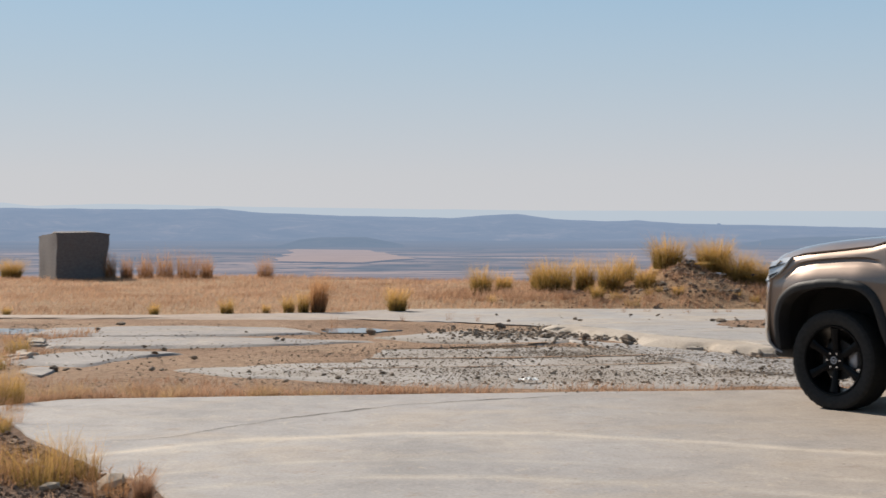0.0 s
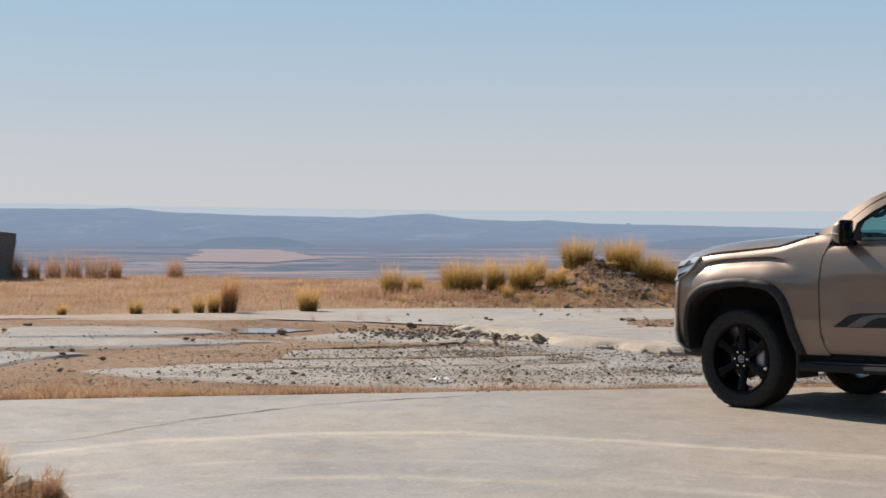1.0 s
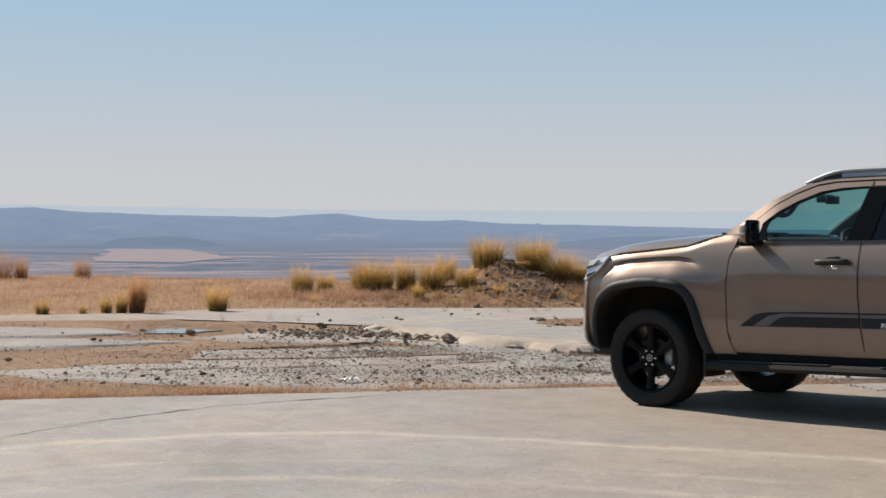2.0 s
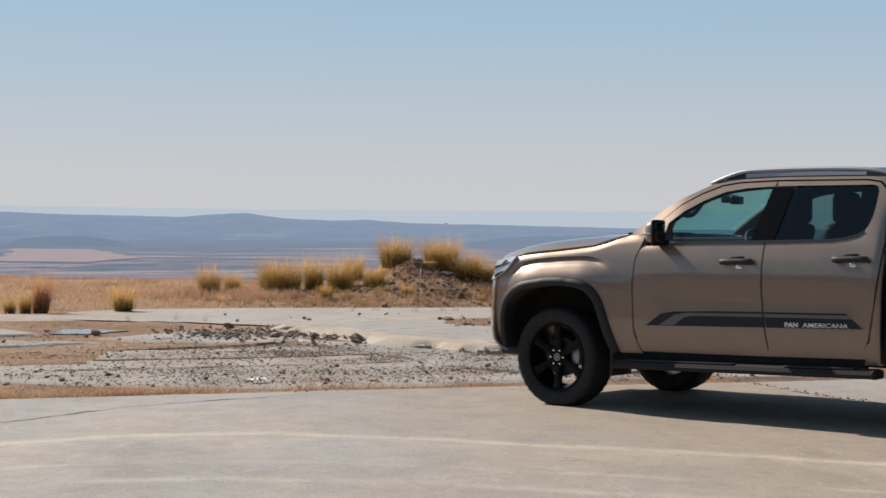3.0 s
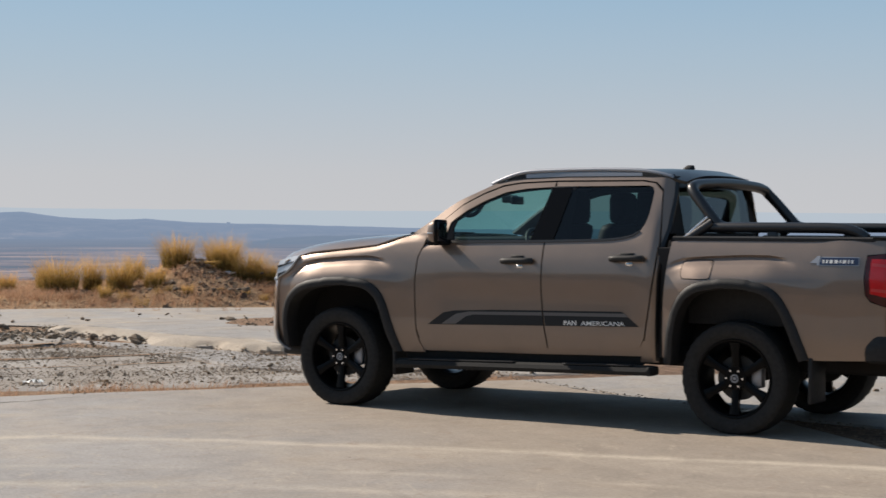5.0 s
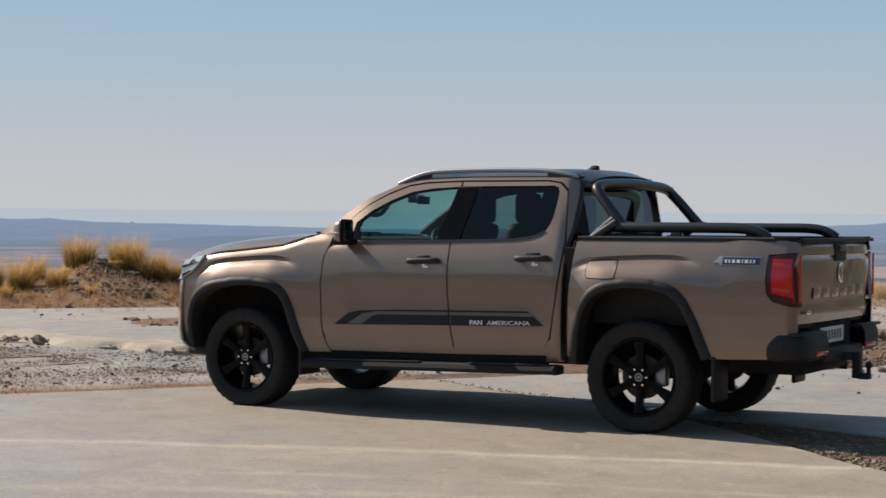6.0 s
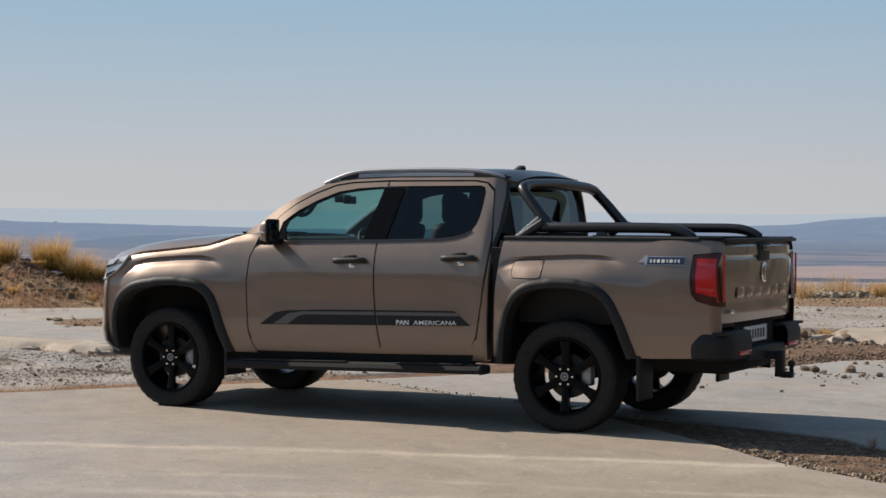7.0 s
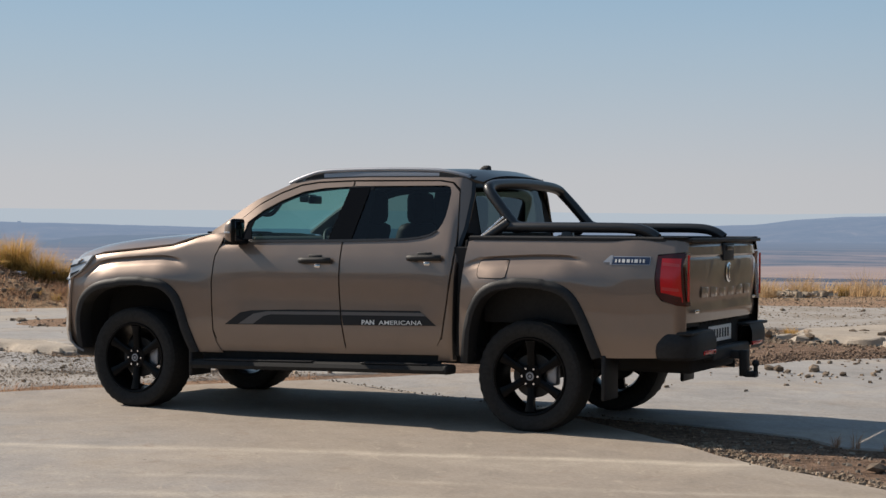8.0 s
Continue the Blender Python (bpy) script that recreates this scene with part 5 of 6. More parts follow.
hitch.parent = truck
tagged(hitch, "black steel tow hitch")
block("drop_plate", 4.465, 4.52, -0.04, 0.04, 0.36, 0.54, M_PLASTIC, hitch, "", 0.008)
block("receiver_bar", 4.26, 4.48, -0.035, 0.035, 0.48, 0.535, M_PLASTIC, hitch, "", 0.006)
block("hitch_arm", 4.50, 4.585, -0.035, 0.035, 0.355, 0.395, M_PLASTIC, hitch, "", 0.008)
bm = bmesh.new()
bmesh.ops.create_uvsphere(bm, u_segments=16, v_segments=10, radius=0.026, matrix=Matrix.Translation((4.572, 0, 0.45)))
part("tow_ball", bm, M_PLASTIC, hitch, "", 50)
tube("ball_neck", [(4.572, 0, 0.38), (4.572, 0, 0.44)], 0.016, M_PLASTIC, hitch, "", 1.0, 10, 0)
block("underbody", -0.45, 4.30, -0.50, 0.50, 0.40, 0.56, M_LINER, truck, "dark underbody", 0.03)
block("floor_pan", 0.55, 2.80, -0.84, 0.84, 0.44, 0.56, M_LINER, truck, "dark floor pan", 0.02)
for side in (-1, 1):
    block("inner_shell", 0.60, 2.80, side * 0.845 - 0.03, side * 0.845 + 0.03, 0.48, 1.24, M_LINER, truck, "", 0.01)
    block("inner_fender", -0.52, 0.72, side * 0.72 - 0.10, side * 0.72 + 0.10, 0.97, 1.10, M_LINER, truck, "", 0.02)
for x in (0.0, 3.27):
    tube("axle", [(x, -0.70, 0.365), (x, 0.70, 0.365)], 0.045, M_LINER, truck, "", 1.0, 12, 0)
bm = bmesh.new()
bmesh.ops.create_uvsphere(bm, u_segments=16, v_segments=10, radius=0.14, matrix=Matrix.Translation((3.27, 0.05, 0.38)))
part("differential", bm, M_LINER, truck, "", 50)
tube("exhaust", [(2.9, 0.45, 0.40), (3.6, 0.50, 0.46), (4.1, 0.52, 0.42), (4.28, 0.55, 0.40)], 0.032, M_LINER, truck)

# a shorter overhang behind the rear lamps
for ob in truck.children_recursive:
    if ob.type == "MESH" and ob.parent is not hitch:
        for v in ob.data.vertices:
            if v.co.x > 4.17:
                v.co.x = 4.17 + (v.co.x - 4.17) * 0.82

# sports bar
bar = new("sports_bar")
bar.parent = truck
tagged(bar, "black tubular sports bar over the bed")
HOOP = [(3.13, -0.715, 1.376), (3.075, -0.71, 1.392), (3.035, -0.705, 1.430), (2.93, -0.69, 1.55), (2.862, -0.668, 1.626), (2.842, -0.62, 1.660), (2.836, -0.45, 1.680), (2.832, 0.0, 1.692)]
HOOP += [(x, -y, z) for x, y, z in HOOP[-2::-1]]
tube("hoop", HOOP, 0.038, M_TUBE, bar, "black hoop tube", 1.0, 14, 5)
for side in (-1, 1):
    tube("side_tube", [(2.985, side * 0.72, 1.378), (3.3, side * 0.735, 1.378), (3.7, side * 0.735, 1.377), (3.90, side * 0.735, 1.375), (4.00, side * 0.735, 1.364), (4.07, side * 0.735, 1.338), (4.115, side * 0.735, 1.308)], 0.036, M_TUBE, bar, "black side tube", 1.0, 14, 5)
    brace = tube("brace", [(2.885, side * 0.79, 1.300), (3.035, side * 0.735, 1.410)], 0.034, M_TUBE, bar, "black slanted brace", 1.0, 12, 0)
    tube("brace_edge", [(2.862, side * 0.80, 1.312), (3.004, side * 0.745, 1.446)], 0.011, M_CHROME, brace, "bright steel edge of the brace", 1.0, 10, 0)
    for x in (3.43,):
        block("foot", x, x + 0.09, side * 0.735 - 0.03, side * 0.735 + 0.03, 1.308, 1.36, M_TUBE, bar, "black foot", 0.008, (0.0, 0.3))

# door mirrors
for side in (-1, 1):
    mirror = new("door_mirror")
    mirror.parent = truck
    tagged(mirror, "door mirror with beige cap and black back")
    bm = bmesh.new()
    bmesh.ops.create_uvsphere(bm, u_segments=24, v_segments=14, radius=1)
    for v in bm.verts:
        x, y, z = (math.copysign(abs(c) ** 0.55, c) for c in v.co)
        k = 0.80 + 0.20 * step(-1, 0.4, x)
        v.co = (0.955 + x * 0.050, side * (1.000 + y * 0.072 * k), 1.338 + (z * 0.086 - 0.004 * (1 - x)) * k)
    part("mirror_cap", bm, M_PAINT, mirror, "beige painted cap", 50)
    block("mirror_rim", 0.978, 1.014, side * 1.000 - 0.076, side * 1.000 + 0.076, 1.248, 1.428, M_PILLAR, mirror, "black mirror rim", 0.016)
    block("mirror_pane", 1.010, 1.017, side * 1.000 - 0.060, side * 1.000 + 0.060, 1.268, 1.410, M_MIRROR, mirror, "dark mirror pane", 0.003)
    block("mirror_foot", 0.910, 1.010, side * 0.955 - 0.10, side * 0.955 + 0.10, 1.238, 1.282, M_PILLAR, mirror, "black foot", 0.014)
    block("indicator_lens", 0.925, 0.975, side * 1.064 - 0.010, side * 1.064 + 0.010, 1.322, 1.334, M_LAMP_CLEAR, mirror, "slim clear indicator lens", 0.003)

# cabin
def seat(x, y, wide, rear):
    st = new("seat")
    st.parent = truck
    tagged(st, "dark leather seat")
    block("cushion", x - 0.26, x + 0.24, y - wide / 2, y + wide / 2, 0.82, 0.98, M_SEAT, st, "", 0.05)
    block("seat_back", x + 0.14, x + 0.30, y - wide / 2, y + wide / 2, 0.95, 1.405 if not rear else 1.38, M_SEAT, st, "", 0.06, (0.13, 0.06))
    for dy in ((-wide / 4, wide / 4) if wide > 0.8 else (0.0,)):
        block("headrest", x + 0.295, x + 0.435, y + dy - 0.14, y + dy + 0.14, 1.395 if not rear else 1.36, 1.645 if not rear else 1.60, M_SEAT, st, "", 0.055)
        tube("headrest_post", [(x + 0.35, y + dy - 0.05, 1.38), (x + 0.35, y + dy - 0.05, 1.48)], 0.008, M_CHROME, st, "", 1.0, 8, 0)


seat(1.42, -0.38, 0.50, False)
seat(1.42, 0.38, 0.50, False)
seat(2.22, 0.0, 1.34, True)
rows = [[(0.68 + 0.36 * t + 0.04 * math.cos(u * 3), u * 0.78, 1.245 + 0.055 * math.sin(math.pi * min(1, t * 1.15)) - 0.20 * step(0.8, 1.0, t)) for u in np.linspace(-1, 1, 15)] for t in np.linspace(0, 1, 9)]
sheet("dashboard", rows, M_TRIM, truck, "dark grey dashboard", 0.02, 50)
block("dash_base", 0.62, 1.0, -0.76, 0.76, 0.60, 1.16, M_TRIM, truck, "", 0.04)
wheel = new("steering_wheel")
wheel.parent = truck
ring = [(0.185 * math.cos(a), 0.185 * math.sin(a), 0) for a in np.linspace(0, 2 * math.pi, 33)]
tube("wheel_rim", ring, 0.015, M_SEAT, wheel, "", 1.0, 10, 0)
block("wheel_hub", -0.06, 0.06, -0.09, 0.09, -0.03, 0.01, M_SEAT, wheel, "", 0.015)
wheel.matrix_local = pose(1.06, 0.38, 1.19, 0, 62, 0)
block("rear_view_mirror", 1.040, 1.070, -0.085, 0.085, 1.550, 1.612, M_BLACK, truck, "black interior mirror", 0.01)
block("sensor_housing", 0.94, 1.045, -0.05, 0.05, 1.562, 1.622, M_BLACK, truck, "black sensor housing behind the windscreen", 0.012)
for side in (-1, 1):
    tube("grab_handle", [(0.985, side * 0.725, 1.462), (1.03, side * 0.715, 1.466), (1.06, side * 0.71, 1.460), (1.107, side * 0.705, 1.470), (1.14, side * 0.70, 1.50), (1.165, side * 0.69, 1.54), (1.19, side * 0.685, 1.575)], 0.017, M_SEAT, truck, "dark grab handle", 1.0, 8)
    tube("pillar_trim", [(0.93, side * 0.755, 1.410), (1.08, side * 0.715, 1.508), (1.22, side * 0.69, 1.580), (1.40, side * 0.665, 1.640), (1.56, side * 0.655, 1.662), (1.80, side * 0.65, 1.675), (2.50, side * 0.64, 1.675)], 0.026, M_SEAT, truck, "dark cabin pillar trim", 1.0, 8)
    rows = [[(0.655 + 0.70 * t - 0.03 * k, side * (0.770 - 0.095 * t - 0.125 * k), 1.318 + 0.385 * t + 0.03 * math.sin(math.pi * t) + 0.012 * k) for k in (0.0, 0.5, 1.0)] for t in np.linspace(0, 1, 9)]
    sheet("windscreen_post", rows, M_PALE_TRIM, truck, "light grey windscreen pillar cover", 0.018)
for side in (-1, 1):
    block("pillar_inner_trim", 1.69, 1.90, side * 0.690 - 0.015, side * 0.690 + 0.015, 1.27, 1.67, M_TRIM, truck, "dark inner pillar cover", 0.006, (0.07, 0.02))
block("headliner", 1.36, 2.72, -0.64, 0.64, 1.705, 1.735, M_TRIM, truck, "dark headliner", 0.01)


# wheels
def build_wheel(cx, side):
    hub = new("wheel")
    hub.parent = truck
    tagged(hub, "six-spoke satin black wheel with all-terrain tyre")
    tyre_profile = [(-0.105, 0.262), (-0.128, 0.290), (-0.134, 0.320), (-0.128, 0.348), (-0.112, 0.366), (-0.060, 0.3715), (0.0, 0.3725), (0.060, 0.3715), (0.112, 0.366), (0.128, 0.348), (0.134, 0.320), (0.128, 0.290), (0.105, 0.262)]
    def tread(i, k):
        if i in (4, 8):
            return -0.004 if k % 4 < 2 else 0.0
        if i in (3, 9):
            return -0.003 if k % 4 < 2 else 0.001
        if i in (5, 6, 7):
            return -0.006 if (k + 2 * i) % 4 < 1 else 0.0
        return 0.0
    lathe("tyre", [(y * 1.04, r * (1.028 if r > 0.28 else 1.0)) for y, r in tyre_profile], M_RUBBER, hub, "chunky black all-terrain tyre", 144, tread, 28)
    rim = lathe("rim", [(-0.115, 0.266), (-0.121, 0.262), (-0.119, 0.250), (-0.104, 0.244), (-0.07, 0.232), (0.06, 0.222), (0.112, 0.240), (0.116, 0.262)], M_RIM, hub, "satin black alloy rim", 64, None, 35)
    bm = bmesh.new()
    for k in range(6):
        a = math.pi / 3 * k + math.pi / 6
        m = Matrix.Rotation(-a, 4, "Y")
        pts = []
        for r, w, y0, y1 in ((0.045, 0.030, -0.088, -0.045), (0.10, 0.025, -0.094, -0.055), (0.18, 0.027, -0.104, -0.070), (0.240, 0.037, -0.110, -0.075)):
            pts.append([bm.verts.new(m @ Vector(p)) for p in ((r, y1, -w), (r, y0 + 0.006, -w), (r, y0, -w * 0.55), (r, y0, w * 0.55), (r, y0 + 0.006, w), (r, y1, w))])
        for p, q in zip(pts, pts[1:]):
            for j in range(5):
                bm.faces.new((p[j], p[j + 1], q[j + 1], q[j]))
            bm.faces.new((p[5], p[0], q[0], q[5]))
    part("spokes", bm, M_RIM, rim, "six black spokes", 40)
    disc("hub_face", -0.094, -0.05, 0.078, M_RIM, rim, "", 32)
    capd = disc("hub_cap", -0.104, -0.09, 0.032, M_BLACK, rim, "black hub cap", 24)
    disc("cap_ring", -0.107, -0.100, 0.028, M_SILVER, capd, "plain silver ring", 24, 0.020)
    disc("cap_dot", -0.107, -0.100, 0.010, M_SILVER, capd, "plain silver centre", 12)
    for k in range(6):
        a = math.pi / 3 * k
        bm = bmesh.new()
        bmesh.ops.create_cone(bm, cap_ends=True, segments=6, radius1=0.0095, radius2=0.008, depth=0.022, matrix=Matrix.Translation((0.058 * math.cos(a), -0.100, 0.058 * math.sin(a))) @ Matrix.Rotation(math.pi / 2, 4, "X"))
        part("lug_nut", bm, M_CHROME, rim, "bright lug nut")
    disc("brake_disc", -0.035, -0.005, 0.150, M_STEEL, hub, "bare steel brake disc", 40)
    block("brake_caliper", 0.095, 0.175, -0.055, 0.02, -0.06, 0.09, M_SILVER, hub, "grey brake caliper", 0.015)
    hub.matrix_local = pose(cx, side * 0.785, 0.372, 0, 0, 0) if side < 0 else pose(cx, side * 0.785, 0.372, 0, 0, 180)
    return hub


for cx in (0.0, 3.27):
    for side in (-1, 1):
        build_wheel(cx, side)
truck.matrix_world = pose(3.62, 13.33, 0, 0, 0, -49.7)
# ---------------------------------------------------------------- mound, block, stones and dry plants
rng = np.random.default_rng(7)
M_CLOD = stone_material("brown_clods", (0.11, 0.068, 0.046), (0.36, 0.255, 0.18), "island")
M_LUMP = stone_material("crumbled_sandy_concrete", (0.34, 0.27, 0.20), (0.54, 0.45, 0.345), "island")
MOUND = [(-1.5, 0.0), (0.3, 0.05), (1.2, 0.12), (2.0, 0.17), (3.0, 0.20), (3.6, 0.32), (4.0, 0.58), (4.35, 0.64), (4.8, 0.50), (5.2, 0.34), (6.0, 0.28), (6.8, 0.20), (7.6, 0.08), (8.6, 0.0)]


def mound_height(x, y):
    k = interp(x, MOUND) * step(28.3, 30.6, y) * (1 - step(31.4, 35.0, y))
    return k * (1 + 0.35 * noise.noise((x * 1.6, y * 1.6, 1))) + 0.05 * k * noise.noise((x * 7, y * 7, 2)) * 3


def surface(x, y):
    return max(ground_height(x, y), ground_height(x, y) + mound_height(x, y))


def build_mound():
    xs, ys = np.linspace(-1.6, 8.8, 90), np.linspace(28.2, 35.2, 54)
    verts = [(x, y, ground_height(x, y) + mound_height(x, y) - 0.03 + 0.035 * step(0.0, 0.05, mound_height(x, y))) for y in ys for x in xs]
    n = len(xs)
    faces = [(j * n + i, j * n + i + 1, j * n + n + i + 1, j * n + n + i) for j in range(len(ys) - 1) for i in range(n - 1)]
    tagged(mesh_object("earth_mound", verts, faces, M_DIRT, smooth=True), "low mound of brown earth and rubble under grass tufts", "mound")


PALE_ROCKS = []


def blades(roots, heights, leans, widths, bend=0.5):
    """Vertices and faces of many grass blades: each a bent, tapering strip."""
    n = len(roots)
    a = rng.uniform(0, 2 * math.pi, n)
    across = np.stack([np.cos(a), np.sin(a), np.zeros(n)], 1) * widths[:, None] / 2
    lift = np.zeros((n, 3))
    lift[:, 2] = heights
    mid = roots + lift * 0.55 + leans * 0.55 * bend
    tip = roots + lift + leans
    v = np.stack([roots - across, roots + across, mid - across * 0.75, mid + across * 0.75, tip], 1).reshape(-1, 3)
    base = 5 * np.arange(n)
    faces = [f for b in base for f in ((b, b + 1, b + 3, b + 2), (b + 2, b + 3, b + 4))]
    return v, faces


def tuft(name, x, y, z, tall, wide, count, material, label, category="grass tuft", group="dry grass tufts", thin=0.010, lean=(0, 0), spread=0.45):
    count, thin = int(count * 2.0), thin * (0.5 if y > 20 else 0.75)
    a = rng.uniform(0, 2 * math.pi, count)
    q = np.sqrt(rng.uniform(0, 1, count))
    roots = np.stack([np.cos(a) * q * wide * spread, np.sin(a) * q * wide * spread, np.zeros(count)], 1)
    splay = np.clip(np.abs(rng.normal(0, 0.50, count)) + 0.30 * q, 0, 1.3)
    length = rng.uniform(0.0, 1.0, count) ** 0.6 * 0.85 + 0.2 + np.where(rng.uniform(0, 1, count) < 0.12, rng.uniform(0, 0.22, count), 0.0)
    out = wide * 1.15 * np.sin(splay) * length
    heights = tall * np.cos(splay) * length
    leans = np.stack([np.cos(a) * out + rng.normal(0, 0.12 * wide, count) + lean[0], np.sin(a) * out + rng.normal(0, 0.12 * wide, count) + lean[1], np.zeros(count)], 1)
    wisp = rng.uniform(0, 1, count) < 0.5
    leans[wisp] *= 1.25
    widths = rng.uniform(0.6, 1.3, count) * thin * np.where(wisp, 0.5, 1.0)
    v, f = blades(roots, heights * 1.14, leans, widths, 0.35)
    ob = mesh_object(name, v, f, material)
    ob.location = (x, y, z - 0.01)
    return tagged(ob, label, category, group)


def grass_field(name, inside, x0, x1, y0, y1, count, low, high, material, label, thin=0.016, clump=0.6):
    """Uneven dry grass over a stretch of ground."""
    pts = []
    tries = rng.uniform((x0, y0), (x1, y1), (count * 3, 2))
    keep = rng.uniform(0, 1, len(tries))
    for (x, y), k in zip(tries, keep):
        if len(pts) >= count:
            break
        if inside(x, y) and 0.5 + clump * noise.noise((x * 0.9, y * 0.9, 3)) + clump * 0.5 * noise.noise((x * 3, y * 3, 8)) > k:
            pts.append((x, y, surface(x, y) - 0.01))
    roots = np.array(pts)
    n = len(roots)
    vary = np.array([0.75 + 0.6 * noise.noise((p[0] * 0.6, p[1] * 0.6, 5)) for p in pts])
    leans = rng.normal(0, 0.09, (n, 3)) + np.array((0.05, -0.02, 0))
    leans[:, 2] = 0
    v, f = blades(roots, rng.uniform(low, high, n) * vary, leans * high / 0.3, rng.uniform(0.6, 1.3, n) * thin)
    tagged(mesh_object(name, v, f, material), label, "grass", kind="stuff")


def field_front(x):
    return interp(x, [(-20, 26.5), (-9, 26.65), (-4.76, 26.65), (-3.06, 26.9), (-1.82, 27.35), (-0.63, 28.5), (9.8, 28.35), (10.5, 29)])


build_mound()
grass_field("dry_grass_field", lambda x, y: y > field_front(x) + 0.05 and math.hypot(x, y) < 48, -20, 10, 26.6, 47, 120000, 0.04, 0.16, M_STRAW, "short dry straw-coloured grass over the plateau", 0.009, 0.4)
grass_field("dry_grass_field", lambda x, y: math.hypot(x, y) > 34.4 and math.hypot(x, y) < 40, 14, 27, 24, 37, 12000, 0.14, 0.42, M_PALE_STRAW, "tall dry straw-coloured grass at the plateau's brink", 0.016)
VERGE_TOP = [(-7, 16.2), (-3.9, 15.4), (-2.5, 15.4), (-1.2, 14.9), (0.1, 14.7), (1.5, 14.62), (5.2, 14.8)]
VERGE_LOW = [(-7, 12.9), (-3.45, 13.1), (-3.05, 13.6), (-1.76, 13.82), (-0.39, 14.0), (1.02, 14.18), (2.94, 14.36), (5.0, 14.45)]
grass_field("dry_verge_grass", lambda x, y: interp(x, VERGE_LOW) < y < interp(x, VERGE_TOP), -7, 5, 12.9, 16.2, 12000, 0.02, 0.11, M_STRAW, "thin trampled straw along the slab's edge", 0.006, 0.9)
grass_field("dry_verge_grass", lambda x, y: interp(x, VERGE_LOW) + 0.02 < y < interp(x, VERGE_LOW) + 0.10 + 0.55 * step(0.6, -3, x), -4.2, 1.2, 13.0, 14.9, 16000, 0.03, 0.15, M_STRAW, "fluffy tan dry grass along the slab's far edge", 0.006, 1.1)
grass_field("dry_verge_grass", lambda x, y: x < interp(y, [(7, -1.45), (8.6, -1.5), (9.27, -1.72), (9.6, -2.1), (10.4, -2.45), (11.1, -2.8), (12.4, -3.35), (13.2, -3.5)]), -6, -1.4, 7, 13.2, 15000, 0.012, 0.075, M_STRAW, "thin straw and litter on the bank beside the slab", 0.005, 0.9)
grass_field("dry_verge_grass", lambda x, y: x < -4.4 - 0.04 * (y - 20), -9, -4.3, 17.0, 22.0, 8000, 0.03, 0.16, M_STRAW, "dry straw beside the broken slabs", 0.009, 0.9)

grass_field("dry_mound_grass", lambda x, y: mound_height(x, y) > 0.03, -1.5, 8.6, 28.5, 33.0, 11000, 0.05, 0.24, M_STRAW, "straw and litter over the mound between the tufts", 0.008, 0.9)

# tufts along the far strip and on the mound
GREEN, RUST = "olive and golden tussock of dry grass", "russet clump of tall dry grass"
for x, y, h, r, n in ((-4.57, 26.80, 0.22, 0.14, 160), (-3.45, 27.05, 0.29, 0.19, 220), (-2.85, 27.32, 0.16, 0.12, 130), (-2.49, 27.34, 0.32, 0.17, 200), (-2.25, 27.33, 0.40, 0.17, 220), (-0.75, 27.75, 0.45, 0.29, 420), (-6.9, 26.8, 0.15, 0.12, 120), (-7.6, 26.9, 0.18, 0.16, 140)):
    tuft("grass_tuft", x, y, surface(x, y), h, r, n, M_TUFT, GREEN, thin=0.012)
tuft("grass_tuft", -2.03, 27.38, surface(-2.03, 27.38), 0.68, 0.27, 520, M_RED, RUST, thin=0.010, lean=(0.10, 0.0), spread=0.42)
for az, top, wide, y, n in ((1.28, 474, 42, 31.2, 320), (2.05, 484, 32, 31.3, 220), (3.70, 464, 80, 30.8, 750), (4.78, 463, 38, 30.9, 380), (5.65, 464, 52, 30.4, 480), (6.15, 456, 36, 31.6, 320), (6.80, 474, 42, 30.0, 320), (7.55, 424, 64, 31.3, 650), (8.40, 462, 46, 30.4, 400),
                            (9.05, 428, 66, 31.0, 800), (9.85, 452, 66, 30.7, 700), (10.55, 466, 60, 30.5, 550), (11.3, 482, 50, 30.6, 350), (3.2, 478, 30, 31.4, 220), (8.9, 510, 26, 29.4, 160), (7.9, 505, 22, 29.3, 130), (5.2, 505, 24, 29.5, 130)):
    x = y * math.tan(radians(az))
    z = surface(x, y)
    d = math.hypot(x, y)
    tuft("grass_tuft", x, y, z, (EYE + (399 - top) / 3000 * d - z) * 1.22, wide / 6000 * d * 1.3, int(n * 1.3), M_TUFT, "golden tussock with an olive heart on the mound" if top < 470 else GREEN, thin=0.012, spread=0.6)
for x, y, h, r in ((-8.37, 42.6, 0.50, 0.14), (-7.94, 42.59, 0.42, 0.13), (-7.47, 42.6, 0.45, 0.18), (-6.99, 42.6, 0.48, 0.20), (-6.42, 42.6, 0.52, 0.23), (-5.95, 42.6, 0.42, 0.15), (-4.52, 43.2, 0.40, 0.18), (-9.0, 43.5, 0.4, 0.16)):
    tuft("grass_tuft", x, y, surface(x, y) - 0.02, h * 1.55, r * 1.2, 190, M_RED, "thin russet stand of tall dry grass", thin=0.016, spread=0.9)
tuft("grass_tuft", -11.2, 44.0, surface(-11.2, 44.0), 0.58, 0.52, 600, M_TUFT, GREEN, thin=0.016)
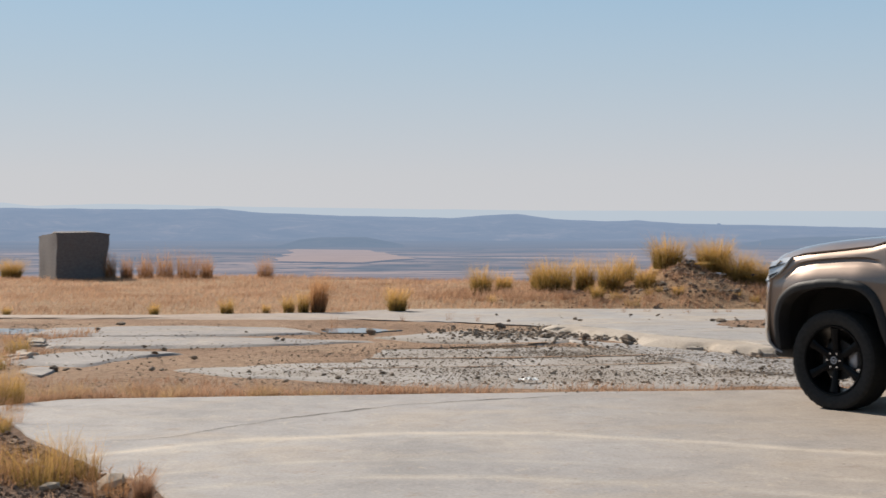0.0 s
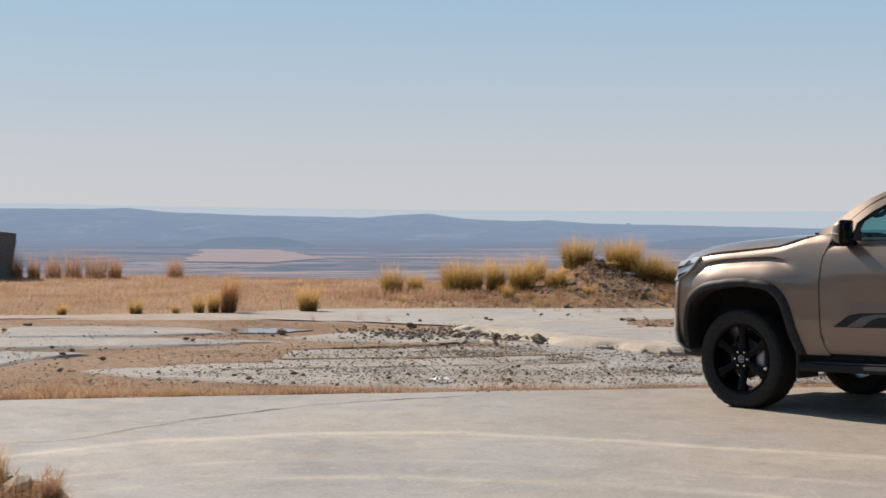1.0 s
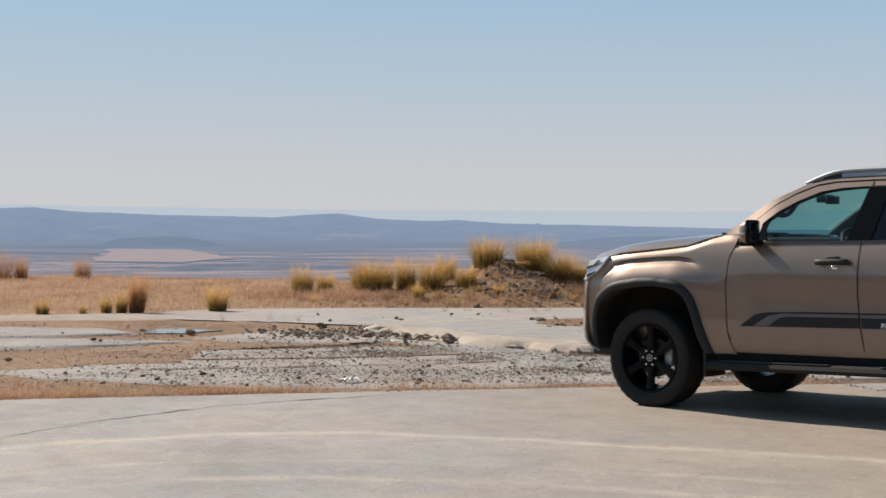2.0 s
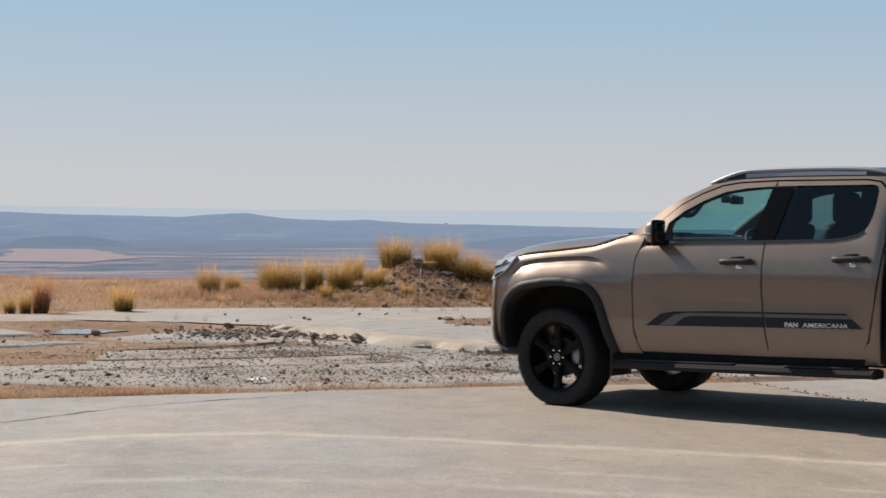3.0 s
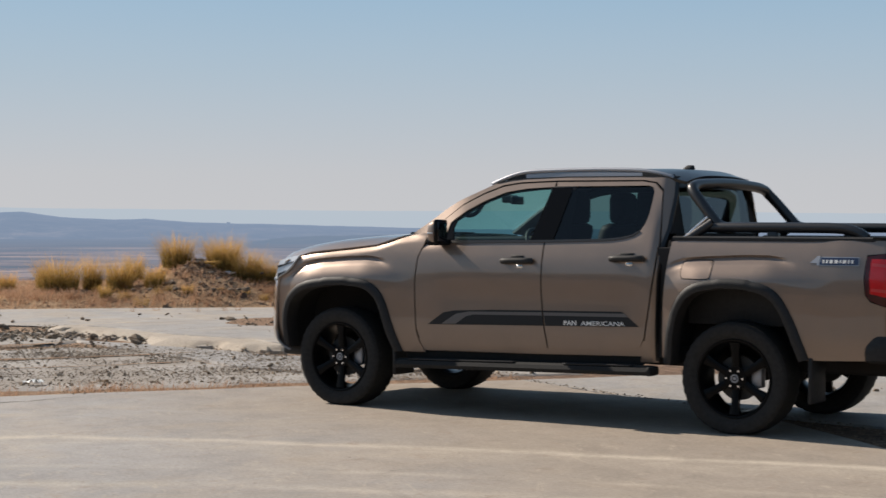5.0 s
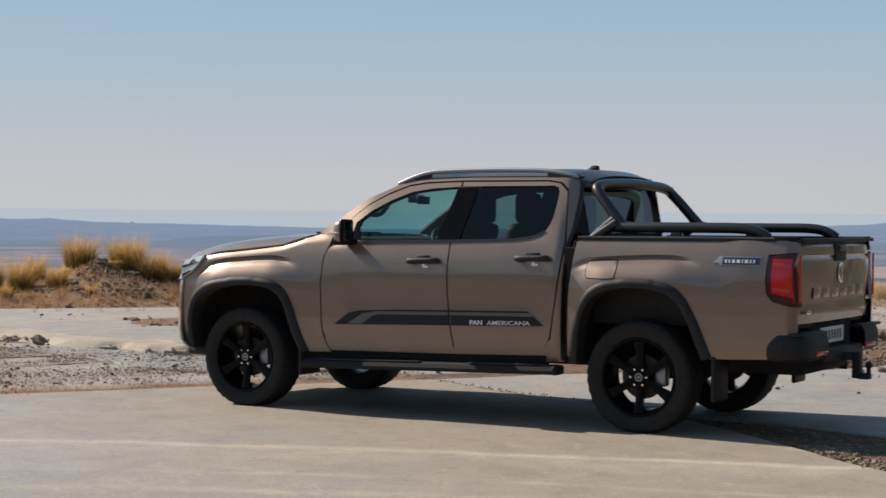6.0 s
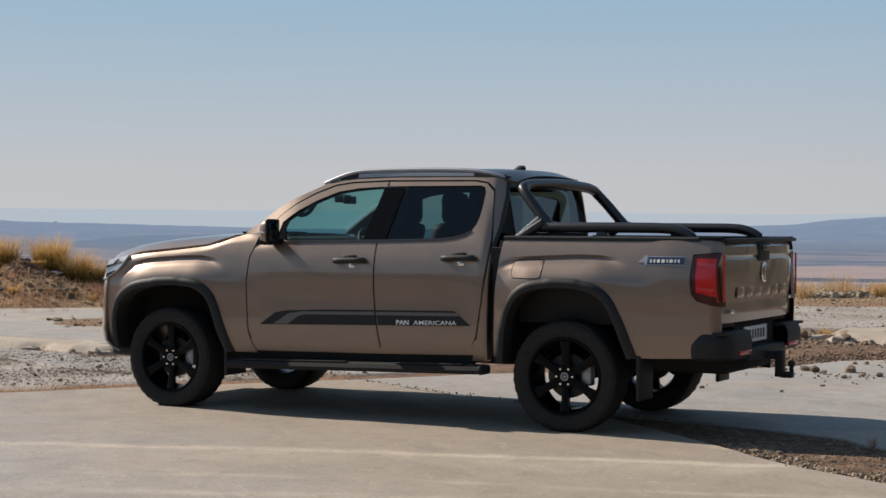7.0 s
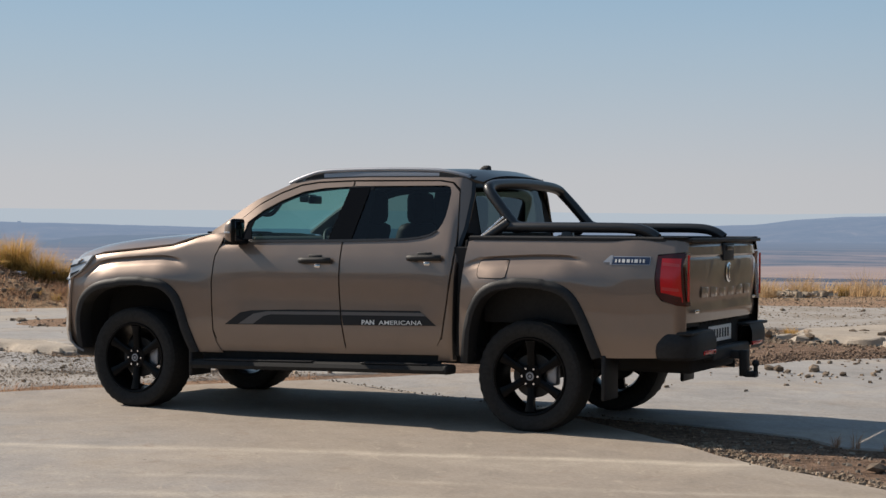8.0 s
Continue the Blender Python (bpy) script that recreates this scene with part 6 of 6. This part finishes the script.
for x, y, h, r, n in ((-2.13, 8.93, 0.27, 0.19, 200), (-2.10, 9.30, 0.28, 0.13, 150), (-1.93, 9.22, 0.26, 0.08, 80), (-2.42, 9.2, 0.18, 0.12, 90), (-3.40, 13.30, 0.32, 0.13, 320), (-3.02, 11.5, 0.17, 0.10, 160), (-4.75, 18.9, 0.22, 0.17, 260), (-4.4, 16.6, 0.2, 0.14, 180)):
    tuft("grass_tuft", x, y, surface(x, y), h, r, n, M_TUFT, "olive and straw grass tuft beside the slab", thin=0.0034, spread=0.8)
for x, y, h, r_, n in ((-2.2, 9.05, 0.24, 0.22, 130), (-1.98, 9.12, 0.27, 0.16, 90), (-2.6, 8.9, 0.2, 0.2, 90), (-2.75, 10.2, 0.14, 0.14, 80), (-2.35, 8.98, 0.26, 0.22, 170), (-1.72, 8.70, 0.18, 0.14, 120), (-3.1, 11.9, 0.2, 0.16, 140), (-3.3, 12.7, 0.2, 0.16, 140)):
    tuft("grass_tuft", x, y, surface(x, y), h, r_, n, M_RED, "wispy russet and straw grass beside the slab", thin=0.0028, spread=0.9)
tuft("grass_tuft", -1.53, 8.62, surface(-1.53, 8.62), 0.20, 0.10, 260, M_STRAW, "bleached straw tuft at the slab's edge", thin=0.0035, lean=(0.02, 0))
for x, y, h, r, n in ((18.9, 27.95, 0.36, 0.24, 240), (20.1, 28.43, 0.44, 0.36, 300), (21.34, 28.06, 0.44, 0.36, 300), (22.6, 28.2, 0.4, 0.3, 240), (23.8, 27.0, 0.4, 0.3, 240)):
    tuft("grass_tuft", x, y, surface(x, y), h * 1.25, r * 1.2, n, M_PALE_STRAW, "pale straw tussock behind the gravelled pad", thin=0.010, spread=0.7)
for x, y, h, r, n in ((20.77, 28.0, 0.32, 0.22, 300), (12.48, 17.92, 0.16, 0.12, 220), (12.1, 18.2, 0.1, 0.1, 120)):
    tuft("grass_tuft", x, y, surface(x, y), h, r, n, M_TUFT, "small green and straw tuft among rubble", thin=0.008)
for x, y, h in ((2.9, 27.2, 0.16), (3.3, 27.4, 0.2), (3.9, 27.0, 0.24), (4.35, 27.1, 0.18), (4.6, 27.3, 0.15), (0.1, 25.0, 0.2), (0.5, 24.6, 0.16), (-1.5, 23.2, 0.24), (-0.6, 24.9, 0.12), (6.52, 8.86, 0.10), (6.60, 8.94, 0.07), (6.62, 8.78, 0.12), (6.72, 8.60, 0.08)):
    tuft("dry_weed", x, y, 0.0, h, h * 0.6, 14, M_STRAW, "thin dry weed in a joint of the concrete", "weed", "dry weeds", 0.006)


for _ in range(46):
    x, y = rng.uniform(0.4, 8.0), rng.uniform(28.7, 30.6)
    h = rng.uniform(0.10, 0.24)
    tuft("grass_tuft", x, y, surface(x, y), h, h * rng.uniform(0.7, 1.0), int(rng.integers(40, 90)), M_STRAW if rng.uniform() < 0.65 else M_TUFT, "small dry tuft among the mound's rubble", thin=0.009, spread=0.6)


for _ in range(26):
    x = rng.uniform(-3.5, -0.9)
    y = interp(x, VERGE_LOW) + rng.uniform(0.06, 0.16 + 0.6 * step(-0.8, -3.0, x))
    h = rng.uniform(0.07, 0.15)
    tuft("grass_tuft", x, y, surface(x, y), h, h * rng.uniform(0.9, 1.3), int(rng.integers(70, 130)), M_STRAW if rng.uniform() < 0.6 else M_PALE_STRAW, "low straw tuft along the slab's far edge", thin=0.005, spread=0.8)


def twig_weed(x, y, z, tall):
    """A leafless, forked dry stem."""
    v, f = [], []
    def arm(p, d, length, depth):
        q = p + d * length
        k = len(v)
        w = 0.0035 * (depth + 1) / 4
        v.extend([(p.x - w, p.y, p.z), (p.x + w, p.y, p.z), (q.x + w * 0.6, q.y, q.z), (q.x - w * 0.6, q.y, q.z), (p.x, p.y - w, p.z), (p.x, p.y + w, p.z), (q.x, q.y + w * 0.6, q.z), (q.x, q.y - w * 0.6, q.z)])
        f.extend([(k, k + 1, k + 2, k + 3), (k + 4, k + 5, k + 6, k + 7)])
        if depth:
            for _ in range(3):
                e = Vector((d.x + rng.normal(0, 0.7), d.y + rng.normal(0, 0.5), abs(d.z) * 0.6 + rng.normal(0.1, 0.35))).normalized()
                arm(q, e, length * rng.uniform(0.5, 0.85), depth - 1)
    arm(Vector((0, 0, 0)), Vector((0.25, 0, 1)).normalized(), tall * 0.36, 3)
    ob = mesh_object("dry_weed", v, f, M_RED)
    ob.location = (x, y, z)
    tagged(ob, "leafless forked dry weed at the slab's edge", "weed", "dry weeds")


twig_weed(-1.66, 9.05, -0.01, 0.17)
twig_weed(-1.58, 8.98, -0.01, 0.15)
twig_weed(-1.80, 9.15, -0.01, 0.12)


for x, y, k in ((-1.76, 9.0, 0.16), (-1.62, 9.1, 0.11), (-2.32, 9.55, 0.10), (-2.05, 8.8, 0.09), (-2.5, 8.75, 0.11)):
    PALE_ROCKS.append((x, y, k))


# the standing block
def build_block():
    bm = bmesh.new()
    bmesh.ops.create_cube(bm, size=1)
    bmesh.ops.subdivide_edges(bm, edges=bm.edges[:], cuts=9, use_grid_fill=True)
    for v in bm.verts:
        t = v.co.z + 0.5
        p = v.co.copy()
        w = 1.18 + 0.16 * t
        v.co = Vector((p.x * w + 0.07 * t, p.y * 2.1, t * 1.27 - 0.05))
        v.co += noise.noise_vector(v.co * 1.4) * 0.045 + noise.noise_vector(v.co * 5.0) * 0.018
        if p.x < -0.3 and p.y > -0.4:
            v.co.z -= 0.13 * t * (p.y + 0.4) + 0.03 * abs(noise.noise(p * 9))
        if t > 0.99 and p.x > 0.25:
            v.co.z -= 0.06 * (p.x - 0.25) * 4
    ob = part("stone_block", bm, M_BLOCK, None, "", 40)
    ob.matrix_world = pose(-9.48, 43.2, surface(-9.35, 42.7) - 0.02, 0, 0, 25)
    tagged(ob, "rough dark grey concrete block standing on the grass", "block")


build_block()


# loose stones
def stone_mesh(name, seed, flat):
    bm = bmesh.new()
    bmesh.ops.create_icosphere(bm, subdivisions=1, radius=0.5)
    for v in bm.verts:
        v.co *= 1 + 0.55 * noise.noise(v.co * 1.7 + Vector((seed * 3.1, 0, 0)))
        v.co.x *= 1.25
        v.co.z *= flat
    me = bpy.data.meshes.new(name)
    bm.to_mesh(me)
    bm.free()
    me.materials.append(M_STONE)
    return me


STONES = [stone_mesh("stone", k, f) for k, f in enumerate((0.6, 0.75, 0.5, 0.85, 0.65, 0.55))]


def stone(x, y, size, z=0.0, label="dark angular stone lying on the ground", pick=None):
    ob = new("stone", STONES[int(rng.integers(0, 6)) if pick is None else pick])
    ob.matrix_world = pose(x, y, z + size * 0.2, rng.uniform(-15, 15), rng.uniform(-15, 15), rng.uniform(0, 360)) @ Matrix.Diagonal((size, size, size, 1))
    return tagged(ob, label, "stone", "loose stones")


for x, y, s, z in ((0.77, 23.0, 0.15, 0), (-0.94, 21.9, 0.11, 0.0), (-4.52, 22.15, 0.085, 0.025), (-4.44, 23.39, 0.12, 0.02), (-2.0, 20.3, 0.10, 0.02), (-1.92, 20.27, 0.05, 0.02), (-3.75, 16.31, 0.085, 0.0), (-3.62, 16.25, 0.06, 0), (-3.5, 16.3, 0.05, 0), (-2.8, 16.3, 0.06, 0),
                   (-2.7, 16.25, 0.05, 0), (9.38, 13.5, 0.08, 0), (9.44, 13.9, 0.08, 0), (9.25, 13.95, 0.06, 0), (9.56, 13.15, 0.07, 0), (9.30, 13.06, 0.05, 0), (10.0, 13.0, 0.06, 0), (9.72, 13.1, 0.07, 0), (9.75, 13.6, 0.12, 0), (9.45, 13.75, 0.11, 0), (10.55, 13.25, 0.09, 0), (1.75, 20.9, 0.11, 0), (2.15, 19.7, 0.12, 0), (2.2, 20.3, 0.16, 0.0), (3.75, 22.9, 0.12, 0.08),
                   (1.95, 25.1, 0.07, 0), (2.0, 24.7, 0.06, 0), (0.95, 24.6, 0.06, 0), (2.9, 26.2, 0.06, 0), (3.3, 26.1, 0.06, 0), (-2.35, 15.2, 0.05, 0), (-1.4, 15.0, 0.055, 0), (-0.95, 15.35, 0.06, 0), (-2.6, 17.7, 0.06, 0), (-3.1, 18.2, 0.07, 0.01), (6.15, 7.95, 0.11, -0.02), (6.45, 7.85, 0.09, -0.02)):
    stone(x, y, s, z)
for x, y, k in PALE_ROCKS:
    ob = stone(x, y, k, surface(x, y), "pale sandy lump broken from the slab's edge")
    ob.data = ob.data.copy()
    ob.data.materials[0] = M_LUMP
PEBBLES = []
for cx, cy, sx, sy, n, lo, hi, z in ((-1.2, 20.9, 1.6, 1.4, 12, 0.02, 0.05, 0.010), (-3.6, 18.5, 1.0, 2.2, 12, 0.02, 0.05, 0.0), (0.9, 14.95, 1.6, 0.35, 24, 0.02, 0.05, 0.0), (-1.0, 16.3, 1.3, 1.0, 14, 0.02, 0.05, 0.0), (2.0, 19.8, 0.9, 1.0, 30, 0.02, 0.055, 0.005),
                                     (3.4, 17.3, 0.9, 1.2, 26, 0.02, 0.05, 0.005), (3.0, 25.3, 1.8, 1.4, 10, 0.025, 0.05, 0.01), (4.2, 21.4, 1.2, 1.6, 12, 0.025, 0.05, 0.085), (9.6, 13.3, 1.1, 0.7, 46, 0.02, 0.05, -0.005), (8.6, 12.6, 1.5, 1.0, 14, 0.02, 0.045, -0.005), (11.4, 14.2, 1.4, 0.6, 40, 0.02, 0.06, -0.005),
                                     (13.5, 17.6, 1.4, 1.2, 24, 0.05, 0.16, 0.03), (12.0, 17.3, 0.8, 0.8, 20, 0.04, 0.10, -0.02), (16.5, 24.0, 3.0, 2.6, 26, 0.04, 0.09, 0.01), (4.3, 29.6, 1.6, 0.7, 26, 0.04, 0.14, 0.25), (4.6, 30.4, 0.8, 0.5, 24, 0.04, 0.13, 0.50)):
    for _ in range(n):
        x, y = cx + rng.normal(0, 0.5) * sx, cy + rng.normal(0, 0.5) * sy
        if hi <= 0.05:
            PEBBLES.append((x, y, max(z, surface(x, y))))
            continue
        stone(x, y, rng.uniform(lo, hi), max(z, surface(x, y)))


def grit(name, spots, low, high, material, label):
    """Countless small stones: squashed, skewed lumps strewn about."""
    cube = np.array([(-1, -1, -1), (1, -1, -1), (1, 1, -1), (-1, 1, -1), (-0.7, -0.6, 0.6), (0.6, -0.7, 0.9), (0.7, 0.6, 0.5), (-0.6, 0.7, 0.8)]) * 0.5
    quads = np.array([(0, 1, 5, 4), (1, 2, 6, 5), (2, 3, 7, 6), (3, 0, 4, 7), (4, 5, 6, 7)])
    vs, fs = [], []
    for k, (x, y, z) in enumerate(spots):
        s = low + (high - low) * rng.uniform(0, 1) ** 2.6
        a = rng.uniform(0, 6.28)
        c = (cube + rng.normal(0, 0.13, (8, 3))) * (s * rng.uniform(0.8, 1.5), s * rng.uniform(0.6, 1.1), s * rng.uniform(0.5, 0.95))
        vs.append(np.stack([c[:, 0] * math.cos(a) - c[:, 1] * math.sin(a) + x, c[:, 0] * math.sin(a) + c[:, 1] * math.cos(a) + y, c[:, 2] + z + s * 0.25], 1))
        fs.append(quads + 8 * k)
    tagged(mesh_object(name, np.concatenate(vs), np.concatenate(fs), material), label, "gravel", kind="stuff")


grit("gravel", PEBBLES, 0.014, 0.045, M_GRIT, "scattered small stones on the concrete and dirt")


def strew(count, x0, x1, y0, y1, weight, z=0.004):
    out = []
    while len(out) < count:
        for x, y in rng.uniform((x0, y0), (x1, y1), (4000, 2)):
            if rng.uniform() < weight(x, y):
                out.append((x, y, max(z, surface(x, y))))
                if len(out) >= count:
                    break
    return out


def pad_weight(x, y):
    """Thickest along two drifts on the gravelled pad."""
    drift = math.exp(-((y - (19.2 - 0.85 * max(0, x - 0.6))) / 1.1) ** 2) * step(-0.8, 1.4, x)
    low = 0.55 * math.exp(-((y - 15.6) / 0.7) ** 2) * step(-2.4, 0.5, x)
    return min(1, (0.18 * step(-2.5, -1, x) + drift + low) * (0.55 + 0.9 * noise.noise((x * 1.4, y * 1.4, 2))) * (1 - step(19.3, 20.2, y)) * step(14.5, 14.9, y) * (1 - step(4.6, 5.4, x)))


grit("gravel", strew(26000, -2.6, 5.4, 14.5, 20.2, pad_weight), 0.004, 0.013, M_GRIT, "dark angular gravel strewn over the pad")
grit("gravel", strew(260, -2.6, 5.4, 14.5, 20.2, pad_weight), 0.018, 0.038, M_GRIT, "larger dark stones among the pad's gravel")
grit("gravel", strew(220, 1.2, 4.2, 17.6, 23.2, lambda x, y: math.exp(-((x - interp(y, [(17.9, 4.2), (18.2, 3.45), (19.0, 3.1), (19.6, 2.6), (20.9, 2.1), (21.9, 1.6), (22.6, 1.45)])) / 0.16) ** 2), 0.02), 0.012, 0.060, M_LUMP, "crumbled sandy lumps along the raised slab's edge")
grit("gravel", strew(160, 3.6, 5.3, 21.4, 23.4, lambda x, y: 0.6 + 0.6 * noise.noise((x * 2, y * 2, 3)), 0.09), 0.012, 0.05, M_GRIT, "dark rubble on the raised slab's dirt")
grit("gravel", strew(900, -0.4, 2.4, 19.8, 23.6, lambda x, y: step(-0.4, 0.7, x) * math.exp(-((y - 21.9 + 0.2 * x) / 0.8) ** 2) * (0.6 + 0.8 * noise.noise((x * 2, y * 2, 6)))), 0.010, 0.055, M_GRIT, "bank of dark rubble")
grit("gravel", strew(4500, -6, 1.5, 14.0, 24.0, lambda x, y: (0.3 + 0.7 * noise.noise((x, y, 6))) * (0 if -1.8 < x < -0.4 and 21.9 < y < 23.4 else 1)), 0.004, 0.020, M_GRIT, "scattered dark grit on dirt")
grit("gravel", strew(14000, 10, 24, 19.3, 28, lambda x, y: 0.5 + 0.6 * noise.noise((x * 0.7, y * 0.7, 1))), 0.008, 0.030, M_GRIT, "dark grit strewn over the wide pad")
grit("gravel", strew(9000, 8.6, 18, 14.4, 16.6, lambda x, y: math.exp(-((y - (14.95 + 0.06 * (x - 9))) / 0.55) ** 2) * (0.6 + 0.7 * noise.noise((x * 1.5, y * 1.5, 4))), -0.02), 0.008, 0.036, M_CLOD, "dark brown rubble in the dirt beyond the slab")
grit("gravel", strew(12000, 8.0, 18, 14.3, 20.0, lambda x, y: math.exp(-((y - (19.6 - 0.32 * (x - 8))) / 1.5) ** 2) * (0.5 + 0.8 * noise.noise((x, y, 4))), -0.02), 0.008, 0.042, M_GRIT, "brown and grey rubble on dirt")
grit("gravel", strew(1900, 5.4, 6.6, 6.8, 9.4, lambda x, y: math.exp(-((x - interp(y, [(6.8, 5.85), (7.3, 5.78), (8.1, 5.70), (8.6, 5.72), (9.1, 5.78), (9.6, 5.9)])) / 0.10) ** 2), -0.02), 0.008, 0.032, M_GRIT, "dark grey gravel along the slab's edge")
grit("gravel", strew(700, 5.6, 8.4, 6.8, 9.6, lambda x, y: 0.35 if x > interp(y, [(6.8, 5.85), (9.6, 5.9)]) else 0.0, -0.02), 0.006, 0.03, M_PALE_GRIT, "fine grit on dirt")
grit("gravel", strew(7000, -4.5, -1.4, 7.6, 12.4, lambda x, y: 1.0 if x < interp(y, [(7, -1.4), (8.6, -1.5), (9.27, -1.75), (10.4, -2.45), (12.4, -3.35)]) else 0.0, -0.02), 0.006, 0.040, M_CLOD, "grit and clods on the bank")
grit("gravel", strew(2000, 5.6, 6.8, 8.4, 11.4, lambda x, y: 1.0 if interp(y, [(8.4, 5.7), (10.7, 5.75), (11.4, 5.75)]) < x < interp(y, [(8.4, 6.9), (8.9, 6.58), (9.34, 6.66), (10.06, 6.4), (11.0, 6.0), (11.4, 5.85)]) else 0.0, -0.03), 0.004, 0.016, M_CLOD, "brown grit and clods in the gap between the slabs")
grit("gravel", strew(260, 4.9, 6.3, 9.6, 14.5, lambda x, y: math.exp(-((x - interp(y, [(9.8, 6.1), (10.5, 6.05), (11.5, 5.83), (12.1, 5.6), (12.6, 5.43), (13.2, 5.26), (13.7, 5.16), (14.4, 5.0)])) / 0.045) ** 2)), 0.005, 0.018, M_PALE_GRIT, "sandy grit in the joint")
grit("gravel", strew(260, 18.9, 20.5, 27.7, 28.7, lambda x, y: math.exp(-((x - 19.7) / 0.5) ** 2), 0.05), 0.03, 0.16, M_LUMP, "pale broken concrete lumps")

def on_mound(x, y):
    return min(1.0, 3.0 * mound_height(x, y)) * (0.5 + 0.9 * noise.noise((x * 1.2, y * 1.2, 14))) if y < 31.2 else 0.0


grit("gravel", strew(380, 2.6, 8.2, 28.4, 31.2, on_mound, -0.05), 0.02, 0.12, M_CLOD, "grey and brown rubble lying over the mound")
grit("gravel", strew(2200, 0.5, 8.2, 28.4, 31.2, on_mound, -0.05), 0.01, 0.05, M_CLOD, "brown clods over the mound")

def fragment(x, y, z, size, turn, tip):
    """A broken plate of concrete with an uneven rim and worn upper edge."""
    n = 11
    ring = [(size * (0.55 + 0.35 * rng.uniform()) * math.cos(2 * math.pi * k / n), size * 0.62 * (0.55 + 0.35 * rng.uniform()) * math.sin(2 * math.pi * k / n)) for k in range(n)]
    bm = bmesh.new()
    thick = size * rng.uniform(0.12, 0.22)
    rows = [[bm.verts.new((px * k, py * k, h)) for px, py in ring] for k, h in ((1.08, -thick), (1.0, thick * 0.7), (0.90, thick))]
    for a, b in zip(rows, rows[1:]):
        for k in range(n):
            bm.faces.new((a[k], a[(k + 1) % n], b[(k + 1) % n], b[k]))
    bm.faces.new(rows[2]), bm.faces.new(rows[0][::-1])
    for v in bm.verts:
        v.co += noise.noise_vector(v.co * 6 + Vector((x, y, 0))) * 0.16 * size
    ob = part("concrete_fragment", bm, M_BROKEN, None, "", 25)
    ob.matrix_world = pose(x, y, z, tip, tip * 0.6, turn)
    tagged(ob, "sandy fragment broken off a concrete slab", "rubble", "slab fragments")


for edge, count, low, high, z in (([(1.40, 22.5), (1.62, 21.8), (2.08, 20.8), (2.6, 19.55), (3.1, 18.9), (3.5, 18.1), (4.3, 18.0)], 16, 0.07, 0.20, -0.004),
                                  ([(12.4, 17.5), (12.8, 16.2), (14.2, 15.4), (15.6, 15.3)], 14, 0.10, 0.28, 0.0), ([(12.3, 17.8), (13.3, 18.6), (14.5, 18.9), (16.0, 18.6)], 10, 0.10, 0.26, -0.01),
                                  ([(-5.2, 21.7), (-4.9, 20.5), (-4.6, 19.7), (-4.5, 18.0), (-4.3, 17.3)], 9, 0.08, 0.24, -0.012), ([(1.5, 22.6), (2.2, 23.2), (3.0, 23.4)], 6, 0.07, 0.18, -0.01)):
    for k in range(count):
        t = (k + rng.uniform(0, 0.8)) / count * (len(edge) - 1)
        a, b = edge[int(t)], edge[min(int(t) + 1, len(edge) - 1)]
        fragment(a[0] + (b[0] - a[0]) * (t % 1) + rng.normal(0, 0.06), a[1] + (b[1] - a[1]) * (t % 1) + rng.normal(0, 0.08), z, rng.uniform(low, high), rng.uniform(0, 360), rng.uniform(-9, 9))

# crumpled plastic scrap
bm = bmesh.new()
bmesh.ops.create_grid(bm, x_segments=8, y_segments=6, size=0.5)
for v in bm.verts:
    v.co = Vector((v.co.x * 0.17, v.co.y * 0.10, 0.025 + 0.05 * abs(noise.noise(v.co * 4.0))))
scrap = part("plastic_scrap", bm, M_WHITE, None, "", 20)
scrap.location = (0.75, 14.95, 0.0)
tagged(scrap, "crumpled white plastic scrap on the gravel", "litter")
